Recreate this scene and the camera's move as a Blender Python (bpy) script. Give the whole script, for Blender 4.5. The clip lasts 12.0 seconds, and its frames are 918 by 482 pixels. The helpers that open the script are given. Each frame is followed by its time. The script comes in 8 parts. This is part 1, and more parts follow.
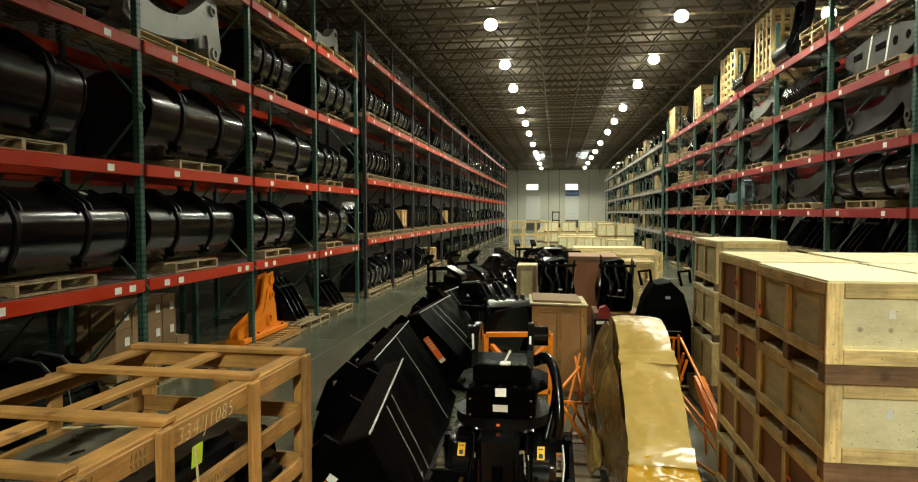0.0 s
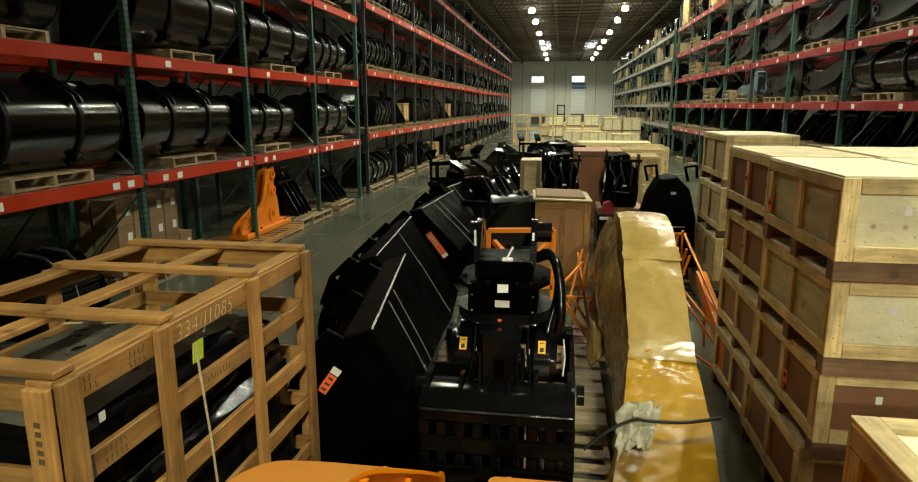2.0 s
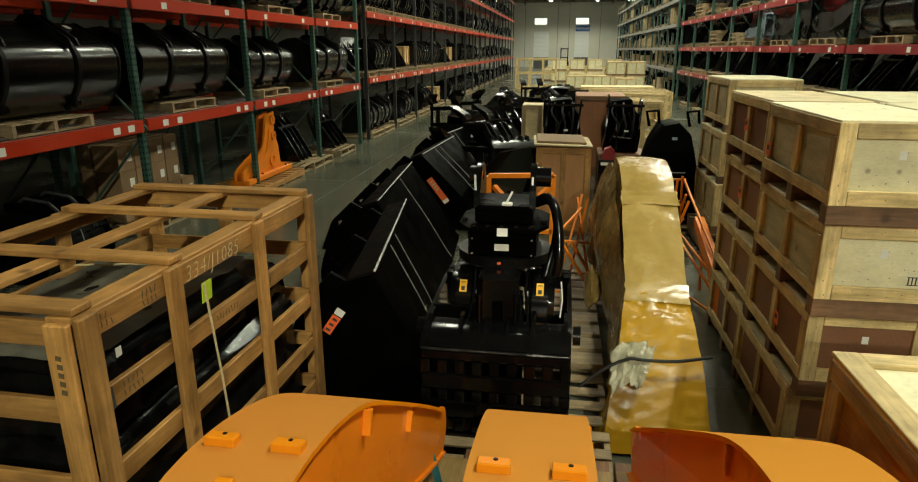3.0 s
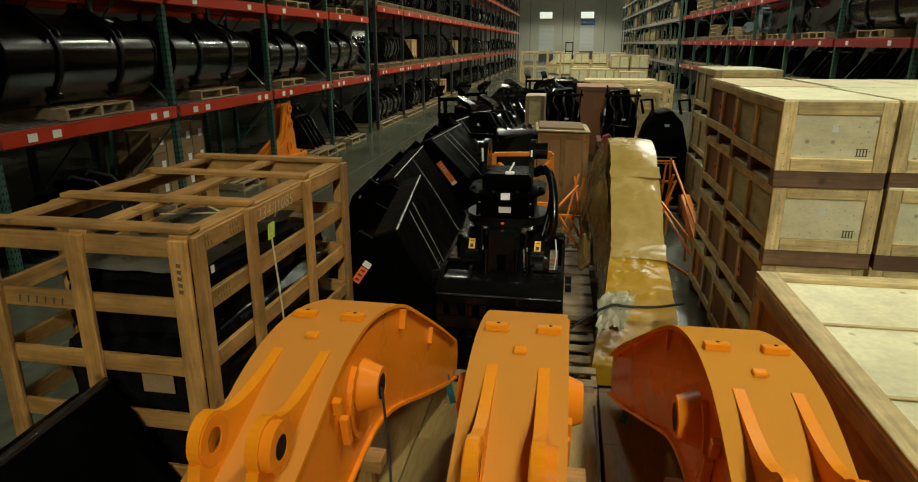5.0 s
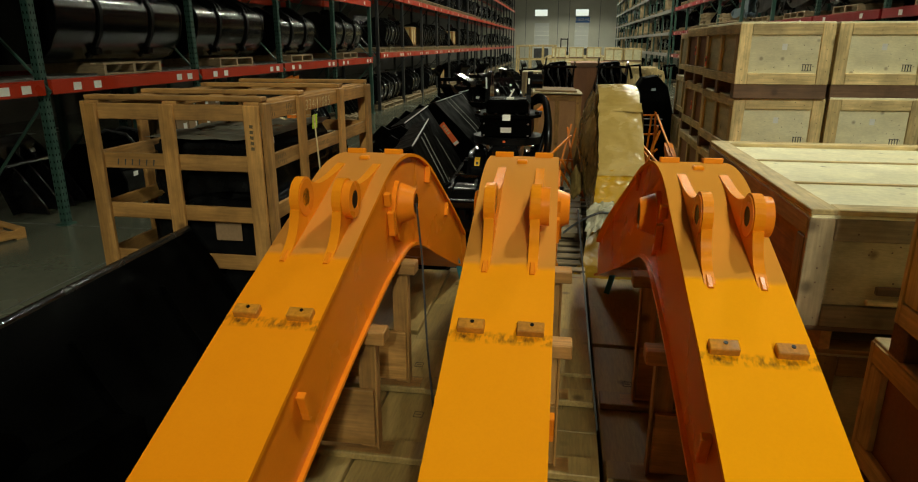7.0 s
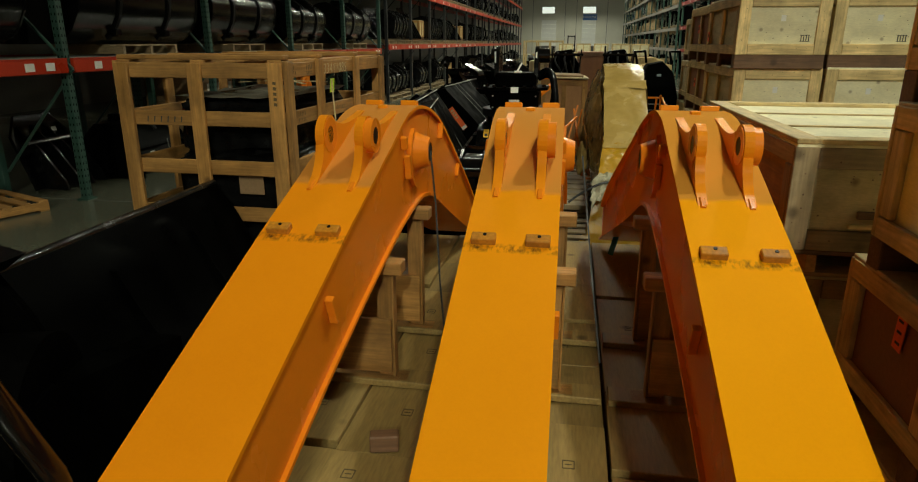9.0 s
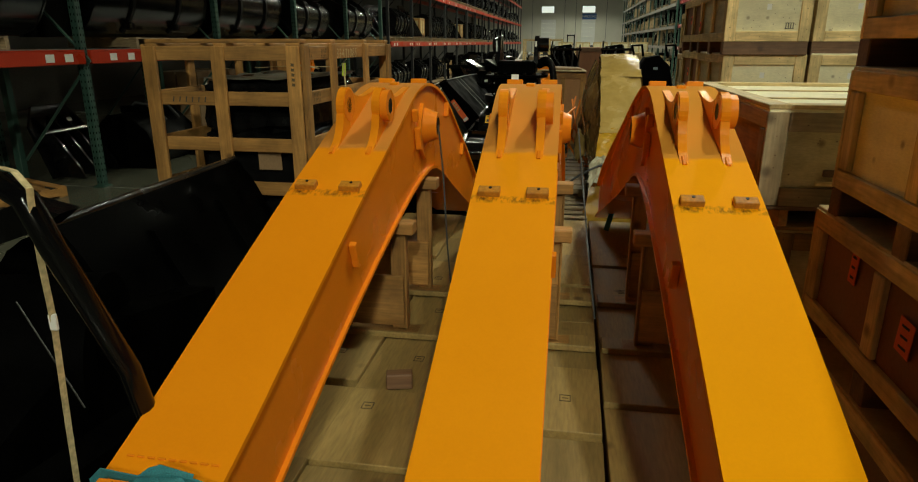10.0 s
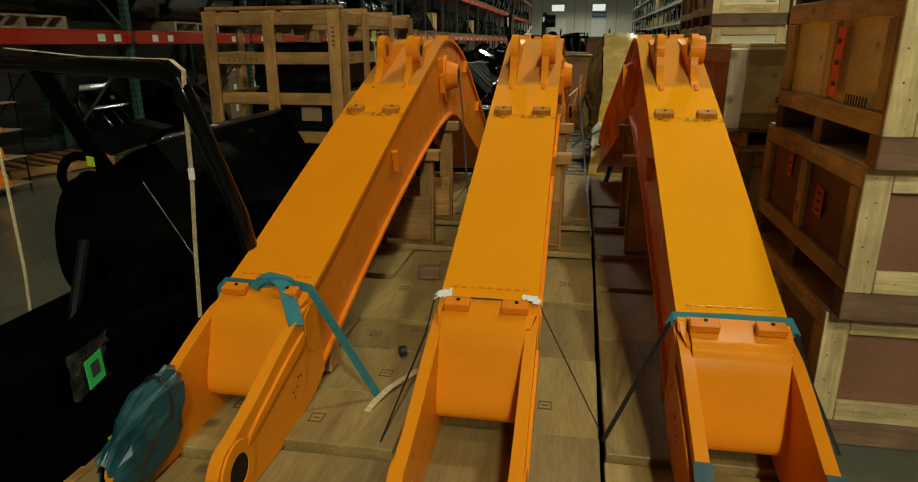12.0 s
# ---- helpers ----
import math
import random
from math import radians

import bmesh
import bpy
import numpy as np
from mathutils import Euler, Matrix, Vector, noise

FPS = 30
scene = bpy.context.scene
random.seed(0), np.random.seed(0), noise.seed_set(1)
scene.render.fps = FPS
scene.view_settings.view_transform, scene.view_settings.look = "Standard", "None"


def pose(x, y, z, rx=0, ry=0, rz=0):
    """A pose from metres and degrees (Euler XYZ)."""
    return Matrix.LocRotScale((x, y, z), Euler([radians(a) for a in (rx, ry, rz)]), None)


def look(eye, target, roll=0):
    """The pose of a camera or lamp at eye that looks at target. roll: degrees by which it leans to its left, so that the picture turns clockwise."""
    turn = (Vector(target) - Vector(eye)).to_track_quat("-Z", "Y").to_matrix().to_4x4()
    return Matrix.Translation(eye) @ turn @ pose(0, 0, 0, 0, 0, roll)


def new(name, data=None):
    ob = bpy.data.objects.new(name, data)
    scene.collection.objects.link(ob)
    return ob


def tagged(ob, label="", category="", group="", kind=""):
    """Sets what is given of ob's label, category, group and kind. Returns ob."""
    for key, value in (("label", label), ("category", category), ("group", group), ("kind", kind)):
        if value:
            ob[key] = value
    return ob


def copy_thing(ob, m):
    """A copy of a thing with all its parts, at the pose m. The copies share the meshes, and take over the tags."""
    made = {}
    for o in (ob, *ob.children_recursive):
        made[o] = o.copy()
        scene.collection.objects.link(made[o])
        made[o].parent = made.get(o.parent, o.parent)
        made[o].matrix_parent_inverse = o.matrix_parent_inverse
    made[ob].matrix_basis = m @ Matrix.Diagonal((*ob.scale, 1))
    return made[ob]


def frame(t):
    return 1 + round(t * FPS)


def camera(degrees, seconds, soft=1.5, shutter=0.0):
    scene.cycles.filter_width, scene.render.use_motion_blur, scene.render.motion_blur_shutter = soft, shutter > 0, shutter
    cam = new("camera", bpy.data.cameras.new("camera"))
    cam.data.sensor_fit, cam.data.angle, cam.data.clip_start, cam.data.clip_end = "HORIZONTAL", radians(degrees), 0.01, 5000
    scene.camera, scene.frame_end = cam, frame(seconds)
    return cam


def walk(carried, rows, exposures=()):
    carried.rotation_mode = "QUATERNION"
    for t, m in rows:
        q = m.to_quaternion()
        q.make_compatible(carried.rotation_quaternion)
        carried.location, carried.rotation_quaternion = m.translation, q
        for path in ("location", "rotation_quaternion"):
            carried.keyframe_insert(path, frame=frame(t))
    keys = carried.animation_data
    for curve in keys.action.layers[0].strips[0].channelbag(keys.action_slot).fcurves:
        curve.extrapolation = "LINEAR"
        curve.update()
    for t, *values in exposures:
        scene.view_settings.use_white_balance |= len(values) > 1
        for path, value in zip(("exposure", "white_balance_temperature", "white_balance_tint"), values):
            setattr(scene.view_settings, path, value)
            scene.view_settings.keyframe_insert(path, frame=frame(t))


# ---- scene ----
cam = camera(70.7, 12.0, soft=1.1)
PATH = [
    (0, (0.207, 0.652, 2.509), (-0.091, 2.628, 2.42), -0.1),
    (0.5, (0.198, 0.68, 2.505), (-0.102, 2.651, 2.343), -0.1),
    (1, (0.193, 0.715, 2.501), (-0.108, 2.677, 2.258), -0.1),
    (1.5, (0.193, 0.75, 2.499), (-0.108, 2.7, 2.173), -0.1),
    (2, (0.197, 0.768, 2.496), (-0.105, 2.702, 2.087), -0.1),
    (2.5, (0.206, 0.755, 2.498), (-0.096, 2.67, 2.006), -0.1),
    (3, (0.214, 0.701, 2.498), (-0.086, 2.595, 1.929), -0.1),
    (5, (0.296, -0.057, 2.481), (-0.017, 1.83, 1.895), -0.0),
    (5.5, (0.322, -0.338, 2.404), (0.007, 1.548, 1.818), -0.1),
    (6, (0.344, -0.632, 2.264), (0.03, 1.255, 1.68), -0.2),
    (6.5, (0.354, -0.876, 2.121), (0.048, 1.012, 1.537), -0.0),
    (7, (0.347, -0.979, 2.0), (0.047, 0.911, 1.416), -0.0),
    (9, (0.363, -1.251, 1.797), (0.045, 0.634, 1.21), 0.1),
    (9.5, (0.376, -1.398, 1.752), (0.058, 0.487, 1.165), -0.1),
    (10, (0.385, -1.578, 1.703), (0.067, 0.308, 1.116), -0.0),
    (10.5, (0.405, -1.788, 1.646), (0.079, 0.096, 1.06), -0.1),
    (11, (0.431, -2.0, 1.585), (0.097, -0.118, 0.998), -0.2),
    (11.5, (0.454, -2.191, 1.528), (0.112, -0.31, 0.941), -0.2),
    (12, (0.46, -2.314, 1.464), (0.112, -0.434, 0.878), -0.2),
]

walk(cam, [(t, look(eye, target, roll)) for t, eye, target, roll in PATH], [(0.0, 0.13), (1.5, 0.03), (3.0, -0.2), (5.0, -0.6), (9.0, -0.68), (12.0, -0.8)])

# ---------------------------------------------------------------- world and lamps
world = bpy.data.worlds.new("daylight")
scene.world = world
world.use_nodes = True
wn = world.node_tree.nodes
sky = wn.new("ShaderNodeTexSky")
sky.sky_type = "NISHITA"
sky.sun_disc = False
sky.sun_elevation, sky.sun_rotation = radians(35), radians(200)
world.node_tree.links.new(sky.outputs["Color"], wn["Background"].inputs["Color"])
wn["Background"].inputs["Strength"].default_value = 0.25

FLOOR_END, WALL_FAR, DECK = 98.0, 98.0, 9.5
LAMP_Z = 8.35
LAMP_W = 1440.0
LAMP_Y = (21.5, 27.2, 32.3, 39.2, 44.8, 50.6, 58.5, 66.4, 73.6, 81.5, 90.0)
LAMPS = [(-1.9, y) for y in (15.6,) + LAMP_Y] + [(3.95, y) for y in (9.7, 15.6) + LAMP_Y]
# (8.3, 21.9) aside, unseen lamps added to light the booms and crate fronts
LAMPS += [(2.9, 3.6), (2.7, -2.2), (2.6, -7.8), (2.6, -13.0), (-1.9, 9.8), (8.3, 21.9)]
LAMP_DIM = {(2.7, -2.2): 0.24, (2.6, -7.8): 1.5, (2.6, -13.0): 2.6, (2.9, 3.6): 1.06, (-1.9, 9.8): 0.05, (-1.9, 90.0): 0.7, (3.95, 90.0): 0.7, (3.95, 9.7): 0.6, (-1.9, 15.6): 0.5, (8.3, 21.9): 0.2}
LAMP_BEAM = {(2.9, 3.6): (110, 0.9), (2.7, -2.2): (120, 0.9), (2.6, -13.0): (168, 0.3)}
for lx, ly in LAMPS:
    ld = bpy.data.lights.new("bay_light", "SPOT")
    wide, edge = LAMP_BEAM.get((lx, ly), (152, 0.35))
    ld.shadow_soft_size, ld.spot_size, ld.spot_blend = 0.14, radians(wide), edge
    ld.energy = LAMP_W * LAMP_DIM.get((lx, ly), 0.66)
    ld.color = (0.94, 0.96, 0.74)
    lo = new("bay_light", ld)
    lo.matrix_world = pose(lx, ly, LAMP_Z - 0.24)

# ---------------------------------------------------------------- materials
def mat(name, c1, c2, scale=5.0, rough=0.5, rvar=0.15, metal=0.0, bump=0.12, bscale=70.0, stretch=(1, 1, 1), coat=0.0, rnd=0.0, fine=0.25, knots=0.0, dust=None, spec=0.5, soot=(), tint=1.0, bdist=0.004, blotch=0.0, crinkle=0.0):
    m = bpy.data.materials.new(name)
    m.use_nodes = True
    nt = m.node_tree
    nd, lk = nt.nodes, nt.links
    bs = nd["Principled BSDF"]
    tc, oi = nd.new("ShaderNodeTexCoord"), nd.new("ShaderNodeObjectInfo")
    sh = nd.new("ShaderNodeVectorMath")
    sh.operation = "MULTIPLY_ADD"
    sh.inputs[1].default_value = (1, 1, 1)
    k = nd.new("ShaderNodeMath")
    k.operation = "MULTIPLY"
    k.inputs[1].default_value = 23.0 if rnd > 0 else 0.0
    lk.new(oi.outputs["Random"], k.inputs[0])
    lk.new(tc.outputs["Object"], sh.inputs[0])
    lk.new(k.outputs[0], sh.inputs[2])
    mp = nd.new("ShaderNodeMapping")
    mp.inputs["Scale"].default_value = stretch
    lk.new(sh.outputs[0], mp.inputs["Vector"])
    n1, n2 = nd.new("ShaderNodeTexNoise"), nd.new("ShaderNodeTexNoise")
    n1.inputs["Scale"].default_value, n1.inputs["Detail"].default_value = scale, 4
    n2.inputs["Scale"].default_value, n2.inputs["Detail"].default_value = bscale, 3
    for n in (n1, n2):
        lk.new(mp.outputs[0], n.inputs["Vector"])
    rp = nd.new("ShaderNodeValToRGB")
    rp.color_ramp.elements[0].position, rp.color_ramp.elements[1].position = 0.32, 0.68
    rp.color_ramp.elements[0].color, rp.color_ramp.elements[1].color = (*c1, 1), (*c2, 1)
    lk.new(n1.outputs["Fac"], rp.inputs["Fac"])
    col = rp.outputs["Color"]
    f = nd.new("ShaderNodeMapRange")
    f.inputs["From Min"].default_value, f.inputs["From Max"].default_value = 0.3, 0.7
    f.inputs["To Min"].default_value, f.inputs["To Max"].default_value = 1 - fine, 1 + fine
    lk.new(n2.outputs["Fac"], f.inputs["Value"])
    mu = nd.new("ShaderNodeVectorMath")
    mu.operation = "MULTIPLY"
    lk.new(col, mu.inputs[0])
    lk.new(f.outputs[0], mu.inputs[1])
    col = mu.outputs[0]
    if rnd > 0:
        g = nd.new("ShaderNodeMapRange")
        g.inputs["To Min"].default_value, g.inputs["To Max"].default_value = 1 - rnd, 1 + rnd
        lk.new(oi.outputs["Random"], g.inputs["Value"])
        mv = nd.new("ShaderNodeVectorMath")
        mv.operation = "MULTIPLY"
        lk.new(col, mv.inputs[0])
        lk.new(g.outputs[0], mv.inputs[1])
        col = mv.outputs[0]
    if blotch > 0:
        # broad uneven stains, not drawn out along the grain
        n3 = nd.new("ShaderNodeTexNoise")
        n3.inputs["Scale"].default_value, n3.inputs["Detail"].default_value, n3.inputs["Roughness"].default_value = 5.5, 5, 0.62
        lk.new(sh.outputs[0], n3.inputs["Vector"])
        g = nd.new("ShaderNodeMapRange")
        g.inputs["From Min"].default_value, g.inputs["From Max"].default_value = 0.33, 0.62
        g.inputs["To Min"].default_value, g.inputs["To Max"].default_value = 1 - blotch, 1 + 0.35 * blotch
        lk.new(n3.outputs["Fac"], g.inputs["Value"])
        mv = nd.new("ShaderNodeVectorMath")
        mv.operation = "MULTIPLY"
        lk.new(col, mv.inputs[0])
        lk.new(g.outputs[0], mv.inputs[1])
        col = mv.outputs[0]
    if knots > 0:
        v = nd.new("ShaderNodeTexVoronoi")
        v.inputs["Scale"].default_value = knots
        lk.new(sh.outputs[0], v.inputs["Vector"])
        kr = nd.new("ShaderNodeMapRange")
        kr.inputs["From Min"].default_value, kr.inputs["From Max"].default_value = 0.05, 0.13
        kr.inputs["To Min"].default_value, kr.inputs["To Max"].default_value = 0.75, 0.0
        lk.new(v.outputs["Distance"], kr.inputs["Value"])
        mk = nd.new("ShaderNodeMix")
        mk.data_type = "RGBA"
        lk.new(kr.outputs[0], mk.inputs["Factor"])
        lk.new(col, mk.inputs["A"])
        mk.inputs["B"].default_value = (c1[0] * 0.35, c1[1] * 0.3, c1[2] * 0.28, 1)
        col = mk.outputs["Result"]
    if dust:
        # settled dust: (colour, lowest y, highest y) along the thing, broken up by noise
        dc, ya, yb = dust
        sp = nd.new("ShaderNodeSeparateXYZ")
        lk.new(tc.outputs["Object"], sp.inputs[0])
        dr = nd.new("ShaderNodeMapRange")
        dr.interpolation_type = "SMOOTHSTEP"
        dr.inputs["From Min"].default_value, dr.inputs["From Max"].default_value = ya, yb
        wob = nd.new("ShaderNodeMath")
        wob.operation = "MULTIPLY_ADD"
        wob.inputs[1].default_value = 0.55
        lk.new(n1.outputs["Fac"], wob.inputs[0])
        lk.new(sp.outputs["Y"], wob.inputs[2])
        lk.new(wob.outputs[0], dr.inputs["Value"])
        geo = nd.new("ShaderNodeNewGeometry")
        sn = nd.new("ShaderNodeSeparateXYZ")
        lk.new(geo.outputs["Normal"], sn.inputs[0])
        up = nd.new("ShaderNodeMapRange")
        up.inputs["From Min"].default_value, up.inputs["From Max"].default_value = 0.3, 0.8
        up.inputs["To Max"].default_value = 0.66
        lk.new(sn.outputs["Z"], up.inputs["Value"])
        mm = nd.new("ShaderNodeMath")
        mm.operation = "MULTIPLY"
        lk.new(dr.outputs[0], mm.inputs[0])
        lk.new(up.outputs[0], mm.inputs[1])
        mk = nd.new("ShaderNodeMix")
        mk.data_type = "RGBA"
        lk.new(mm.outputs[0], mk.inputs["Factor"])
        lk.new(col, mk.inputs["A"])
        mk.inputs["B"].default_value = (*dc, 1)
        col = mk.outputs["Result"]
        rr = nd.new("ShaderNodeMath")
        rr.operation = "MULTIPLY_ADD"
        rr.inputs[1].default_value, rr.inputs[2].default_value = 0.45, rough
        lk.new(mm.outputs[0], rr.inputs[0])
        lk.new(rr.outputs[0], bs.inputs["Roughness"])
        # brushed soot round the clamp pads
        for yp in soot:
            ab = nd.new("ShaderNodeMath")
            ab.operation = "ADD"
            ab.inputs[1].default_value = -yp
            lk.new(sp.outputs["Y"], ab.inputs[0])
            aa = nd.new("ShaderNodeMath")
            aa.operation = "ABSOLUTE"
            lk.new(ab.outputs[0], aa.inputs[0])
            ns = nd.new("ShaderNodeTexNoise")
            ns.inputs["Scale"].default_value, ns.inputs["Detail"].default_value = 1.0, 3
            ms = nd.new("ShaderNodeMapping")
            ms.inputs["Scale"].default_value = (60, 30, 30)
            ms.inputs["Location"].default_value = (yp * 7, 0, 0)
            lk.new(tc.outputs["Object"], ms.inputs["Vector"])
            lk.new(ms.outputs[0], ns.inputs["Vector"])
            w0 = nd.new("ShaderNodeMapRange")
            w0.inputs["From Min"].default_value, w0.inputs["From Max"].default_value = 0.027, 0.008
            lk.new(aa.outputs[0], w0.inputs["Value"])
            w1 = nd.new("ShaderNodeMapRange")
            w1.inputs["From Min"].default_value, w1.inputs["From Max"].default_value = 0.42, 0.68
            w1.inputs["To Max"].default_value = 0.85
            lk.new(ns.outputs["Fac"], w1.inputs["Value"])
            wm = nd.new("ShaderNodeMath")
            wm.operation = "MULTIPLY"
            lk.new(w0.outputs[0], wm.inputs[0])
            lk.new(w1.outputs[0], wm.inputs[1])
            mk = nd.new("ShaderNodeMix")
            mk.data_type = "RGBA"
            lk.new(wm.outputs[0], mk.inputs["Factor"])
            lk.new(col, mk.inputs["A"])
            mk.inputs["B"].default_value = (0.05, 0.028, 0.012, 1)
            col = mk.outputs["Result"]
    else:
        r = nd.new("ShaderNodeMapRange")
        r.inputs["From Min"].default_value, r.inputs["From Max"].default_value = 0.3, 0.7
        r.inputs["To Min"].default_value, r.inputs["To Max"].default_value = max(0.03, rough - rvar), min(1, rough + rvar)
        lk.new(n1.outputs["Fac"], r.inputs["Value"])
        lk.new(r.outputs[0], bs.inputs["Roughness"])
    lk.new(col, bs.inputs["Base Color"])
    bs.inputs["Metallic"].default_value = metal
    bs.inputs["Specular IOR Level"].default_value = spec
    bs.inputs["Specular Tint"].default_value = (tint, tint, tint, 1)
    bs.inputs["Coat Weight"].default_value = coat
    bs.inputs["Coat Roughness"].default_value = 0.12
    if bump > 0:
        b = nd.new("ShaderNodeBump")
        b.inputs["Strength"].default_value, b.inputs["Distance"].default_value = bump, bdist
        lk.new(n2.outputs["Fac"], b.inputs["Height"])
        lk.new(b.outputs[0], bs.inputs["Normal"])
        if crinkle > 0:
            # sharp folds of taut plastic film
            cr = nd.new("ShaderNodeTexNoise")
            cr.noise_type = "RIDGED_MULTIFRACTAL"
            cr.inputs["Scale"].default_value, cr.inputs["Detail"].default_value, cr.inputs["Distortion"].default_value = 4.5, 3, 0.8
            lk.new(mp.outputs[0], cr.inputs["Vector"])
            b2 = nd.new("ShaderNodeBump")
            b2.inputs["Strength"].default_value, b2.inputs["Distance"].default_value = crinkle, 0.02
            lk.new(cr.outputs["Fac"], b2.inputs["Height"])
            lk.new(b.outputs[0], b2.inputs["Normal"])
            lk.new(b2.outputs[0], bs.inputs["Normal"])
    return m


def wood(name, c1, c2, axis, rnd=0.18, knots=4.0, rough=0.65):
    s = [9.0, 9.0, 9.0]
    s["xyz".index(axis)] = 0.7
    return mat(name, c1, c2, scale=1.6, rough=rough, bump=0.25, bscale=9.0, stretch=tuple(s), rnd=rnd, fine=0.2, knots=knots, blotch=0.3)


def emit(name, colour, strength):
    m = bpy.data.materials.new(name)
    m.use_nodes = True
    nt = m.node_tree
    e = nt.nodes.new("ShaderNodeEmission")
    e.inputs["Color"].default_value, e.inputs["Strength"].default_value = (*colour, 1), strength
    nt.links.new(e.outputs[0], nt.nodes["Material Output"].inputs["Surface"])
    return m


PALE1, PALE2 = (0.52, 0.375, 0.155), (0.74, 0.56, 0.27)
TAN1, TAN2 = (0.28, 0.135, 0.032), (0.44, 0.222, 0.058)
M = {}
for ax in "xyz":
    M["pale_" + ax] = wood("pale_pine_" + ax, PALE1, PALE2, ax)
    M["tan_" + ax] = wood("tan_pine_" + ax, TAN1, TAN2, ax, 0.26)
    M["old_" + ax] = wood("grey_old_wood_" + ax, (0.25, 0.18, 0.095), (0.38, 0.28, 0.155), ax)
    M["sheet_" + ax] = wood("tan_board_" + ax, (0.27, 0.175, 0.07), (0.37, 0.245, 0.105), ax, rough=0.6)
    M["dark_" + ax] = wood("dark_skid_wood_" + ax, (0.14, 0.07, 0.035), (0.22, 0.12, 0.06), ax)
# one plywood: ends paler, sides greyer, so light and shade sit in the colour
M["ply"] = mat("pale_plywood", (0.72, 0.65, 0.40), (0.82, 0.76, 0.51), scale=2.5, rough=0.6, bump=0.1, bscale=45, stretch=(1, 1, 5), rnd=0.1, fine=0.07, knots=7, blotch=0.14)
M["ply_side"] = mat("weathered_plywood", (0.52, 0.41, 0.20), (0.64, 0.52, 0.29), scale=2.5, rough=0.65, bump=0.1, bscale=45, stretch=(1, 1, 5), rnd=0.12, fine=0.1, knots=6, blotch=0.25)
M["ply_shade"] = mat("weathered_plywood_in_shade", (0.36, 0.32, 0.185), (0.56, 0.50, 0.31), scale=3.5, rough=0.7, bump=0.15, bscale=45, stretch=(1, 1, 5), rnd=0.15, fine=0.18, knots=5)
M["sheet"] = mat("tan_platform_board", (0.215, 0.140, 0.043), (0.33, 0.22, 0.070), scale=2.4, rough=0.6, bump=0.3, bscale=22, stretch=(4, 0.5, 4), rnd=0.2, fine=0.16, knots=3.5)
M["brown"] = mat("brown_hardboard", (0.19, 0.08, 0.036), (0.26, 0.115, 0.055), scale=3, rough=0.55, bump=0.06, rnd=0.12, fine=0.08)
M["orange_ply"] = mat("orange_plywood", (0.36, 0.165, 0.055), (0.45, 0.22, 0.08), scale=3, rough=0.6, stretch=(3, 3, 0.6), rnd=0.06, fine=0.1)
M["red_ply"] = mat("reddish_plywood", (0.26, 0.105, 0.045), (0.34, 0.15, 0.065), scale=3, rough=0.6, stretch=(3, 3, 0.6), rnd=0.06, fine=0.1)
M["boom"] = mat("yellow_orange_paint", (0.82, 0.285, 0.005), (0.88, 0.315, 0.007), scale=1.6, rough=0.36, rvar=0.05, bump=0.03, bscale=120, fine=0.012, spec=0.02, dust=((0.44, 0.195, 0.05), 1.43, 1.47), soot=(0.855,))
# same paint, made yellower for the boom that stands in stronger light
M["boom_lit"] = mat("lit_orange_paint", (0.84, 0.325, 0.003), (0.90, 0.355, 0.004), scale=1.6, rough=0.5, rvar=0.05, bump=0.03, bscale=120, fine=0.012, spec=0.008, dust=((0.44, 0.195, 0.05), 1.43, 1.47), soot=(0.855,))
# same paint, made redder for the boom that gets less light
M["boom_dim"] = mat("dim_orange_paint", (0.80, 0.25, 0.005), (0.86, 0.28, 0.007), scale=1.6, rough=0.36, rvar=0.05, bump=0.03, bscale=120, fine=0.012, spec=0.02, dust=((0.44, 0.195, 0.05), 1.43, 1.47), soot=(0.855,))
M["pad"] = mat("dusty_orange_block", (0.38, 0.155, 0.025), (0.58, 0.225, 0.016), scale=9, rough=0.5, fine=0.2, rnd=0.15, spec=0.1)
# boom paint with the shade on feet and lugs put into its tone
M["boom_foot"] = mat("shaded_orange_paint", (0.78, 0.245, 0.008), (0.85, 0.275, 0.011), scale=2.0, rough=0.3, rvar=0.06, bump=0.02, bscale=60, fine=0.015, spec=0.05)
# boom paint again, redder and darker for the shaded sides and undersides
M["boom_side"] = mat("shaded_side_paint", (0.74, 0.205, 0.008), (0.82, 0.235, 0.012), scale=1.2, rough=0.26, rvar=0.06, bump=0.02, bscale=120, fine=0.02, spec=0.11)
M["orange"] = mat("bright_orange_paint", (0.66, 0.175, 0.006), (0.76, 0.215, 0.01), scale=3, rough=0.45, fine=0.08, spec=0.2)
M["black"] = mat("gloss_black_paint", (0.002, 0.002, 0.0022), (0.004, 0.004, 0.0042), scale=3, rough=0.14, rvar=0.05, bump=0.03, bscale=25, coat=0.0, fine=0.2, spec=0.36, tint=0.9)
M["black_dull"] = mat("dull_black_paint", (0.003, 0.003, 0.003), (0.008, 0.0075, 0.007), spec=0.12, tint=0.5, scale=5, rough=0.42, rvar=0.15, bump=0.06, fine=0.3)
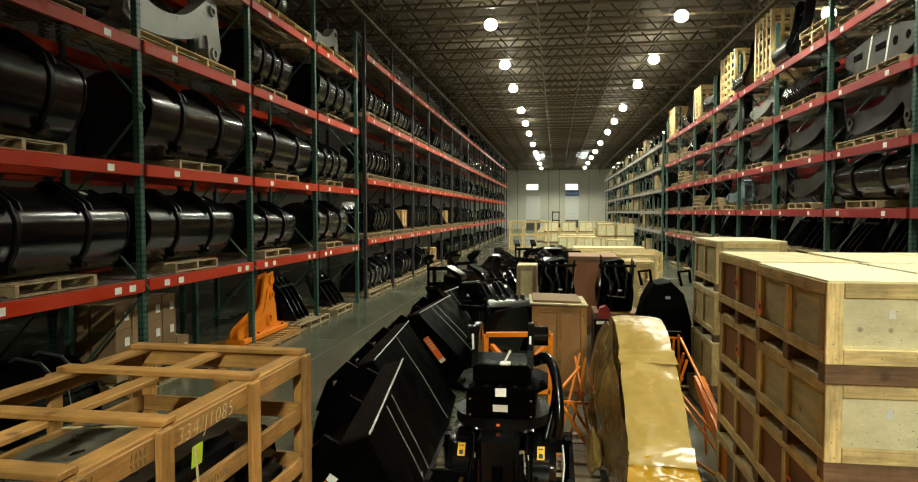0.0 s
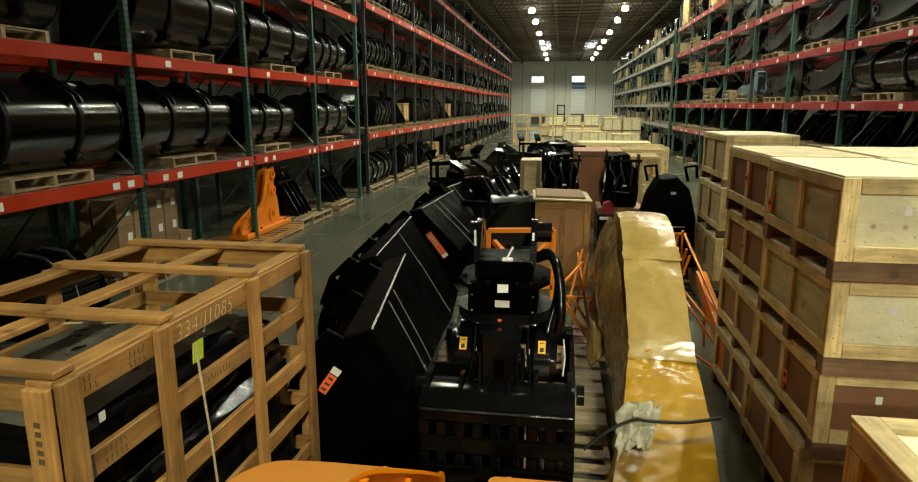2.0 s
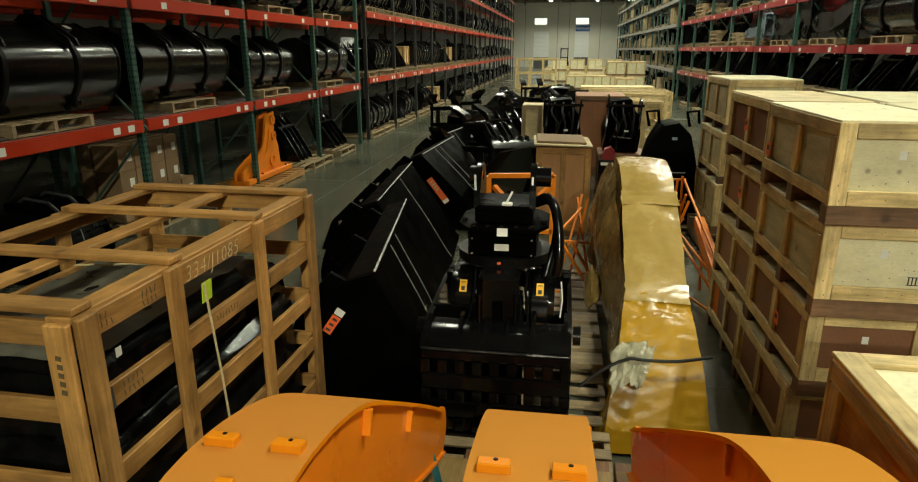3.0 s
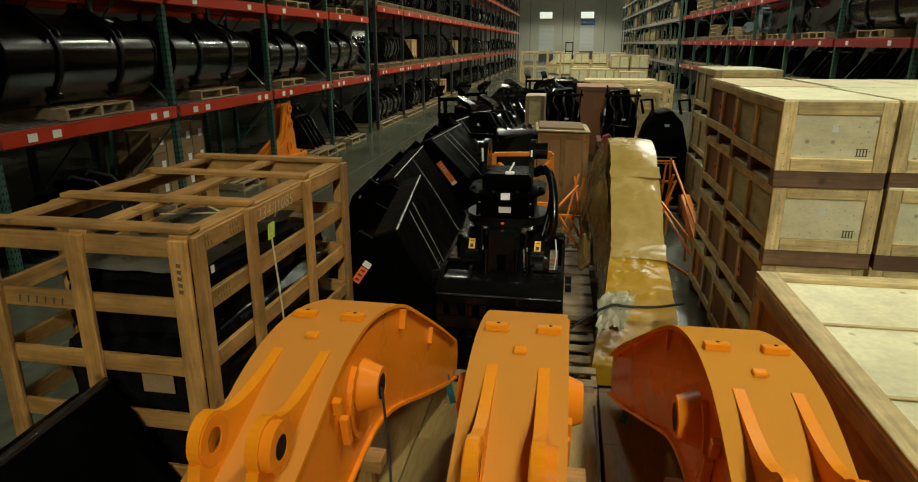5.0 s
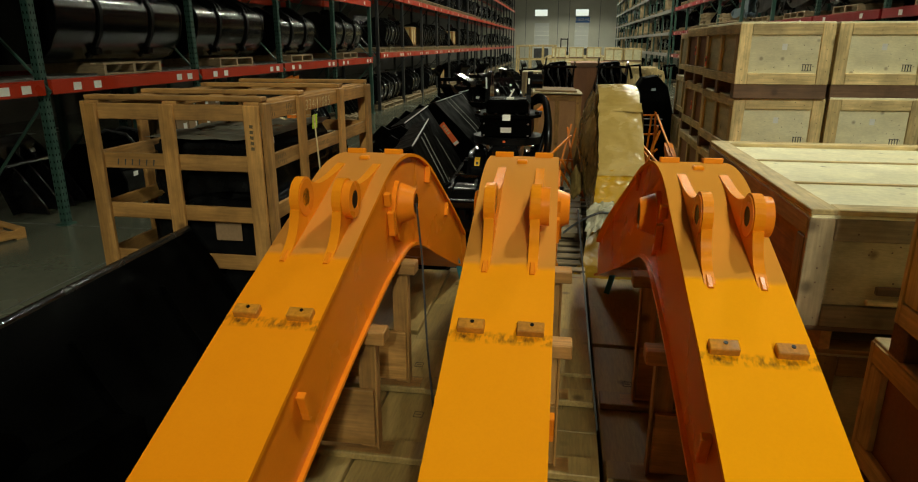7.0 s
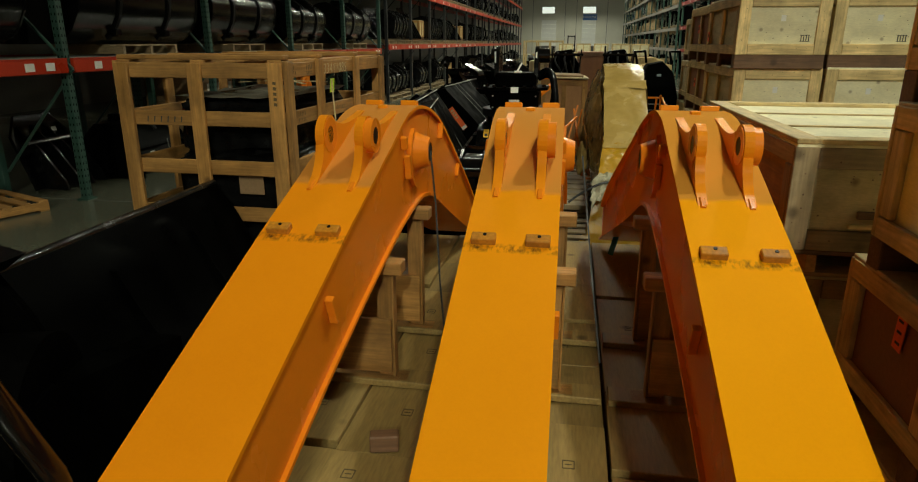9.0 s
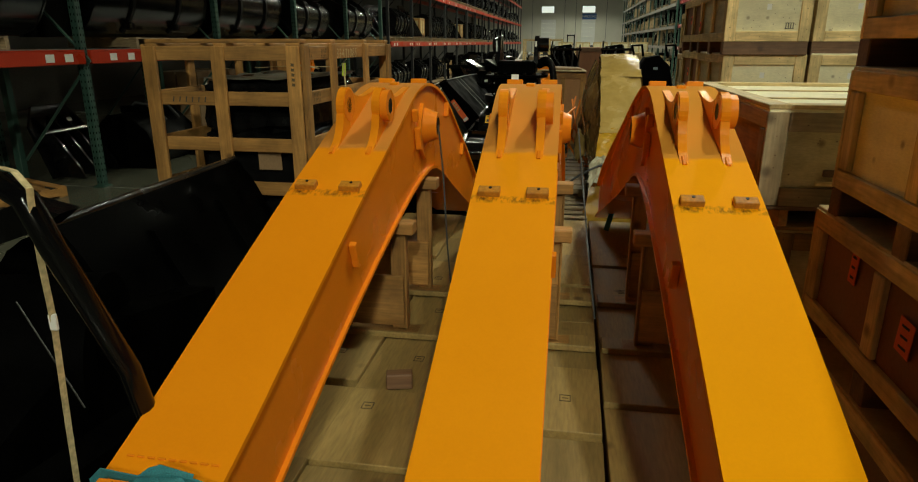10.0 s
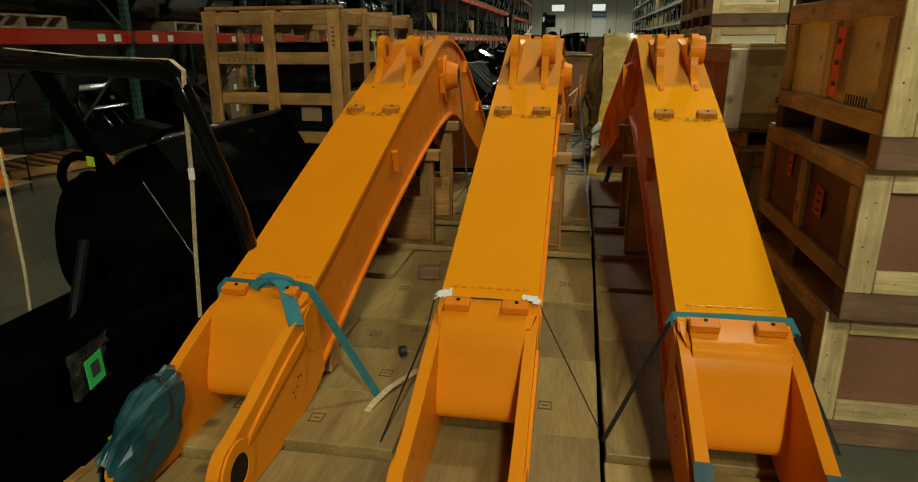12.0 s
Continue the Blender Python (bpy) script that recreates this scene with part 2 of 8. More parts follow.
M["black_bucket"] = mat("semi_gloss_black_paint", (0.002, 0.002, 0.0022), (0.004, 0.004, 0.0042), scale=2.5, rough=0.2, rvar=0.05, bump=0.03, bscale=9, fine=0.2, spec=0.5, tint=1.0)
M["black_matte"] = mat("matt_black_primer", (0.0008, 0.0008, 0.0008), (0.0018, 0.0018, 0.0017), scale=4, rough=0.4, bump=0.05, fine=0.2, spec=0.006)
M["black_worn"] = mat("worn_black_edge", (0.006, 0.005, 0.0045), (0.012, 0.009, 0.008), scale=9, rough=0.5, fine=0.3)
M["lip_brown"] = mat("brown_black_primer", (0.003, 0.0025, 0.002), (0.006, 0.0045, 0.0038), scale=9, rough=0.5, fine=0.3, spec=0.03)
M["rim_black"] = mat("shiny_black_rim", (0.008, 0.008, 0.0078), (0.015, 0.015, 0.014), scale=8, rough=0.18, fine=0.2, spec=0.85)
M["edge_steel"] = mat("worn_edge_steel", (0.42, 0.42, 0.40), (0.6, 0.6, 0.57), scale=20, rough=0.4, metal=0.2, bump=0.0, fine=0.2)
M["rubber"] = mat("black_rubber_hose", (0.012, 0.012, 0.012), (0.02, 0.02, 0.02), rough=0.45, fine=0.2)
M["steel"] = mat("bright_bare_steel", (0.45, 0.44, 0.42), (0.62, 0.61, 0.58), scale=20, rough=0.3, metal=1.0, fine=0.2)
M["arm_grey"] = mat("dark_grey_casting_paint", (0.013, 0.0125, 0.011), (0.022, 0.021, 0.019), scale=3, rough=0.45, fine=0.1, rnd=0.3)
M["arm_blue"] = mat("pale_blue_grey_paint", (0.13, 0.18, 0.22), (0.18, 0.24, 0.28), scale=3, rough=0.4, fine=0.08)
M["grey"] = mat("light_grey_paint", (0.15, 0.15, 0.14), (0.20, 0.20, 0.185), scale=3, rough=0.4, coat=0.1, fine=0.08, rnd=0.15)
M["dark_grey"] = mat("dark_grey_paint", (0.07, 0.07, 0.07), (0.11, 0.11, 0.105), scale=3, rough=0.45, fine=0.1)
M["red"] = mat("red_rack_paint", (0.37, 0.025, 0.006), (0.45, 0.034, 0.008), scale=2, rough=0.42, rnd=0.1, fine=0.1, bump=0.03, spec=0.25)
M["wine"] = mat("dark_red_rack_paint", (0.22, 0.010, 0.012), (0.29, 0.014, 0.016), scale=2, rough=0.42, rnd=0.1, fine=0.1, bump=0.03)
M["green"] = mat("dark_green_rack_paint", (0.022, 0.062, 0.048), (0.035, 0.085, 0.065), scale=6, rough=0.45, rnd=0.1, fine=0.2)
M["black_post"] = mat("black_rack_paint", (0.012, 0.013, 0.014), (0.02, 0.021, 0.022), scale=6, rough=0.45, fine=0.2)
M["galv"] = mat("galvanised_mesh", (0.22, 0.22, 0.21), (0.34, 0.34, 0.32), scale=20, rough=0.5, metal=0.6)
M["white_beam"] = mat("pale_rack_paint", (0.20, 0.19, 0.18), (0.27, 0.25, 0.24), scale=4, rough=0.45, rnd=0.1)
M["white"] = mat("white_label_paper", (0.72, 0.71, 0.66), (0.8, 0.79, 0.74), scale=4, rough=0.7, fine=0.03, bump=0)
M["ink"] = mat("black_print", (0.03, 0.03, 0.03), (0.05, 0.05, 0.05), rough=0.8, bump=0)
M["faint_ink"] = mat("faded_black_print", (0.09, 0.06, 0.025), (0.14, 0.095, 0.04), rough=0.8, bump=0)
M["tag_orange"] = mat("orange_sticker", (0.85, 0.12, 0.02), (0.9, 0.15, 0.03), rough=0.6, fine=0.05, bump=0)
M["tag_yellow"] = mat("yellow_sticker", (0.85, 0.45, 0.02), (0.9, 0.5, 0.03), rough=0.5, fine=0.05, bump=0)
M["tag_lime"] = mat("lime_green_tag", (0.45, 0.62, 0.02), (0.52, 0.7, 0.04), rough=0.6, fine=0.05, bump=0)
M["tag_green"] = mat("bright_green_sticker", (0.03, 0.6, 0.1), (0.05, 0.7, 0.14), rough=0.6, fine=0.05, bump=0)
M["teal"] = mat("teal_webbing", (0.02, 0.15, 0.18), (0.035, 0.21, 0.24), scale=30, rough=0.8, bscale=300, bump=0.4)
M["teal_sheet"] = mat("dark_teal_plastic_sheet", (0.006, 0.042, 0.05), (0.014, 0.075, 0.085), scale=8, rough=0.4, bump=0.4, bscale=14)
M["cream"] = mat("cream_strap", (0.52, 0.42, 0.22), (0.62, 0.5, 0.28), scale=20, rough=0.6)
M["card"] = mat("brown_cardboard", (0.20, 0.12, 0.058), (0.28, 0.175, 0.088), scale=3, rough=0.8, rnd=0.15, fine=0.08)
M["wrap_tan"] = mat("dusty_amber_film", (0.34, 0.225, 0.060), (0.45, 0.305, 0.090), scale=4, rough=0.24, rvar=0.1, bump=0.5, bscale=13, coat=0.0, spec=0.4, bdist=0.005, fine=0.06, crinkle=0.38)
M["wrap_dark"] = mat("amber_film_over_black", (0.24, 0.155, 0.048), (0.40, 0.27, 0.085), scale=3, rough=0.22, rvar=0.1, bump=0.8, bscale=12, coat=0.0, fine=0.3, bdist=0.012, crinkle=0.5)
M["wrap_yellow"] = mat("yellow_film", (0.40, 0.215, 0.006), (0.50, 0.275, 0.010), scale=3, rough=0.32, rvar=0.1, bump=0.5, bscale=11, coat=0.0, fine=0.07, bdist=0.005, spec=0.35, crinkle=0.6)
M["pale_film"] = mat("pale_cloudy_film", (0.36, 0.335, 0.23), (0.52, 0.49, 0.36), scale=6, rough=0.4, bump=0.3, bscale=20, fine=0.2, spec=0.3)
M["hose_black"] = mat("dark_rubber_hose", (0.004, 0.004, 0.004), (0.008, 0.008, 0.008), rough=0.4, fine=0.2, spec=0.3)
M["clear_film"] = mat("cloudy_clear_film", (0.34, 0.33, 0.26), (0.55, 0.53, 0.45), scale=9, rough=0.25, bump=0.9, bscale=18, fine=0.4)
M["dim_film"] = mat("dim_crumpled_film", (0.012, 0.012, 0.011), (0.045, 0.044, 0.04), scale=12, rough=0.2, bump=0.9, bscale=25, fine=0.4)
M["cloud_film"] = mat("cloudy_amber_film", (0.20, 0.155, 0.07), (0.40, 0.32, 0.17), scale=9, rough=0.3, bump=0.9, bscale=18, fine=0.4)
M["dusty_film"] = mat("dusty_grey_sheet", (0.055, 0.053, 0.04), (0.12, 0.115, 0.088), scale=5, rough=0.35, bump=0.6, bscale=14, fine=0.25)
M["black_film"] = mat("black_shrink_film", (0.003, 0.003, 0.003), (0.007, 0.007, 0.007), scale=8, rough=0.2, rvar=0.08, bump=0.6, bscale=14, spec=0.12)
M["blue"] = mat("blue_plastic", (0.05, 0.15, 0.40), (0.07, 0.18, 0.46), rough=0.5)
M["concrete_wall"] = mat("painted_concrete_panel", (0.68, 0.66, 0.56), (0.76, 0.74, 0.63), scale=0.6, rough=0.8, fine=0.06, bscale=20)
M["dark_wall"] = mat("dim_toned_wall", (0.10, 0.095, 0.08), (0.15, 0.14, 0.12), scale=0.6, rough=0.85, fine=0.1, bscale=20)
M["door"] = mat("white_dock_door", (0.84, 0.84, 0.80), (0.9, 0.9, 0.86), scale=1, rough=0.5, fine=0.03)
M["deck"] = mat("brown_roof_deck", (0.25, 0.22, 0.175), (0.32, 0.285, 0.23), scale=1.2, rough=0.7, fine=0.1, bscale=25)
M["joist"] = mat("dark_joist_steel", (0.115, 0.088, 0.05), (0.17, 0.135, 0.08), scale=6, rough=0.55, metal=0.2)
# same steel as the lit chords; the webs' shade is put into this colour
M["joist_web"] = mat("shaded_joist_web", (0.022, 0.018, 0.013), (0.04, 0.033, 0.024), scale=6, rough=0.6)
M["glow"] = emit("lamp_glow", (1.0, 0.95, 0.80), 12.0)
M["skylight"] = emit("daylight_panel", (0.9, 1.0, 0.98), 4.0)
M["lamp_body"] = emit("glowing_prismatic_reflector", (0.96, 0.97, 0.76), 42.0)


# ---------------------------------------------------------------- mesh helpers
def mesh_of(bm, name, material, smooth=False):
    bmesh.ops.recalc_face_normals(bm, faces=bm.faces)
    me = bpy.data.meshes.new(name)
    bm.to_mesh(me)
    bm.free()
    me.materials.append(material)
    if smooth:
        for p in me.polygons:
            p.use_smooth = True
        me.set_sharp_from_angle(angle=radians(38))
    return me


def part(name, bm, material, parent, label="", smooth=False):
    ob = new(name, mesh_of(bm, name, material, smooth))
    ob.parent = parent
    if label:
        ob["label"] = label
    return ob


def thing(name, label, category, m=None, group="", kind=""):
    ob = new(name)
    ob.empty_display_size = 0.1
    if m is not None:
        ob.matrix_basis = m
    return tagged(ob, label, category, group, kind)


def solo(name, bm, material, label, category, m=None, group="", kind="", smooth=False):
    ob = new(name, mesh_of(bm, name, material, smooth))
    if m is not None:
        ob.matrix_basis = m
    return tagged(ob, label, category, group, kind)


def box(bm, x0, x1, y0, y1, z0, z1, ch=0.0, m=None):
    r = bmesh.ops.create_cube(bm, size=1.0)
    v = r["verts"]
    bmesh.ops.scale(bm, vec=(x1 - x0, y1 - y0, z1 - z0), verts=v)
    bmesh.ops.translate(bm, vec=((x0 + x1) / 2, (y0 + y1) / 2, (z0 + z1) / 2), verts=v)
    if ch > 0:
        e = list({e for q in v for e in q.link_edges})
        v = list({q for f in bmesh.ops.bevel(bm, geom=e, offset=ch, segments=1, affect="EDGES")["faces"] for q in f.verts} | {q for q in v if q.is_valid})
    if m is not None:
        bmesh.ops.transform(bm, matrix=m, verts=v)
    return v


BOXES = {}


def piece(name, parent, material, at, dims, ch=0.004, rot=(0, 0, 0), label=""):
    """One board, plate or block: its middle, its size, chamfered edges; alike ones share a mesh."""
    key = (material.name, round(dims[0], 3), round(dims[1], 3), round(dims[2], 3), ch)
    if key not in BOXES:
        bm = bmesh.new()
        a, b, c = dims[0] / 2, dims[1] / 2, dims[2] / 2
        box(bm, -a, a, -b, b, -c, c, min(ch, 0.3 * min(dims)))
        BOXES[key] = mesh_of(bm, name, material)
    ob = new(name, BOXES[key])
    ob.parent = parent
    ob.location = at
    ob.rotation_euler = [radians(q) for q in rot]
    if label:
        ob["label"] = label
    return ob


def prism(bm, outline, x0, x1, axis="x", hole=None):
    """A plate cut to an outline of (a, b), from x0 to x1 along axis. hole: (a, b, radius)."""
    def put(a, b, w):
        return {"x": (w, a, b), "y": (a, w, b), "z": (a, b, w)}[axis]
    if hole:
        ha, hb, hr = hole
        n = len(outline)
        ang = [math.atan2(b - hb, a - ha) for a, b in outline]
        rings = []
        for w in (x0, x1):
            o = [bm.verts.new(put(a, b, w)) for a, b in outline]
            h = [bm.verts.new(put(ha + hr * math.cos(t), hb + hr * math.sin(t), w)) for t in ang]
            rings.append((o, h))
        (o0, h0), (o1, h1) = rings
        for i in range(n):
            j = (i + 1) % n
            for q in ((o0[i], o0[j], h0[j], h0[i]), (o1[j], o1[i], h1[i], h1[j]), (o0[i], o1[i], o1[j], o0[j]), (h0[j], h1[j], h1[i], h0[i])):
                bm.faces.new(q)
        return
    a = [bm.verts.new(put(p, q, x0)) for p, q in outline]
    b = [bm.verts.new(put(p, q, x1)) for p, q in outline]
    n = len(outline)
    bm.faces.new(a)
    bm.faces.new(b[::-1])
    for i in range(n):
        bm.faces.new((a[i], b[i], b[(i + 1) % n], a[(i + 1) % n]))


def strip(bm, line, x0, x1, t, axis="x"):
    """A sheet of thickness t that follows a line of (a, b), from x0 to x1 along axis."""
    up = []
    n = len(line)
    for i in range(n):
        a0, b0 = line[max(0, i - 1)]
        a1, b1 = line[min(n - 1, i + 1)]
        d = math.hypot(a1 - a0, b1 - b0) or 1.0
        up.append((line[i][0] - t * (b1 - b0) / d, line[i][1] + t * (a1 - a0) / d))
    def put(p, w):
        return {"x": (w, *p), "y": (p[0], w, p[1])}[axis]
    rows = [[bm.verts.new(put(p, w)) for p in q] for q in (line, up) for w in (x0, x1)]
    l0, l1, u0, u1 = rows
    for i in range(n - 1):
        for q in ((l0[i], l0[i + 1], l1[i + 1], l1[i]), (u0[i], u1[i], u1[i + 1], u0[i + 1]), (l0[i], u0[i], u0[i + 1], l0[i + 1]), (l1[i], l1[i + 1], u1[i + 1], u1[i])):
            bm.faces.new(q)
    bm.faces.new((l0[0], l1[0], u1[0], u0[0]))
    bm.faces.new((l0[-1], u0[-1], u1[-1], l1[-1]))


def sweep(bm, pts, section, closed_ends=True):
    """Carry a closed section of (a, b) along 3D points."""
    pts = [Vector(p) for p in pts]
    n = len(pts)
    rings = []
    ref = None
    for i, p in enumerate(pts):
        d = (pts[min(n - 1, i + 1)] - pts[max(0, i - 1)]).normalized()
        if ref is None:
            ref = Vector((0, 0, 1)) if abs(d.z) < 0.9 else Vector((0, 1, 0))
        u = (ref - d * ref.dot(d)).normalized()
        ref = u
        s = d.cross(u)
        rings.append([bm.verts.new(p + s * a + u * b) for a, b in section])
    k = len(section)
    for r0, r1 in zip(rings, rings[1:]):
        for j in range(k):
            bm.faces.new((r0[j], r0[(j + 1) % k], r1[(j + 1) % k], r1[j]))
    if closed_ends:
        bm.faces.new(rings[0][::-1])
        bm.faces.new(rings[-1])


def round_section(r, n=8):
    return [(r * math.cos(2 * math.pi * i / n), r * math.sin(2 * math.pi * i / n)) for i in range(n)]


def tube(bm, pts, r, n=8):
    sweep(bm, pts, round_section(r, n))


def cylinder(bm, a, b, r, n=20, hole=0.0):
    a, b = Vector(a), Vector(b)
    d = (b - a).normalized()
    u = d.orthogonal().normalized()
    s = d.cross(u)
    def ring(c, q):
        return [bm.verts.new(c + (u * math.cos(2 * math.pi * i / n) + s * math.sin(2 * math.pi * i / n)) * q) for i in range(n)]
    o0, o1 = ring(a, r), ring(b, r)
    for i in range(n):
        bm.faces.new((o0[i], o0[(i + 1) % n], o1[(i + 1) % n], o1[i]))
    if hole > 0:
        h0, h1 = ring(a, hole), ring(b, hole)
        for i in range(n):
            j = (i + 1) % n
            bm.faces.new((h0[j], h0[i], h1[i], h1[j]))
            bm.faces.new((o0[j], o0[i], h0[i], h0[j]))
            bm.faces.new((o1[i], o1[j], h1[j], h1[i]))
    else:
        bm.faces.new(o0[::-1])
        bm.faces.new(o1)


def arc(ca, cb, r, d0, d1, n):
    return [(ca + r * math.cos(radians(d0 + (d1 - d0) * i / n)), cb + r * math.sin(radians(d0 + (d1 - d0) * i / n))) for i in range(n + 1)]


def smooth_line(pts, k=4):
    """A Catmull-Rom curve through points of (a, b)."""
    out = []
    n = len(pts)
    for i in range(n - 1):
        p0, p1, p2, p3 = pts[max(0, i - 1)], pts[i], pts[i + 1], pts[min(n - 1, i + 2)]
        for j in range(k):
            t = j / k
            out.append(tuple(0.5 * (2 * p1[c] + (p2[c] - p0[c]) * t + (2 * p0[c] - 5 * p1[c] + 4 * p2[c] - p3[c]) * t * t + (3 * p1[c] - p0[c] - 3 * p2[c] + p3[c]) * t ** 3) for c in (0, 1)))
    out.append(tuple(pts[-1]))
    return out

# ---------------------------------------------------------------- the hall
def concrete_floor():
    m = mat("polished_concrete", (0.078, 0.081, 0.057), (0.112, 0.115, 0.082), scale=0.55, rough=0.2, rvar=0.09, bump=0.02, bscale=9, fine=0.1)
    bm = bmesh.new()
    box(bm, -14, 16, -14, WALL_FAR, -0.3, 0.0)
    return solo("floor", bm, m, "polished grey-green concrete warehouse floor", "floor", kind="structure")


floor = concrete_floor()
for i, jy in enumerate((-2.0, 5.4, 12.8, 20.2, 27.6, 35.0, 42.4, 49.8, 57.2)):
    piece("floor_joint", floor, M["dark_grey"], (1.0, jy, 0.0005), (29.0, 0.012, 0.003), 0.0)
for jx in (-3.9,):
    piece("floor_joint", floor, M["dark_grey"], (jx, 40.0, 0.0005), (0.012, 105.0, 0.003), 0.0)

# added enclosing walls, dark-toned to keep the sides of the hall dim
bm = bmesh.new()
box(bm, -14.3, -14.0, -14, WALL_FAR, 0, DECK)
solo("wall_west", bm, M["dark_wall"], "warehouse side wall in a tone darkened to look dim", "wall", kind="structure")
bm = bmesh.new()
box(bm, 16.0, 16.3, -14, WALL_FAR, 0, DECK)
solo("wall_east", bm, M["dark_wall"], "warehouse side wall in a tone darkened to look dim", "wall", kind="structure")
bm = bmesh.new()
box(bm, -14.3, 16.3, -14.3, -14.0, 0, DECK)
solo("wall_south", bm, M["dark_wall"], "warehouse end wall in a tone darkened to look dim", "wall", kind="structure")

# far wall: pale concrete panels with two windows above two dock doors
WIN = [(-4.35, -2.45), (1.42, 3.35)]
WZ0, WZ1 = 5.72, 6.72
DOORS = [(-4.30, -2.2), (1.45, 3.4)]
DZ = 4.86
bm = bmesh.new()
xs = [-14.3, DOORS[0][0], DOORS[0][1], DOORS[1][0], DOORS[1][1], 16.3]
for a, b in ((xs[0], xs[1]), (xs[2], xs[3]), (xs[4], xs[5])):
    box(bm, a, b, WALL_FAR, WALL_FAR + 0.25, 0, DZ)
box(bm, -14.3, 16.3, WALL_FAR, WALL_FAR + 0.25, DZ, WZ0)
xs = [-14.3, WIN[0][0], WIN[0][1], WIN[1][0], WIN[1][1], 16.3]
for a, b in ((xs[0], xs[1]), (xs[2], xs[3]), (xs[4], xs[5])):
    box(bm, a, b, WALL_FAR, WALL_FAR + 0.25, WZ0, WZ1)
box(bm, -14.3, 16.3, WALL_FAR, WALL_FAR + 0.25, WZ1, DECK)
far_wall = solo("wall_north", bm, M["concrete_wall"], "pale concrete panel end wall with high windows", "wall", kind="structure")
for px in (-5.6, -1.0, 0.6, 4.9):
    piece("panel_joint", far_wall, M["dark_grey"], (px, WALL_FAR - 0.004, 4.6), (0.05, 0.012, 9.0), 0.0)
piece("trim", far_wall, M["concrete_wall"], (0.0, WALL_FAR - 0.03, 8.15), (20.0, 0.06, 0.2), 0.01)

glass = bpy.data.materials.new("window_glass")
glass.use_nodes = True
gb = glass.node_tree.nodes["Principled BSDF"]
gb.inputs["Transmission Weight"].default_value, gb.inputs["Roughness"].default_value, gb.inputs["IOR"].default_value = 1.0, 0.05, 1.02
for i, (a, b) in enumerate(WIN):
    w = thing("window_%d" % (i + 1), "high window glowing with daylight in the end wall", "window", pose((a + b) / 2, WALL_FAR, WZ0), kind="structure")
    hw = (b - a) / 2
    for s in (-1, 1):
        piece("frame", w, M["dark_grey"], (s * (hw - 0.03), 0.1, 0.5), (0.06, 0.1, 1.0))
    for z in (0.03, 0.97):
        piece("frame", w, M["dark_grey"], (0, 0.1, z), (2 * hw - 0.12, 0.1, 0.06))
    pn = piece("pane", w, glass, (0, 0.1, 0.5), (2 * hw - 0.12, 0.012, 0.88), 0.0)
    pn.visible_shadow = False
for i, (a, b) in enumerate(DOORS):
    d = thing("door_%d" % (i + 1), "white sectional dock door in the end wall", "door", pose((a + b) / 2, WALL_FAR, 0), kind="structure")
    hw = (b - a) / 2
    for k in range(6):
        piece("panel", d, M["door"], (0, 0.06, 1.64 + 0.588 * k), (2 * hw, 0.05, 0.58), 0.01)
    # dark panel stands for the shaded opening below the raised door
    piece("threshold_panel", d, M["dark_grey"], (0, 0.10, 0.67), (2 * hw, 0.05, 1.34), 0.01)
    for s in (-1, 1):
        piece("jamb", d, M["concrete_wall"], (s * (hw + 0.07), -0.03, DZ / 2), (0.14, 0.06, DZ), 0.01)
piece("peephole", d, M["dark_grey"], (-0.4, 0.085, 3.3), (0.25, 0.02, 0.25), 0.005)
sign = thing("wall_sign", "blue wall sign with white capital lettering", "sign", pose(2.5, WALL_FAR - 0.05, 5.25))
piece("board", sign, M["blue"], (0, 0, 0), (2.0, 0.05, 0.8), 0.01)
fc = bpy.data.curves.new("lettering", "FONT")
fc.body, fc.size, fc.align_x, fc.align_y, fc.extrude = "INBOUND", 0.46, "CENTER", "CENTER", 0.006
fo = bpy.data.objects.new("lettering_curve", fc)
fm = bpy.data.meshes.new_from_object(fo)
bpy.data.objects.remove(fo)
fm.materials.append(M["white"])
lt = new("lettering", fm)
lt.parent, lt.location, lt.rotation_euler = sign, (0, -0.035, 0), (radians(90), 0, 0)

bm = bmesh.new()
box(bm, -14.3, 16.3, -14.3, WALL_FAR + 0.25, DECK, DECK + 0.25)
for k in range(61):
    box(bm, -14.0 + 0.5 * k, -13.94 + 0.5 * k, -14, WALL_FAR, DECK - 0.05, DECK)
ceiling = solo("ceiling", bm, M["deck"], "brown ribbed steel roof deck", "ceiling", kind="structure")


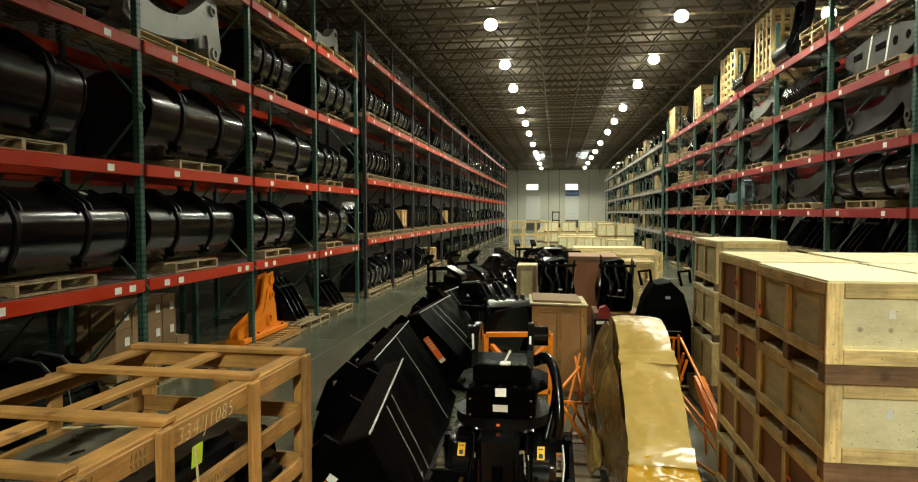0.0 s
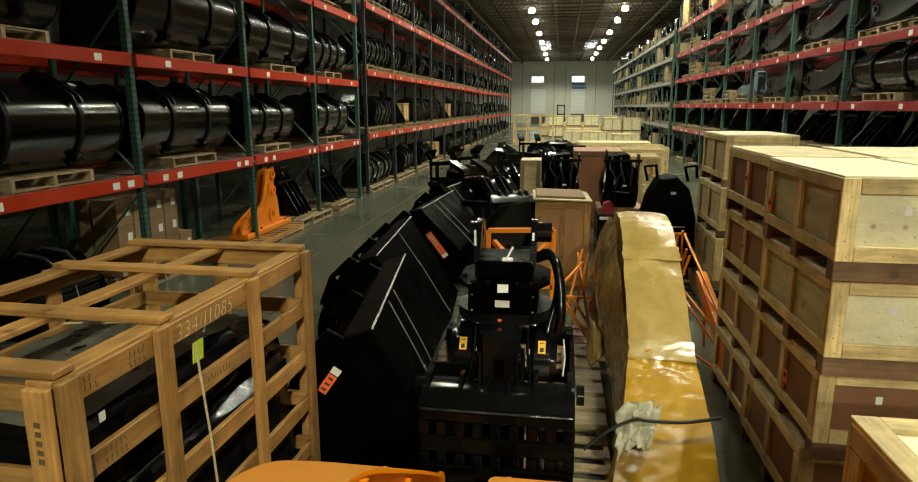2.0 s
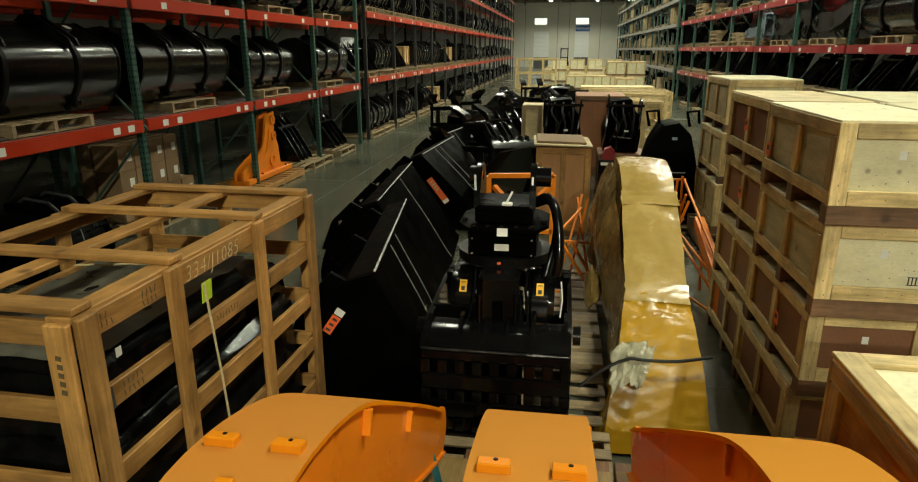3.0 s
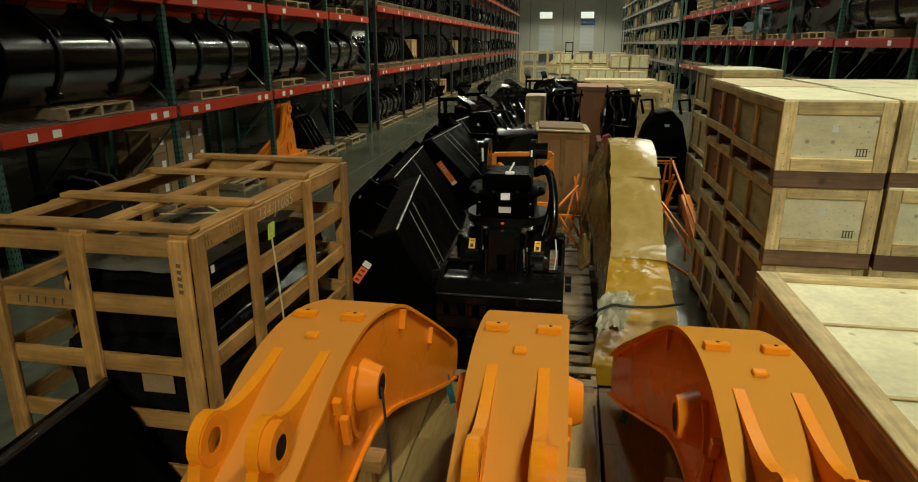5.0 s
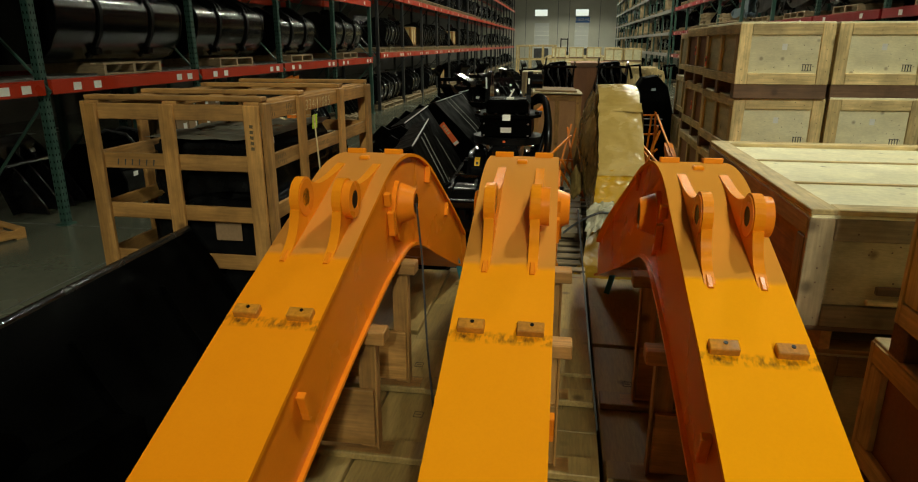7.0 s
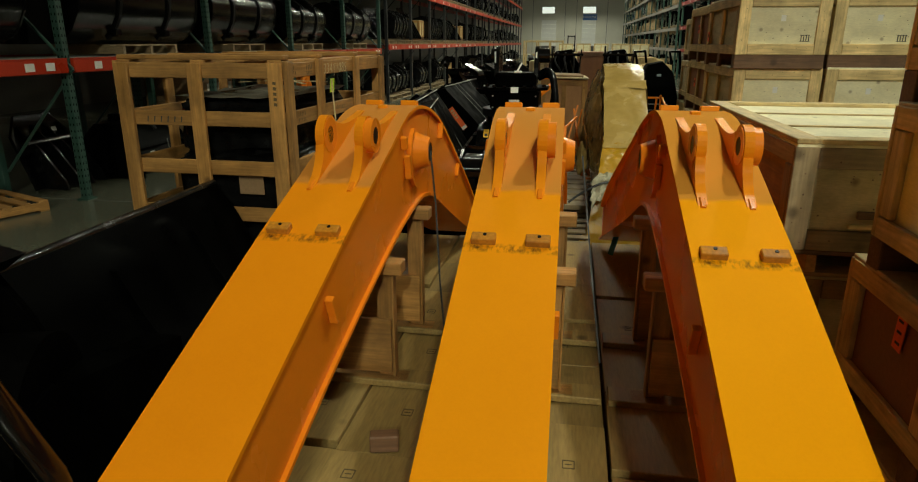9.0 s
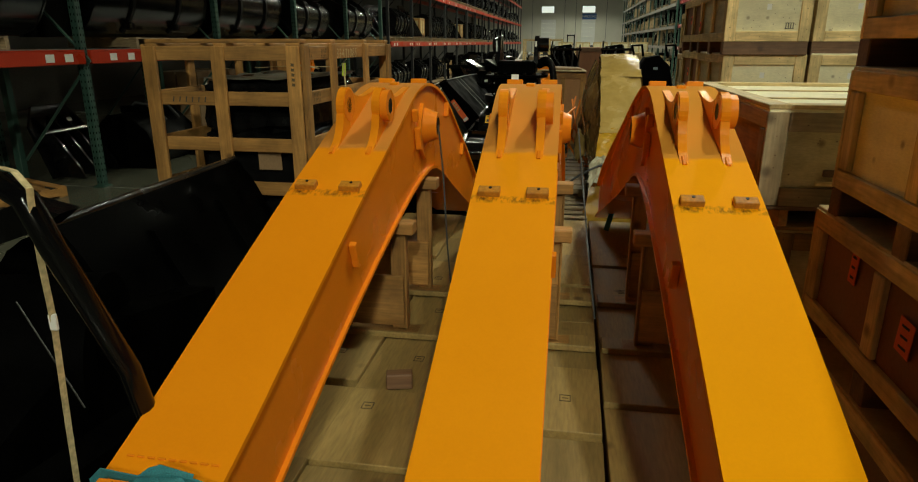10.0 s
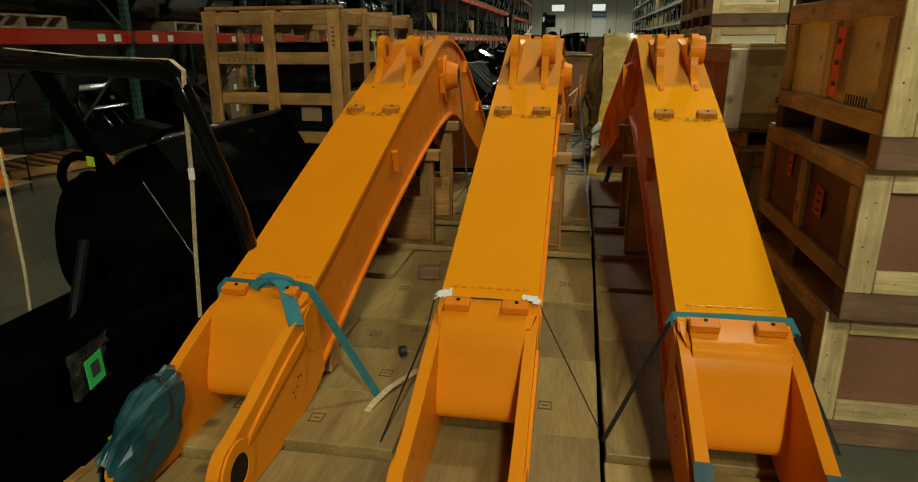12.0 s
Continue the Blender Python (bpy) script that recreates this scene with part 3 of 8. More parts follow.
def joist_meshes():
    zt, zb = DECK - 0.09, DECK - 0.86
    chords = []
    for z0, h, w in ((zt - 0.06, 0.06, 0.055), (zb, 0.07, 0.065)):
        bm = bmesh.new()
        box(bm, -13.9, 15.9, -w, w, z0, z0 + h)
        chords.append(mesh_of(bm, "chord", M["joist"]))
    bm = bmesh.new()
    n = 46
    w = 29.8 / n
    for k in range(n):
        xa, xb = -13.9 + k * w, -13.9 + (k + 1) * w
        p, q = ((xa, zb + 0.03), (xb, zt - 0.03)) if k % 2 else ((xa, zt - 0.03), (xb, zb + 0.03))
        vs = [bm.verts.new(c) for c in ((p[0] - 0.03, -0.015, p[1]), (p[0] + 0.03, -0.015, p[1]), (q[0] + 0.03, -0.015, q[1]), (q[0] - 0.03, -0.015, q[1]), (p[0] - 0.03, 0.015, p[1]), (p[0] + 0.03, 0.015, p[1]), (q[0] + 0.03, 0.015, q[1]), (q[0] - 0.03, 0.015, q[1]))]
        for f in ((0, 1, 2, 3), (7, 6, 5, 4), (0, 4, 5, 1), (1, 5, 6, 2), (2, 6, 7, 3), (3, 7, 4, 0)):
            bm.faces.new([vs[i] for i in f])
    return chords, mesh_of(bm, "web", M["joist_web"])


chords, web = joist_meshes()
for k in range(58):
    j = thing("roof_joist", "dark open-web steel roof joist under the deck", "joist", pose(0, 2.2 + 1.65 * k, 0), "roof joists", "structure")
    for n, me in (("top_chord", chords[0]), ("bottom_chord", chords[1]), ("web", web)):
        ob = new(n, me)
        ob.parent = j
for gx in (-5.6, 6.3):
    bm = bmesh.new()
    box(bm, gx - 0.07, gx + 0.07, -13, WALL_FAR - 0.1, 8.42, 8.5)
    box(bm, gx - 0.07, gx + 0.07, -13, WALL_FAR - 0.1, 9.28, 9.36)
    for k in range(74):
        y = -13 + 1.5 * k
        if y + 1.5 > WALL_FAR:
            break
        tube(bm, [(gx, y, 9.3), (gx, y + 0.75, 8.46)], 0.035, 5)
        tube(bm, [(gx, y + 0.75, 8.46), (gx, y + 1.5, 9.3)], 0.035, 5)
    solo("roof_girder", bm, M["joist"], "dark steel truss girder along the roof", "girder", group="roof girders", kind="structure")
for gx in (-0.4, 1.2, 2.6):
    bm = bmesh.new()
    tube(bm, [(gx, -12, 8.62), (gx, WALL_FAR - 0.2, 8.62)], 0.03, 6)
    solo("sprinkler_pipe", bm, M["joist"], "thin dark sprinkler pipe under the roof joists", "pipe", group="sprinkler pipes", kind="structure")
for i, (a, b) in enumerate(((-2.6, -1.3), (2.6, 3.9))):
    bm = bmesh.new()
    box(bm, a, b, 76.0, 88.0, DECK - 0.07, DECK - 0.055)
    solo("skylight", bm, M["skylight"], "glowing skylight panel in the roof deck", "skylight", group="skylights", kind="structure")


def bay_lamp(x, y):
    t = thing("high_bay_lamp", "glowing round high-bay lamp hanging from the joists", "lamp", pose(x, y, LAMP_Z), group="high-bay lamps")
    bm = bmesh.new()
    prof = [(0.05, 0.30), (0.12, 0.28), (0.175, 0.23), (0.205, 0.15), (0.20, 0.08), (0.165, 0.02), (0.10, -0.02)]
    n = 20
    rings = [[bm.verts.new((r * math.cos(2 * math.pi * i / n), r * math.sin(2 * math.pi * i / n), z)) for i in range(n)] for r, z in prof]
    for r0, r1 in zip(rings, rings[1:]):
        for i in range(n):
            bm.faces.new((r0[i], r0[(i + 1) % n], r1[(i + 1) % n], r1[i]))
    bm.faces.new(rings[0])
    part("housing", bm, M["lamp_body"], t, smooth=True)
    bm = bmesh.new()
    cylinder(bm, (0, 0, -0.03), (0, 0, -0.015), 0.10, 20)
    part("lens", bm, M["glow"], t, "glowing white lens")
    bm = bmesh.new()
    tube(bm, [(0, 0, 0.30), (0, 0, DECK - 0.04 - LAMP_Z)], 0.012, 5)
    part("rod", bm, M["joist"], t)
    return t


lamp0 = bay_lamp(*LAMPS[0])
# the unseen added lamps get the same fittings
for lx, ly in LAMPS[1:]:
    copy_thing(lamp0, pose(lx, ly, LAMP_Z))

# ---------------------------------------------------------------- pallet racks
def rack(label, x_front, depth, ys, levels, post_m, beam_m, top, labels=True, deck=True, beam_h=0.15, tag_ys=None):
    """Posts at ys in two planes, red beams at the levels (their tops), mesh decks, diagonal braces. depth goes away from the aisle."""
    r = thing("pallet_rack", label, "pallet rack", pose(0, 0, 0), "pallet racks")
    s = 1 if depth > 0 else -1
    for y in ys:
        for x in (x_front, x_front + depth):
            piece("post", r, post_m, (x + s * 0.045, y, top / 2), (0.09, 0.09, top), 0.006)
            if y < 16 and x == x_front and post_m is M["green"]:
                bm_key = ("slots", round(top, 1), s)
                if bm_key not in BOXES:
                    bm = bmesh.new()
                    for k in range(int(top / 0.075)):
                        z = 0.06 + 0.075 * k
                        for q in (-0.022, 0.022):
                            box(bm, q - 0.006, q + 0.006, -0.0462, -0.0448, z - 0.014, z + 0.014)
                            box(bm, -s * 0.0455 - 0.0008, -s * 0.0455 + 0.0008, q - 0.006, q + 0.006, z - 0.014, z + 0.014)
                    BOXES[bm_key] = mesh_of(bm, "perforation", M["black_matte"])
                ob = new("perforation", BOXES[bm_key])
                ob.parent, ob.location = r, (x + s * 0.045, y, 0)
                tagged(ob, kind="stuff")
            if y < 20:
                piece("base_plate", r, post_m, (x + s * 0.045, y, 0.008), (0.14, 0.16, 0.016), 0.0)
        z = 0.3
        k = 0
        while z + 1.2 < top and y < 34:
            bm_key = ("brace", round(depth, 2), post_m.name, k % 2)
            if bm_key not in BOXES:
                bm = bmesh.new()
                a, b = (0.05, depth - 0.05 * s) if k % 2 else (depth - 0.05 * s, 0.05)
                tube(bm, [(a, 0, 0), (b, 0, 1.2)], 0.018, 5)
                BOXES[bm_key] = mesh_of(bm, "brace", post_m)
            ob = new("brace", BOXES[bm_key])
            ob.parent, ob.location = r, (x_front, y, z)
            z += 1.2
            k += 1
    for y0, y1 in zip(ys, ys[1:]):
        for z in levels:
            for x in (x_front - s * 0.015, x_front + depth + s * 0.06):
                b = piece("beam", r, beam_m, (x, (y0 + y1) / 2, z - beam_h / 2), (0.05, y1 - y0 - 0.094, beam_h), 0.008)
                if x == x_front - s * 0.015 and y0 < 40:
                    piece("lip", b, beam_m, (s * 0.02, 0, beam_h / 2 + 0.006), (0.09, y1 - y0 - 0.1, 0.012), 0.0)
                    if labels and y0 < 36:
                        ty = [0.14, 0.25, 0.81, 0.9] if z == levels[0] else [0.235, 0.785]
                        for q in ty:
                            lb = piece("label_plate", b, M["white"], (-s * 0.0275, (q - 0.5) * (y1 - y0), 0.0), (0.004, 0.125, 0.085), 0.0)
            if deck:
                bm_key = ("deck", round(depth, 2), round(y1 - y0, 2))
                if bm_key not in BOXES:
                    bm = bmesh.new()
                    w, l = abs(depth), y1 - y0 - 0.12
                    for k in range(int(l / 0.1)):
                        yy = -l / 2 + 0.05 + 0.1 * k
                        box(bm, -w / 2, w / 2, yy - 0.003, yy + 0.003, 0, 0.006)
                    for k in range(9):
                        xx = -w / 2 + w * k / 8
                        box(bm, xx - 0.004, xx + 0.004, -l / 2, l / 2, 0.006, 0.012)
                    BOXES[bm_key] = mesh_of(bm, "wire_deck", M["galv"])
                ob = new("wire_deck", BOXES[bm_key])
                ob.parent, ob.location = r, (x_front + depth / 2, (y0 + y1) / 2, z + 0.002)
    return r


XL, XR = -5.22, 5.6
A_Y = [-0.82, 2.31, 5.44, 8.53, 11.65, 14.85, 17.96]
A_LV = [1.61, 3.14, 4.77, 6.31]
B_Y = [18.75 + 3.13 * k for k in range(18)]
B_LV = [1.72, 3.48, 5.28, 7.03]
R_Y = [1.8, 5.05, 8.3, 11.56, 14.78, 18.03, 21.25, 24.45, 27.7, 30.95, 34.2]
R_LV = [1.5, 2.55, 3.68, 4.86, 6.05]
S_Y = [35.5 + 3.25 * k for k in range(13)]
rack("red-beamed pallet rack on dark green posts", XL, -1.1, A_Y, A_LV, M["green"], M["red"], 7.4)
rack("red-beamed pallet rack on dark green posts, back row", XL - 1.35, -1.1, A_Y, A_LV, M["green"], M["red"], 7.4, labels=False, deck=False)
rack("long red-beamed pallet rack on black posts", XL, -1.1, B_Y, B_LV, M["black_post"], M["red"], 8.0)
rack("dark red-beamed pallet rack on green posts", XR, 1.1, R_Y, R_LV, M["green"], M["wine"], 7.2)
rack("dark red-beamed pallet rack on green posts, back row", XR + 1.35, 1.11, R_Y, R_LV, M["green"], M["wine"], 7.2, labels=False, deck=False)
rack("long grey-beamed pallet rack on green posts", XR, 1.1, S_Y, R_LV, M["green"], M["white_beam"], 6.5, labels=False)


# ---------------------------------------------------------------- pallets, crates and other timber
def pallet(label, w=1.02, l=1.2, m=None, tone="tan", group="pallets", h=0.14, name="pallet", turned=False):
    """Deck boards along x on stringers along y, or the other way when turned; origin at the middle of its base."""
    p = thing(name, label, "pallet", m, group)
    if turned:
        ns = 3 if l < 1.4 else 4
        for k in range(ns):
            piece("stringer", p, M[tone + "_x"], (0, -l / 2 + 0.025 + (l - 0.05) * k / (ns - 1), h / 2), (w, 0.05, h - 0.036), 0.003)
        for k in range(6):
            piece("deck_board", p, M[tone + "_y"], (-w / 2 + 0.05 + (w - 0.1) * k / 5, 0, h - 0.009), (0.1, l, 0.017), 0.003)
        for x in (-w / 2 + 0.05, 0, w / 2 - 0.05):
            piece("bottom_board", p, M[tone + "_y"], (x, 0, 0.009), (0.1, l, 0.017), 0.003)
        return p
    for x in (-w / 2 + 0.02, 0, w / 2 - 0.02):
        piece("stringer", p, M[tone + "_y"], (x, 0, h / 2), (0.04, l, h - 0.036), 0.003)
    n = max(4, int(l / 0.17))
    for k in range(n):
        piece("deck_board", p, M[tone + "_x"], (0, -l / 2 + 0.05 + (l - 0.1) * k / (n - 1), h - 0.009), (w, 0.1, 0.017), 0.003)
    for y in (-l / 2 + 0.05, 0, l / 2 - 0.05):
        piece("bottom_board", p, M[tone + "_x"], (0, y, 0.009), (w, 0.1, 0.017), 0.003)
    return p


def crate(label, w=0.65, l=1.2, h=0.43, skid=0.105, face="ply", side="ply_side", top="ply_side", tone="pale", m=None, group="stacked plywood crates", side_posts=3, name="wooden_crate", stickers=True, plain=False):
    """Plywood crate with framing boards on skids along x. Origin: left near corner of the base; x right, y away."""
    c = thing(name, label, "crate", m, group)
    t = 0.022
    for y in (0.05, l / 2, l - 0.05):
        piece("skid", c, M["dark_x"], (w / 2, y, skid / 2), (w, 0.09, skid), 0.004)
    z0, z1 = skid, skid + h
    zm = (z0 + z1) / 2
    for y, f in ((t + 0.006, face), (l - t - 0.006, face)):
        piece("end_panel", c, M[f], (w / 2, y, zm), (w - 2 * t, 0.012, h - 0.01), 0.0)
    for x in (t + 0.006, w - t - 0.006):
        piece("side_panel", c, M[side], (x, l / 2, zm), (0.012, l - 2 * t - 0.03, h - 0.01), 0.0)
    # the default lid takes a darker plywood to offset strong light from above
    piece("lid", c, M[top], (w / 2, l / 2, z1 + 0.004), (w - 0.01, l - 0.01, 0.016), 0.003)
    piece("base", c, M["old_x"], (w / 2, l / 2, z0 + 0.007), (w - 0.07, l - 0.07, 0.014), 0.0)
    bw = 0.085
    if plain:
        for x in (bw / 2, w / 2, w - bw / 2):
            piece("board", c, M[tone + "_z"], (x, t / 2, zm), (bw, t, h), 0.003)
        piece("board", c, M[tone + "_x"], (w / 2, t / 2 - 0.004, z1 - 0.04), (w, t, 0.08), 0.003)
        return c
    for y, s in ((t / 2, -1), (l - t / 2, 1)):
        for x in (bw / 2, w - bw / 2):
            piece("board", c, M[tone + "_z"], (x, y, zm), (bw, t, h), 0.003)
        for z in (z0 + 0.04, z1 - 0.04):
            piece("board", c, M[tone + "_x"], (w / 2, y, z), (w - 2 * bw - 0.004, t, 0.08), 0.003)
    for x, s in ((t / 2, -1), (w - t / 2, 1)):
        for z in (z0 + 0.035, z1 - 0.035):
            piece("board", c, M[tone + "_y"], (x, l / 2, z), (t, l - 2 * t - 0.004, 0.07), 0.003)
        for k in range(side_posts):
            y = t + 0.045 + (l - 2 * t - 0.09) * k / (side_posts - 1)
            piece("board", c, M[tone + "_z"], (x, y, zm), (t, 0.075, h - 0.15), 0.003)
    # nail heads in the framing and along the panel edges
    bm = bmesh.new()
    rn = random.Random(int(1000 * w + 10 * h))
    spots = [(x + rn.uniform(-0.02, 0.02), z0 + 0.03 + (h - 0.06) * k / 5 + rn.uniform(-0.015, 0.015), -0.001) for x in (bw / 2, w - bw / 2) for k in range(6)]
    spots += [(bw + (w - 2 * bw) * (k + 0.5) / 6 + rn.uniform(-0.02, 0.02), z + rn.uniform(-0.015, 0.015), -0.001) for z in (z0 + 0.04, z1 - 0.04) for k in range(6)]
    spots += [(rn.uniform(bw + 0.02, w - bw - 0.02), zm + rn.uniform(-0.32, 0.32) * h, t - 0.0015) for k in range(14)]
    for x, z, y in spots:
        q = rn.uniform(0.0016, 0.003)
        box(bm, x - q, x + q, y, y + 0.003, z - q, z + q)
    tagged(part("nailing", bm, M["dark_x"], c), kind="stuff")
    if stickers:
        piece("sticker", c, M["white"], (w * 0.5, t - 0.001, zm + h * 0.12), (0.035, 0.003, 0.045), 0.0)
        for k in range(4):
            piece("stamp", c, M["ink"], (w * 0.72 + 0.018 * k, t - 0.001, zm - h * 0.22), (0.006, 0.003, 0.04), 0.0)
        for z in (-0.022, 0.022):
            piece("stamp", c, M["ink"], (w * 0.72 + 0.027, t - 0.001, zm - h * 0.22 + z), (0.07, 0.003, 0.004), 0.0)
    return c


def slat_crate(label, w, l, h, m, tone="pale", rails=3, group="slatted crates", posts=3, name="slatted_crate"):
    """Open crate of posts and rails on a skid frame; origin at the middle of its base."""
    c = thing(name, label, "crate", m, group)
    b = 0.09
    for y in (-l / 2, 0, l / 2):
        piece("skid", c, M[tone + "_x"], (0, y * 0.95, 0.05), (w, 0.09, 0.1), 0.004)
    for s in (-1, 1):
        for k in range(posts):
            piece("post", c, M[tone + "_z"], (s * (w / 2 - 0.012), -l / 2 + b / 2 + (l - b) * k / (posts - 1), h / 2 + 0.05), (0.024, b, h - 0.1), 0.003)
            piece("post", c, M[tone + "_z"], (-w / 2 + b / 2 + (w - b) * k / (posts - 1), s * (l / 2 + 0.012), h / 2 + 0.05), (b, 0.024, h - 0.1), 0.003)
        for k in range(rails):
            z = 0.16 + (h - 0.22) * k / (rails - 1)
            piece("rail", c, M[tone + "_y"], (s * (w / 2 - 0.037), 0, z), (0.024, l - 0.03, b), 0.003)
            piece("rail", c, M[tone + "_x"], (0, s * (l / 2 - 0.014), z), (w - 0.1, 0.024, b), 0.003)
    for k in range(4):
        piece("top_slat", c, M[tone + "_x"], (0, -l / 2 + 0.06 + (l - 0.12) * k / 3, h + 0.012), (w, b, 0.024), 0.003)
    return c


# ---------------------------------------------------------------- attachments on the racks
def bucket_profile(r):
    """Rolled shell in (depth, height); depth grows towards the aisle."""
    return [(-0.9 * r, 1.75 * r), (-0.5 * r, 1.92 * r), (-0.1 * r, 1.96 * r), (0.3 * r, 1.75 * r), (0.66 * r, 1.55 * r)] + arc(0.36 * r, 1.12 * r, 0.53 * r, 52, 5, 8) + [(0.87 * r, 0.92 * r), (0.8 * r, 0.65 * r), (0.64 * r, 0.36 * r), (0.42 * r, 0.14 * r), (0.1 * r, 0.02 * r), (-0.5 * r, 0.0), (-1.1 * r, 0.02 * r)]


def loader_bucket(label, length, r, m, facing=1, bands=2, group="loader buckets", mt="black_bucket"):
    """A bucket lying with its rolled back towards the aisle; it runs along y, centred; facing 1: the aisle is at +x."""
    b = thing("loader_bucket", label, "bucket", m, group)
    key = ("bucket", length, r, facing, bands, mt)
    if key not in BOXES:
        ms = {}
        f = facing
        line = [(f * a, z) for a, z in bucket_profile(r)]
        bm = bmesh.new()
        strip(bm, line, -length / 2, length / 2, 0.018 * -f, "y")
        ms["shell"] = mesh_of(bm, "shell", M[mt], True)
        bm = bmesh.new()
        prism(bm, [(f * a * 1.03, z * 1.01) for a, z in bucket_profile(r)], -0.012, 0.012, "y")
        ms["side_plate"] = mesh_of(bm, "side_plate", M[mt])
        bm = bmesh.new()
        strip(bm, [(f * (a + 0.002), z) for a, z in bucket_profile(r)[4:-3]], -0.028, 0.028, 0.026 * f, "y")
        ms["band"] = mesh_of(bm, "band", M["black_dull"], True)
        bm = bmesh.new()
        prism(bm, [(f * -0.45 * r, 1.93 * r), (f * -0.2 * r, 2.1 * r), (f * 0.12 * r, 2.1 * r), (f * 0.3 * r, 1.98 * r), (f * 0.84 * r, 1.62 * r), (f * 0.92 * r, 1.45 * r), (f * 0.66 * r, 1.5 * r), (f * 0.1 * r, 1.85 * r)], -0.012, 0.012, "y")
        ms["ear"] = mesh_of(bm, "ear", M["black_dull"])
        bm = bmesh.new()
        box(bm, min(f * 0.55 * r, f * 0.78 * r), max(f * 0.55 * r, f * 0.78 * r), -0.05, 0.05, 0.18 * r, 0.36 * r, 0.02)
        ms["hook"] = mesh_of(bm, "hook", M["black"])
        bm = bmesh.new()
        box(bm, min(f * -1.25 * r, f * -1.0 * r), max(f * -1.25 * r, f * -1.0 * r), -length / 2 - 0.01, length / 2 + 0.01, 0.0, 0.03, 0.004)
        ms["cutting_edge"] = mesh_of(bm, "cutting_edge", M["black_worn"])
        BOXES[key] = ms
    ms = BOXES[key]

    def add(n, y=0.0):
        o = new(n, ms[n])
        o.parent, o.location = b, (0, y, 0)
    add("shell")
    add("cutting_edge")
    piece("label", b, M["white"], (facing * 0.12 * r, length * 0.38, 1.87 * r), (0.075, 0.08, 0.006), 0.0, (0, 27 * facing, 0))
    for y in (-length / 2, length / 2):
        add("side_plate", y)
    for k in range(bands):
        y = length * (-0.5 + (k + 1) / (bands + 1)) if bands > 2 else length * (-0.21 + 0.42 * k)
        add("band", y)
        add("hook", y)
        for d in (-0.055, 0.055):
            add("ear", y + d)
    return b


def hitch_plate(label, m, h=1.0, w=1.1, group="black attachments", mt="black"):
    """Upright attachment frame with plate, ribs, hooks and two tines; runs along y, face to +x."""
    t = thing("hitch_attachment", label, "attachment", m, group)
    lean = 0.35
    bm = bmesh.new()
    prism(bm, [(-w / 2, 0.05), (w / 2, 0.05), (w / 2, h * 0.75), (w * 0.3, h), (-w * 0.3, h), (-w / 2, h * 0.75)], -0.02, 0.02, "x")
    bmesh.ops.rotate(bm, verts=bm.verts, matrix=Euler((0, -lean, 0)).to_matrix())
    part("plate", bm, M[mt], t)
    for y in (-w * 0.36, -w * 0.1, w * 0.12, w * 0.37):
        bm = bmesh.new()
        prism(bm, [(0.02, 0.05), (0.34, 0.04), (0.3, 0.16), (0.06 - 0.33 * h * 0.1, h * 0.55), (-0.16 - 0.1 * h, h * 0.82)], y - 0.015, y + 0.015, "y")
        part("rib", bm, M[mt], t)
    for z in (0.3, 0.62):
        bm = bmesh.new()
        tube(bm, [(0.12 - 0.3 * z, -w * 0.47, z * h), (0.12 - 0.3 * z, w * 0.47, z * h)], 0.035, 8)
        part("cross_tube", bm, M[mt], t, smooth=True)
    piece("sticker", t, M["white"], (0.06 - 0.25 * h, w * 0.2, h * 0.74), (0.01, 0.07, 0.05), 0.0, (0, -20, 0))
    return t


def loader_arm(label, m, size=1.0, mt="grey", group="grey loader arms"):
    """Curved cast arm standing on edge along y, with a pierced head and a foot block."""
    a = thing("swing_casting", label, "machine arm", m, group)
    k = size
    top = smooth_line([(-1.05, 0.42), (-0.75, 0.5), (-0.3, 0.46), (0.2, 0.56), (0.6, 0.82), (0.82, 0.98), (1.0, 0.92)], 3)
    bot = smooth_line([(1.12, 0.3), (0.98, 0.06), (0.78, 0.08), (0.72, 0.42), (0.3, 0.26), (-0.3, 0.14), (-0.8, 0.12), (-1.1, 0.22)], 3)
    line = [(y * k, z * k) for y, z in top + bot]
    for x in (-0.13, 0.11):
        bm = bmesh.new()
        prism(bm, line, x, x + 0.02, "x")
        part("side_plate", bm, M[mt], a)
    bm = bmesh.new()
    strip(bm, [(y * k, z * k) for y, z in top], -0.11, 0.11, -0.02, "x")
    part("top_plate", bm, M[mt], a, smooth=True)
    for y, z, r in ((-0.95, 0.32, 0.1), (0.86, 0.8, 0.08), (0.9, 0.2, 0.09)):
        bm = bmesh.new()
        cylinder(bm, (-0.17, y * k, z * k), (0.17, y * k, z * k), r * k, 14, r * 0.55 * k)
        part("pin_boss", bm, M[mt], a, smooth=True)
    return a


def card_box(label, w, l, h, m):
    c = thing("cardboard_box", label, "box", m, "cardboard boxes")
    piece("carton", c, M["card"], (0, 0, h / 2), (w, l, h), 0.006)
    piece("tape", c, M["cream"], (0, 0, h + 0.001), (0.05, l * 0.98, 0.002), 0.0)
    piece("label", c, M["white"], (w / 2 + 0.001, l * 0.2, h * 0.5), (0.002, 0.1, 0.12), 0.0)
    return c


rng = random.Random(7)
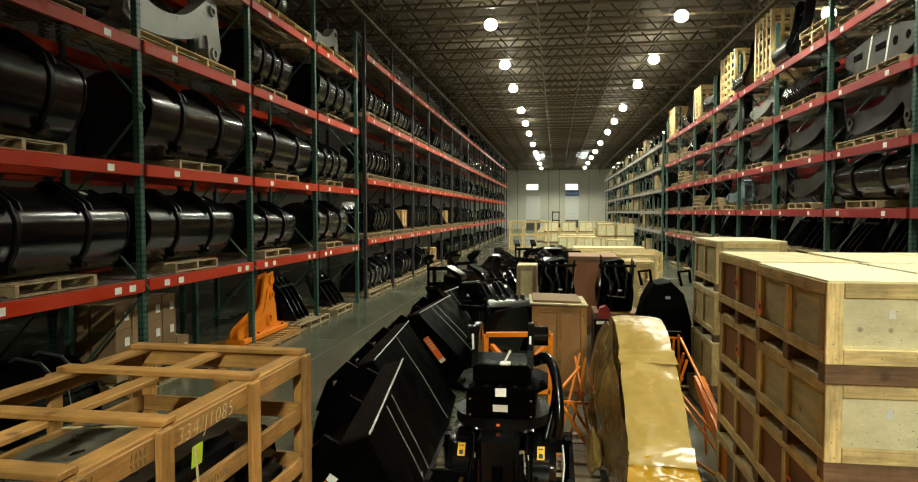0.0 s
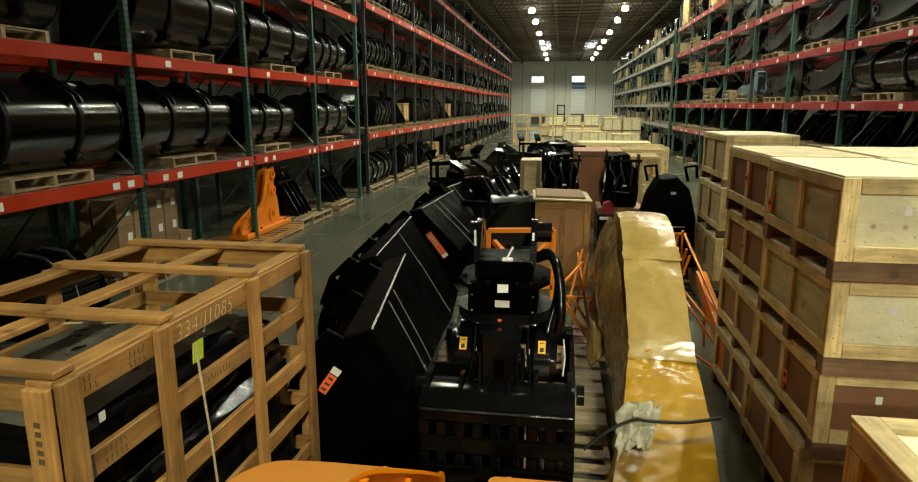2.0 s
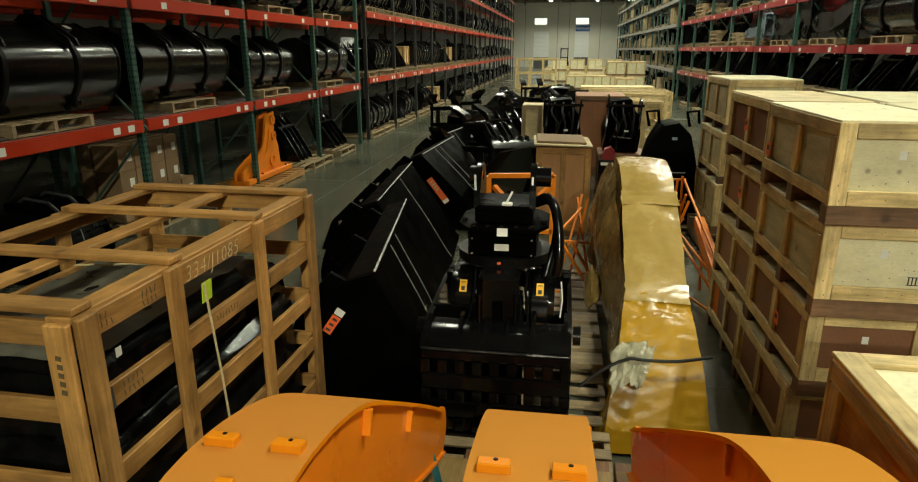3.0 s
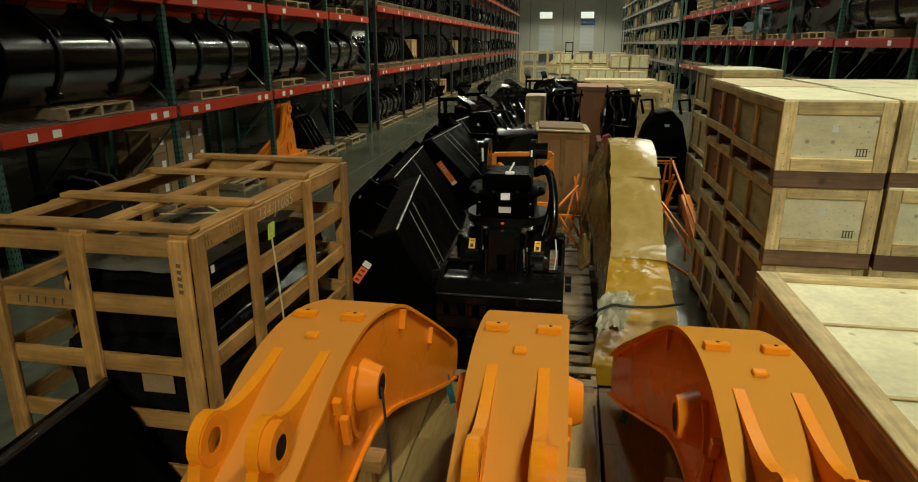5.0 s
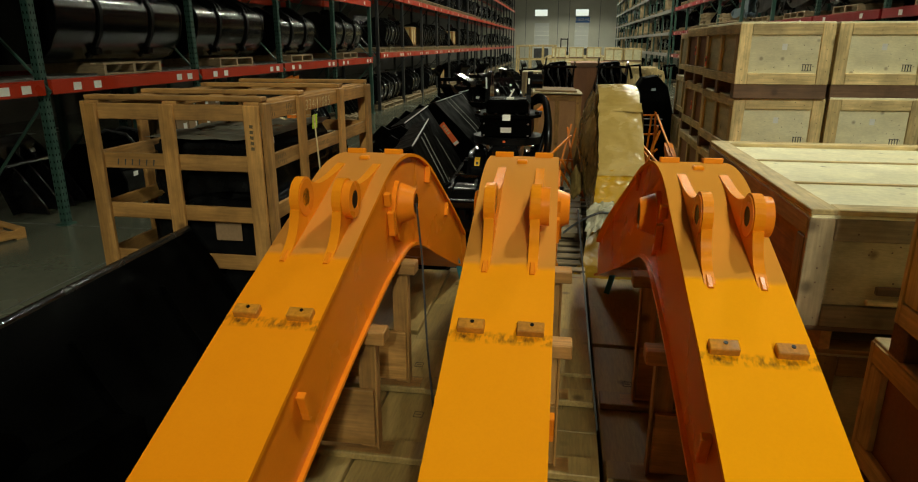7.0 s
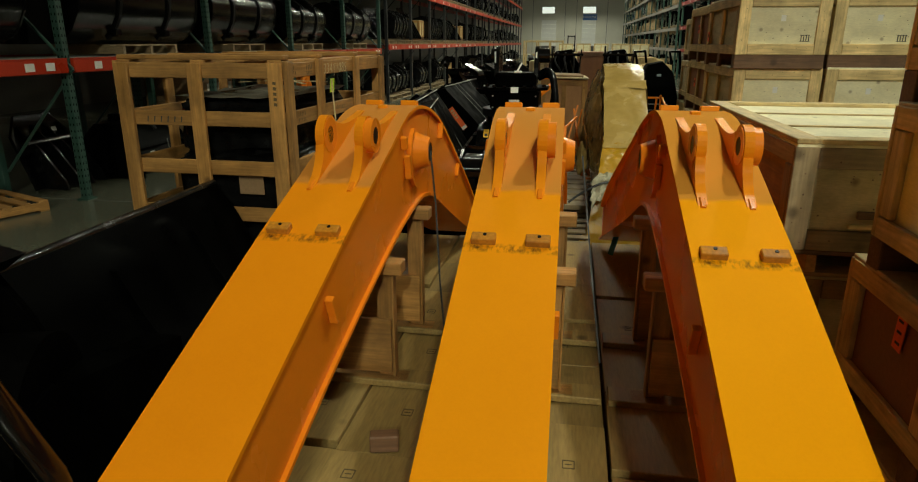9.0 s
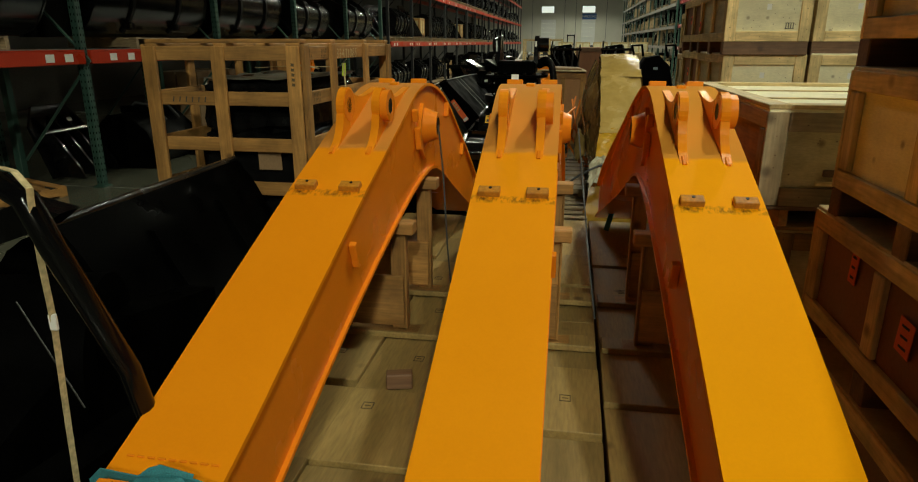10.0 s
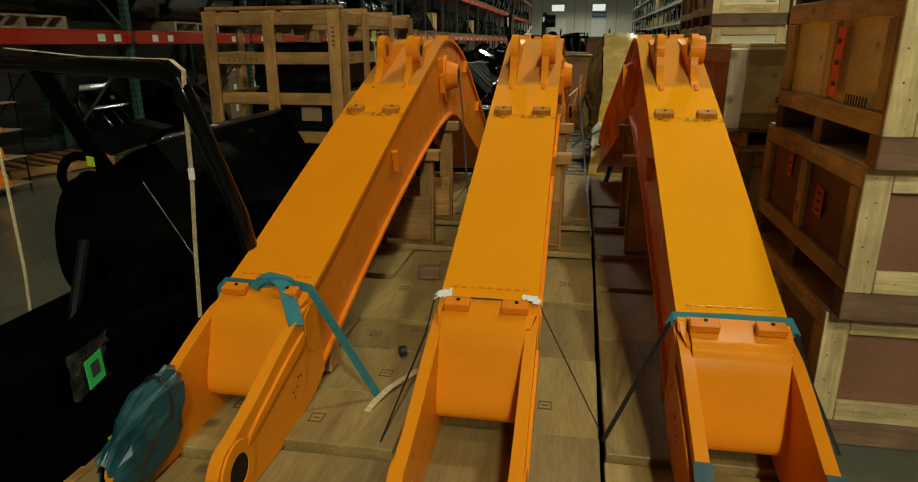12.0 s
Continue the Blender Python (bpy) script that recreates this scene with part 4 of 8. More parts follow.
def pallet_mesh(bm, w=1.02, l=1.2, h=0.14, at=(0, 0, 0)):
    X, Y, Z = at
    for y in (-l / 2, -0.025, l / 2 - 0.05):
        box(bm, X - w / 2, X + w / 2, Y + y, Y + y + 0.05, Z + 0.018, Z + h - 0.018)
    for k in range(6):
        x = -w / 2 + (w - 0.1) * k / 5
        box(bm, X + x, X + x + 0.1, Y - l / 2, Y + l / 2, Z + h - 0.018, Z + h)
    for x in (-w / 2, w / 2 - 0.1):
        box(bm, X + x, X + x + 0.1, Y - l / 2, Y + l / 2, Z, Z + 0.018)


FAR_PAL = bmesh.new()
PAL = [("stringer", (0, y, 0.07), (1.02, 0.05, 0.104)) for y in (-0.575, 0, 0.575)]
PAL += [("deck_board", (-0.46 + 0.184 * k, 0, 0.131), (0.1, 1.2, 0.018)) for k in range(6)]
PAL += [("bottom_board", (x, 0, 0.009), (0.1, 1.2, 0.018)) for x in (-0.46, 0.46)]


def on_pallet(x, y, z, rz=0):
    if y > 19.0 and x < 0 or y > 15.5:
        pallet_mesh(FAR_PAL, at=(x, y, z))
    else:
        p = thing("pallet", "worn wooden pallet under the goods", "pallet", pose(x, y, z, 0, 0, rz), "rack pallets")
        for n, at, d in PAL:
            piece(n, p, M["old_x"], at, d, 0.0)
    return z + 0.14


BUCKETS = {}


def put_bucket(y0, y1, z, r, x=None, facing=1, bands=2, pal=True, label="large gloss-black rolled loader bucket on a pallet"):
    x = XL - 0.5 if x is None else x
    L = round(y1 - y0, 2)
    if pal:
        on_pallet(x - 0.1 * facing, (y0 + y1) / 2 + 0.1, z + 0.016)
        z += 0.15
    key = (L, r, facing, bands)
    m = pose(x, (y0 + y1) / 2, z + 0.004)
    if key in BUCKETS:
        copy_thing(BUCKETS[key], m)
    else:
        BUCKETS[key] = loader_bucket(label, L, r, m, facing, bands)


# near rack on the left: big buckets
for y0, y1, lv, r, bands in (
        (2.54, 5.04, 0, 0.53, 2), (5.81, 8.27, 0, 0.53, 2), (8.75, 11.01, 0, 0.52, 2), (11.92, 13.75, 0, 0.47, 2), (15.14, 17.21, 0, 0.50, 2),
        (2.45, 4.95, 1, 0.55, 2), (5.72, 7.5, 1, 0.58, 2), (8.75, 11.34, 1, 0.58, 2), (11.97, 14.66, 1, 0.52, 2), (15.19, 17.26, 1, 0.46, 3),
        (5.72, 8.22, 2, 0.5, 2), (11.92, 13.61, 2, 0.5, 3), (15.14, 17.55, 2, 0.55, 3)):
    put_bucket(y0, y1, A_LV[lv], r, bands=bands)
long_pal = pallet("long pale wooden pallet on the rack", 1.0, 2.6, pose(XL - 0.5, 9.81, A_LV[2] + 0.016), "pale", turned=True)
loader_arm("pale grey loader arm lying on a long pallet", pose(XL - 0.4, 9.85, A_LV[2] + 0.16), 1.15)
copy_thing(long_pal, pose(XL - 0.5, 13.32, A_LV[3] + 0.016))
copy_thing(long_pal, pose(XL - 0.5, 16.49, A_LV[3] + 0.016))
loader_arm("pale grey loader arm lying on a long pallet", pose(XL - 0.4, 16.3, A_LV[3] + 0.16), 0.8)
put_bucket(12.07, 13.7, A_LV[3] + 0.14, 0.4, bands=3, pal=False)
# cartons deep in the lower bays
for k in range(26):
    card_box("brown cardboard carton stacked under the rack", 0.38, 0.34, 0.36, pose(XL - 0.75 - 0.42 * (k % 2), 8.85 + 0.36 * (k // 6), 0.15 + 0.362 * (k // 2 % 3)))
on_pallet(XL - 0.75, 9.18, 0.0)
on_pallet(XL - 0.5, 10.82, 0.0)
on_pallet(XL - 0.35, 14.57, 0.0)
on_pallet(XL - 0.35, 16.3, 0.0)

# attachments standing on the floor bays and on the long rack
PLATES = [hitch_plate("black hydraulic attachment frame with ribs and hooks", pose(XL - 0.35, 16.3, 0.145), 1.0, 1.25),
          hitch_plate("tall black attachment frame with ribs and hooks", pose(XL - 0.4, 14.09, 0.145), 1.2, 0.95)]
on_pallet(XL - 0.4, 14.09, 0.0)


def sweeper_head(label, m):
    """Low black sweeper: rolled hood, end plates, drum, motor, hoses; runs along y, front to +x."""
    t = thing("sweeper_head", label, "attachment", m, "black sweeper heads")
    bm = bmesh.new()
    strip(bm, [(-0.45, 0.2), (-0.45, 0.5)] + arc(-0.1, 0.42, 0.36, 165, 20, 12) + [(0.34, 0.44)], -0.6, 0.6, 0.02, "y")
    part("hood", bm, M["black_matte"], t, "", True)
    for y in (-0.6, 0.6):
        bm = bmesh.new()
        prism(bm, [(-0.47, 0.05), (0.38, 0.05), (0.4, 0.3), (0.3, 0.56), (0.05, 0.79), (-0.25, 0.79), (-0.47, 0.55)], y - 0.015, y + 0.015, "y")
        part("end_plate", bm, M["black_matte"], t)
    bm = bmesh.new()
    cylinder(bm, (0.05, -0.57, 0.3), (0.05, 0.57, 0.3), 0.27, 20)
    part("drum", bm, M["black_dull"], t, "", True)
    bm = bmesh.new()
    cylinder(bm, (0.05, 0.615, 0.32), (0.05, 0.72, 0.32), 0.1, 16)
    part("motor", bm, M["black_bucket"], t, "", True)
    for s in (-0.2, 0.15):
        bm = bmesh.new()
        tube(bm, [(-0.3, s, 0.75), (-0.1, s + 0.05, 0.92), (0.15, s + 0.1, 0.86), (0.25, s + 0.2, 0.66)], 0.022, 8)
        part("hose", bm, M["rubber"], t, "", True)
    bm = bmesh.new()
    box(bm, -0.3, 0.05, -0.25, 0.3, 0.78, 0.88, 0.02)
    part("mount", bm, M["black_matte"], t)
    piece("label", t, M["white"], (0.345, -0.3, 0.36), (0.004, 0.1, 0.06), 0.0)
    piece("bright_strap", t, M["galv"], (0.36, 0.1, 0.40), (0.008, 0.012, 0.22), 0.0, (12, 0, 0))
    return t


SWEEP = sweeper_head("black sweeper head with hoses on the floor under the rack", pose(XL - 0.5, 7.2, -0.048, 0, 0, 3))
hitch_plate("tall black attachment frame standing on the floor under the rack", pose(XL - 0.8, 6.0, 0.0), 0.98, 0.9)
for bi, (y0, y1) in enumerate(zip(B_Y, B_Y[1:])):
    if y0 > 38:
        break
    for li, z in enumerate([0.0] + B_LV):
        if li == 4:
            arm_y = [y0 + 0.9, y0 + 2.4]
            for y in arm_y:
                zz = on_pallet(XL - 0.5, y, z + 0.014) + 0.004
                if bi < 6 and rng.random() < 0.75:
                    copy_thing(GREY_PLATE, pose(XL - 0.4, y, zz, 0, 0, rng.uniform(-8, 8))) if bi else None
            if bi == 0:
                GREY_PLATE = hitch_plate("pale grey attachment plate on the top rack level", pose(XL - 0.4, y0 + 1.7, z + 0.16), 0.95, 0.9, "grey attachment plates", "grey")
            continue
        n = 2 if li in (0, 3) else 3
        for k in range(n):
            y = y0 + 0.25 + (y1 - y0 - 0.5) * (k + 0.5) / n
            kind = rng.random()
            zz = on_pallet(XL - 0.5, y, z + (0.014 if li else 0)) + 0.004
            if kind < 0.55:
                L = 0.85 if n == 3 else 1.25
                key = (L, 0.44, 1, 2)
                m = pose(XL - 0.45, y, zz)
                if key in BUCKETS:
                    copy_thing(BUCKETS[key], m)
                else:
                    BUCKETS[key] = loader_bucket("small gloss-black digging bucket on a pallet", L, 0.44, m, 1, 2, "digging buckets")
            elif kind < 0.9:
                copy_thing(PLATES[k % 2], pose(XL - 0.45, y, zz, 0, 0, rng.uniform(-15, 15)))
            else:
                crate("small pale wooden crate on the rack", 0.7, 0.8, 0.6, m=pose(XL - 0.9, y - 0.4, zz), group="rack crates", stickers=False, face="ply_side", top="ply_side", tone="tan")

# right-hand racks: black buckets, cast arms on pallets, rakes, slatted crates on top
for y0, y1, lv, r in ((11.85, 14.6, 1, 0.42), (5.35, 8.0, 1, 0.45), (8.6, 11.26, 1, 0.45), (5.35, 8.1, 2, 0.5), (8.6, 11.16, 3, 0.45)):
    put_bucket(y0, y1, R_LV[lv], r, x=XR + 0.45, facing=-1, bands=2, label="gloss-black rolled bucket on a pallet in the rack")
RARM = loader_arm("dark grey cast loader arm on a pallet in the rack", pose(XR + 0.35, 13.13, R_LV[2] + 0.16, 0, 0, 180), 1.12, "arm_grey")
LONGR = pallet("pale wooden pallet on the rack", 1.0, 2.3, pose(XR + 0.5, 13.18, R_LV[2] + 0.016), "old", turned=True)
SHORTR = pallet("short pale wooden pallet on the rack", 1.0, 1.5, pose(XR + 0.5, 16.38, R_LV[2] + 0.016), "old", turned=True)
copy_thing(RARM, pose(XR + 0.35, 16.38, R_LV[2] + 0.16, 0, 0, 182))
for y, lv in ((19.63, 2), (22.78, 2), (16.18, 1), (19.04, 1), (22.48, 3), (9.88, 2)):
    copy_thing(SHORTR, pose(XR + 0.5, y, R_LV[lv] + 0.016))
    copy_thing(RARM, pose(XR + 0.35, y, R_LV[lv] + 0.16, 0, 0, 180 + rng.uniform(-4, 4)))
loader_arm("pale grey cast loader arm on a pallet in the rack", pose(XR + 0.35, 19.63, R_LV[3] + 0.16, 0, 0, 182), 0.95, "grey")
copy_thing(SHORTR, pose(XR + 0.5, 19.63, R_LV[3] + 0.016))
loader_arm("pale blue-grey cast loader arm on a pallet in the rack", pose(XR + 0.35, 22.29, R_LV[1] + 0.16, 0, 0, 182), 0.8, "arm_blue")
copy_thing(SHORTR, pose(XR + 0.5, 22.29, R_LV[1] + 0.016))


def heavy_beam(label, m):
    """Thick black box beam with round and slotted holes, lashed to its pallet; runs along y."""
    t = thing("lifting_beam", label, "attachment", m, "black attachments")
    for x in (-0.16, 0.16):
        bm = bmesh.new()
        prism(bm, [(-1.25, 0.2), (-0.9, 0.08), (0.9, 0.12), (1.3, 0.3), (1.3, 0.5), (0.5, 0.62), (-0.6, 0.66), (-1.25, 0.5)], x - 0.015, x + 0.015, "x")
        part("side_plate", bm, M["arm_grey"], t)
    bm = bmesh.new()
    strip(bm, [(-1.25, 0.5), (-0.6, 0.66), (0.5, 0.62), (1.3, 0.5)], -0.16, 0.16, -0.02)
    part("top_plate", bm, M["arm_grey"], t)
    for y, r in ((-1.0, 0.07), (-0.6, 0.08)):
        bm = bmesh.new()
        cylinder(bm, (-0.18, y, 0.36), (0.18, y, 0.36), r, 16)
        part("bore", bm, M["black_matte"], t)
    for y in (-0.1, 0.75):
        piece("slot", t, M["black_matte"], (-0.18, y, 0.38), (0.012, 0.34, 0.12), 0.004)
    for y in (-0.45, 0.2):
        bm = bmesh.new()
        sweep(bm, [(-0.3, y - 0.08, -0.02), (-0.19, y, 0.6), (-0.17, y, 0.675), (0.17, y, 0.675), (0.19, y, 0.6), (0.3, y - 0.08, -0.02)], [(-0.012, -0.003), (0.012, -0.003), (0.012, 0.003), (-0.012, 0.003)])
        part("lashing", bm, M["white"], t)
    return t


def rake(label, m, n=13):
    """Row of curved black tines under a top tube."""
    t = thing("grading_rake", label, "rake", m, "black attachments")
    bm = bmesh.new()
    tube(bm, [(0.1, -0.85, 0.62), (0.1, 0.85, 0.62)], 0.06, 10)
    part("top_tube", bm, M["black_bucket"], t, smooth=True)
    bm = bmesh.new()
    strip(bm, [(-0.34, 0.0), (-0.42, 0.18), (-0.36, 0.38), (-0.18, 0.54), (0.06, 0.62)], -0.018, 0.018, 0.03, "y")
    me = mesh_of(bm, "tine", M["black_bucket"])
    for k in range(n):
        o = new("tine", me)
        o.parent, o.location = t, (0, -0.8 + 1.6 * k / (n - 1), 0.004)
    return t


heavy_beam("thick dark grey box beam with holes, lashed to a pallet", pose(XR + 0.35, 13.13, R_LV[3] + 0.14))
copy_thing(LONGR, pose(XR + 0.5, 13.13, R_LV[3] + 0.016))
rake("black grading rake with curved tines on a pallet", pose(XR + 0.4, 16.48, R_LV[3] + 0.16))
copy_thing(LONGR, pose(XR + 0.5, 16.48, R_LV[3] + 0.016))
for y, lv in ((25.54, 1), (28.79, 1), (31.94, 1), (9.09, 0), (12.44, 0), (14.01, 0), (15.79, 0), (17.26, 0), (18.94, 0), (20.51, 0), (22.19, 0), (23.67, 0), (25.64, 0), (27.02, 0), (28.89, 0), (30.36, 0), (32.04, 0), (25.64, 2), (29.08, 3), (32.04, 2), (25.83, 3)):
    zz = on_pallet(XR + 0.5, y, R_LV[lv] + 0.014) + 0.004
    copy_thing(PLATES[int(y * 7) % 2], pose(XR + 0.45, y, zz, 0, 0, 180 + rng.uniform(-10, 10)))
for y in (6.43, 9.68, 12.24, 13.82, 15.79, 17.36, 19.14, 20.71, 22.68, 25.64, 28.99, 32.14):
    zz = on_pallet(XR + 0.5, y, 0.0) + 0.004
    copy_thing(PLATES[int(y * 3) % 2], pose(XR + 0.45, y, zz, 0, 0, 180 + rng.uniform(-10, 10)))
for y, h, l in ((19.09, 1.6, 1.35), (22.68, 1.45, 1.7), (27.21, 1.25, 1.2), (32.73, 1.3, 1.3)):
    slat_crate("tall pale slatted wooden crate on top of the rack", 1.0, l, h, pose(XR + 0.5, y, R_LV[4] + 0.014), rails=6, posts=5)
for y, lv, n in ((24.06, 1, 3), (27.02, 1, 4), (30.27, 2, 4), (28.39, 2, 2), (30.46, 3, 3)):
    for k in range(n):
        pallet("empty pale wooden pallet in a stack", 1.0, 1.2, pose(XR + 0.5, y, R_LV[lv] + 0.016 + 0.141 * k, 0, 0, rng.uniform(-3, 3)), "old", "pallet stack", turned=True)


def tall_attachment(label, m):
    """Tall narrow black frame with a folded shovel at its foot."""
    t = thing("backhoe_attachment", label, "attachment", m, "black attachments")
    for y in (-0.35, 0.35):
        bm = bmesh.new()
        prism(bm, smooth_line([(-0.35, 0.0), (-0.42, 0.35), (-0.2, 0.9), (-0.12, 1.45), (0.0, 1.6)], 3) + smooth_line([(0.1, 1.5), (0.02, 0.9), (-0.1, 0.4), (0.3, 0.0)], 3), y - 0.02, y + 0.02, "y")
        part("side_frame", bm, M["black_bucket"], t)
    for z, x in ((1.5, 0.03), (0.85, -0.08), (1.2, -0.05)):
        bm = bmesh.new()
        tube(bm, [(x, -0.42, z), (x, 0.42, z)], 0.04, 8)
        part("cross_tube", bm, M["black_bucket"], t, smooth=True)
    bm = bmesh.new()
    strip(bm, smooth_line([(-0.5, 0.55), (-0.62, 0.3), (-0.5, 0.06), (-0.1, 0.01), (0.3, 0.03)], 4), -0.5, 0.5, 0.02, "y")
    part("shovel", bm, M["black_bucket"], t, smooth=True)
    return t


TALL = tall_attachment("tall black folded attachment on top of the rack", pose(XR + 0.5, 17.46, R_LV[4] + 0.02))
for y, z in ((21.11, R_LV[4]), (24.95, R_LV[4]), (28.89, R_LV[4]), (30.46, R_LV[4])):
    copy_thing(TALL, pose(XR + 0.5, y, z + 0.02, 0, 0, rng.uniform(-12, 12)))
copy_thing(LONGR, pose(XR + 0.5, 13.23, R_LV[4] + 0.016))
for k in range(3):
    pallet("empty pale wooden pallet in a stack", 1.0, 1.3, pose(XR + 0.5, 15.69, R_LV[4] + 0.016 + 0.141 * k, 0, 0, (2, -1, 3)[k]), "old", "pallet stack", turned=True)


def far_goods(name, label, ys, levels, x, facing, seed):
    """Loads of the far rack bays: black attachments, pale crates and pallets, one joined mesh of each."""
    rg = random.Random(seed)
    black, pale, pal = bmesh.new(), bmesh.new(), bmesh.new()
    for y0, y1 in zip(ys, ys[1:]):
        for z in [0.0] + levels:
            for k in range(2):
                y = y0 + 0.85 + (y1 - y0 - 1.7) * k
                zz = z + 0.015
                for q in (-0.4, 0.36):
                    box(pal, x + q, x + q + 0.06, y - 0.5, y + 0.5, zz, zz + 0.1)
                for q in range(5):
                    box(pal, x - 0.5, x + 0.5, y - 0.5 + 0.225 * q, y - 0.4 + 0.225 * q, zz + 0.1, zz + 0.12)
                zz += 0.125
                u = rg.random()
                if u < (0.24 if facing < 0 else 0.0):
                    hh = rg.uniform(0.35, 0.85)
                    box(pale, x - 0.42, x + 0.42, y - 0.45, y + 0.45, zz, zz + hh)
                    for s in (-0.47, 0.0, 0.41):
                        box(pale, x - 0.45, x + 0.45, y + s, y + s + 0.06, zz, zz + hh + 0.02)
                elif u < 0.92:
                    hh = rg.uniform(0.6, 1.0)
                    for s in range(rg.choice((2, 3))):
                        c = y - 0.3 + 0.3 * s
                        r = hh * rg.uniform(0.38, 0.5)
                        cylinder(black, (x + 0.05, c - 0.12, zz + r), (x + 0.05, c + 0.14, zz + r), r, 12)
                    prism(black, [(y - 0.45, zz), (y + 0.45, zz), (y + 0.3, zz + hh), (y - 0.35, zz + hh * 0.8)], x + 0.3 * facing - 0.02, x + 0.3 * facing + 0.02, "x")
    for part_name, b, m, words in (("black_goods", black, "black", "black attachments"), ("pale_goods", pale, "old_y", "wooden crates"), ("pallet_boards", pal, "old_x", "pallets")):
        solo(name + "_" + part_name, b, M[m], words + " " + label, "rack goods", kind="stuff")


far_goods("west_rack", "filling the far bays of the long rack", [y for y in B_Y if y > 38], B_LV, XL - 0.5, 1, 3)
far_goods("east_rack", "filling the far bays of the grey rack", S_Y, R_LV, XR + 0.5, -1, 9)

# ---------------------------------------------------------------- the row of booms
TOP = [(-0.36, 0.645), (-0.13, 0.73), (0.19, 0.86), (0.62, 1.03), (0.9, 1.14), (1.12, 1.22), (1.32, 1.295), (1.53, 1.37), (1.71, 1.44), (1.87, 1.478), (2.07, 1.485), (2.31, 1.445), (2.57, 1.355), (2.88, 1.18), (3.4, 0.86), (3.82, 0.585)]
BOT = [(-0.36, 0.30), (-0.15, 0.38), (0.13, 0.485), (0.57, 0.64), (0.86, 0.73), (1.21, 0.83), (1.66, 0.94), (1.97, 0.985), (2.16, 0.985), (2.4, 0.92), (2.86, 0.71), (3.4, 0.47), (3.82, 0.30)]


def on_top(y):
    for (a, p), (b, q) in zip(TOP, TOP[1:]):
        if a <= y <= b:
            return p + (q - p) * (y - a) / (b - a), math.degrees(math.atan2(q - p, b - a))
    return TOP[-1][1], 0


def flare(bm, by):
    # the head of the boom spreads towards its pin
    for v in bm.verts:
        k = min(1.0, max(0.0, (v.co.y - 2.35) / 1.45))
        v.co.x *= 1 + by / 0.163 * k * k * (3 - 2 * k)


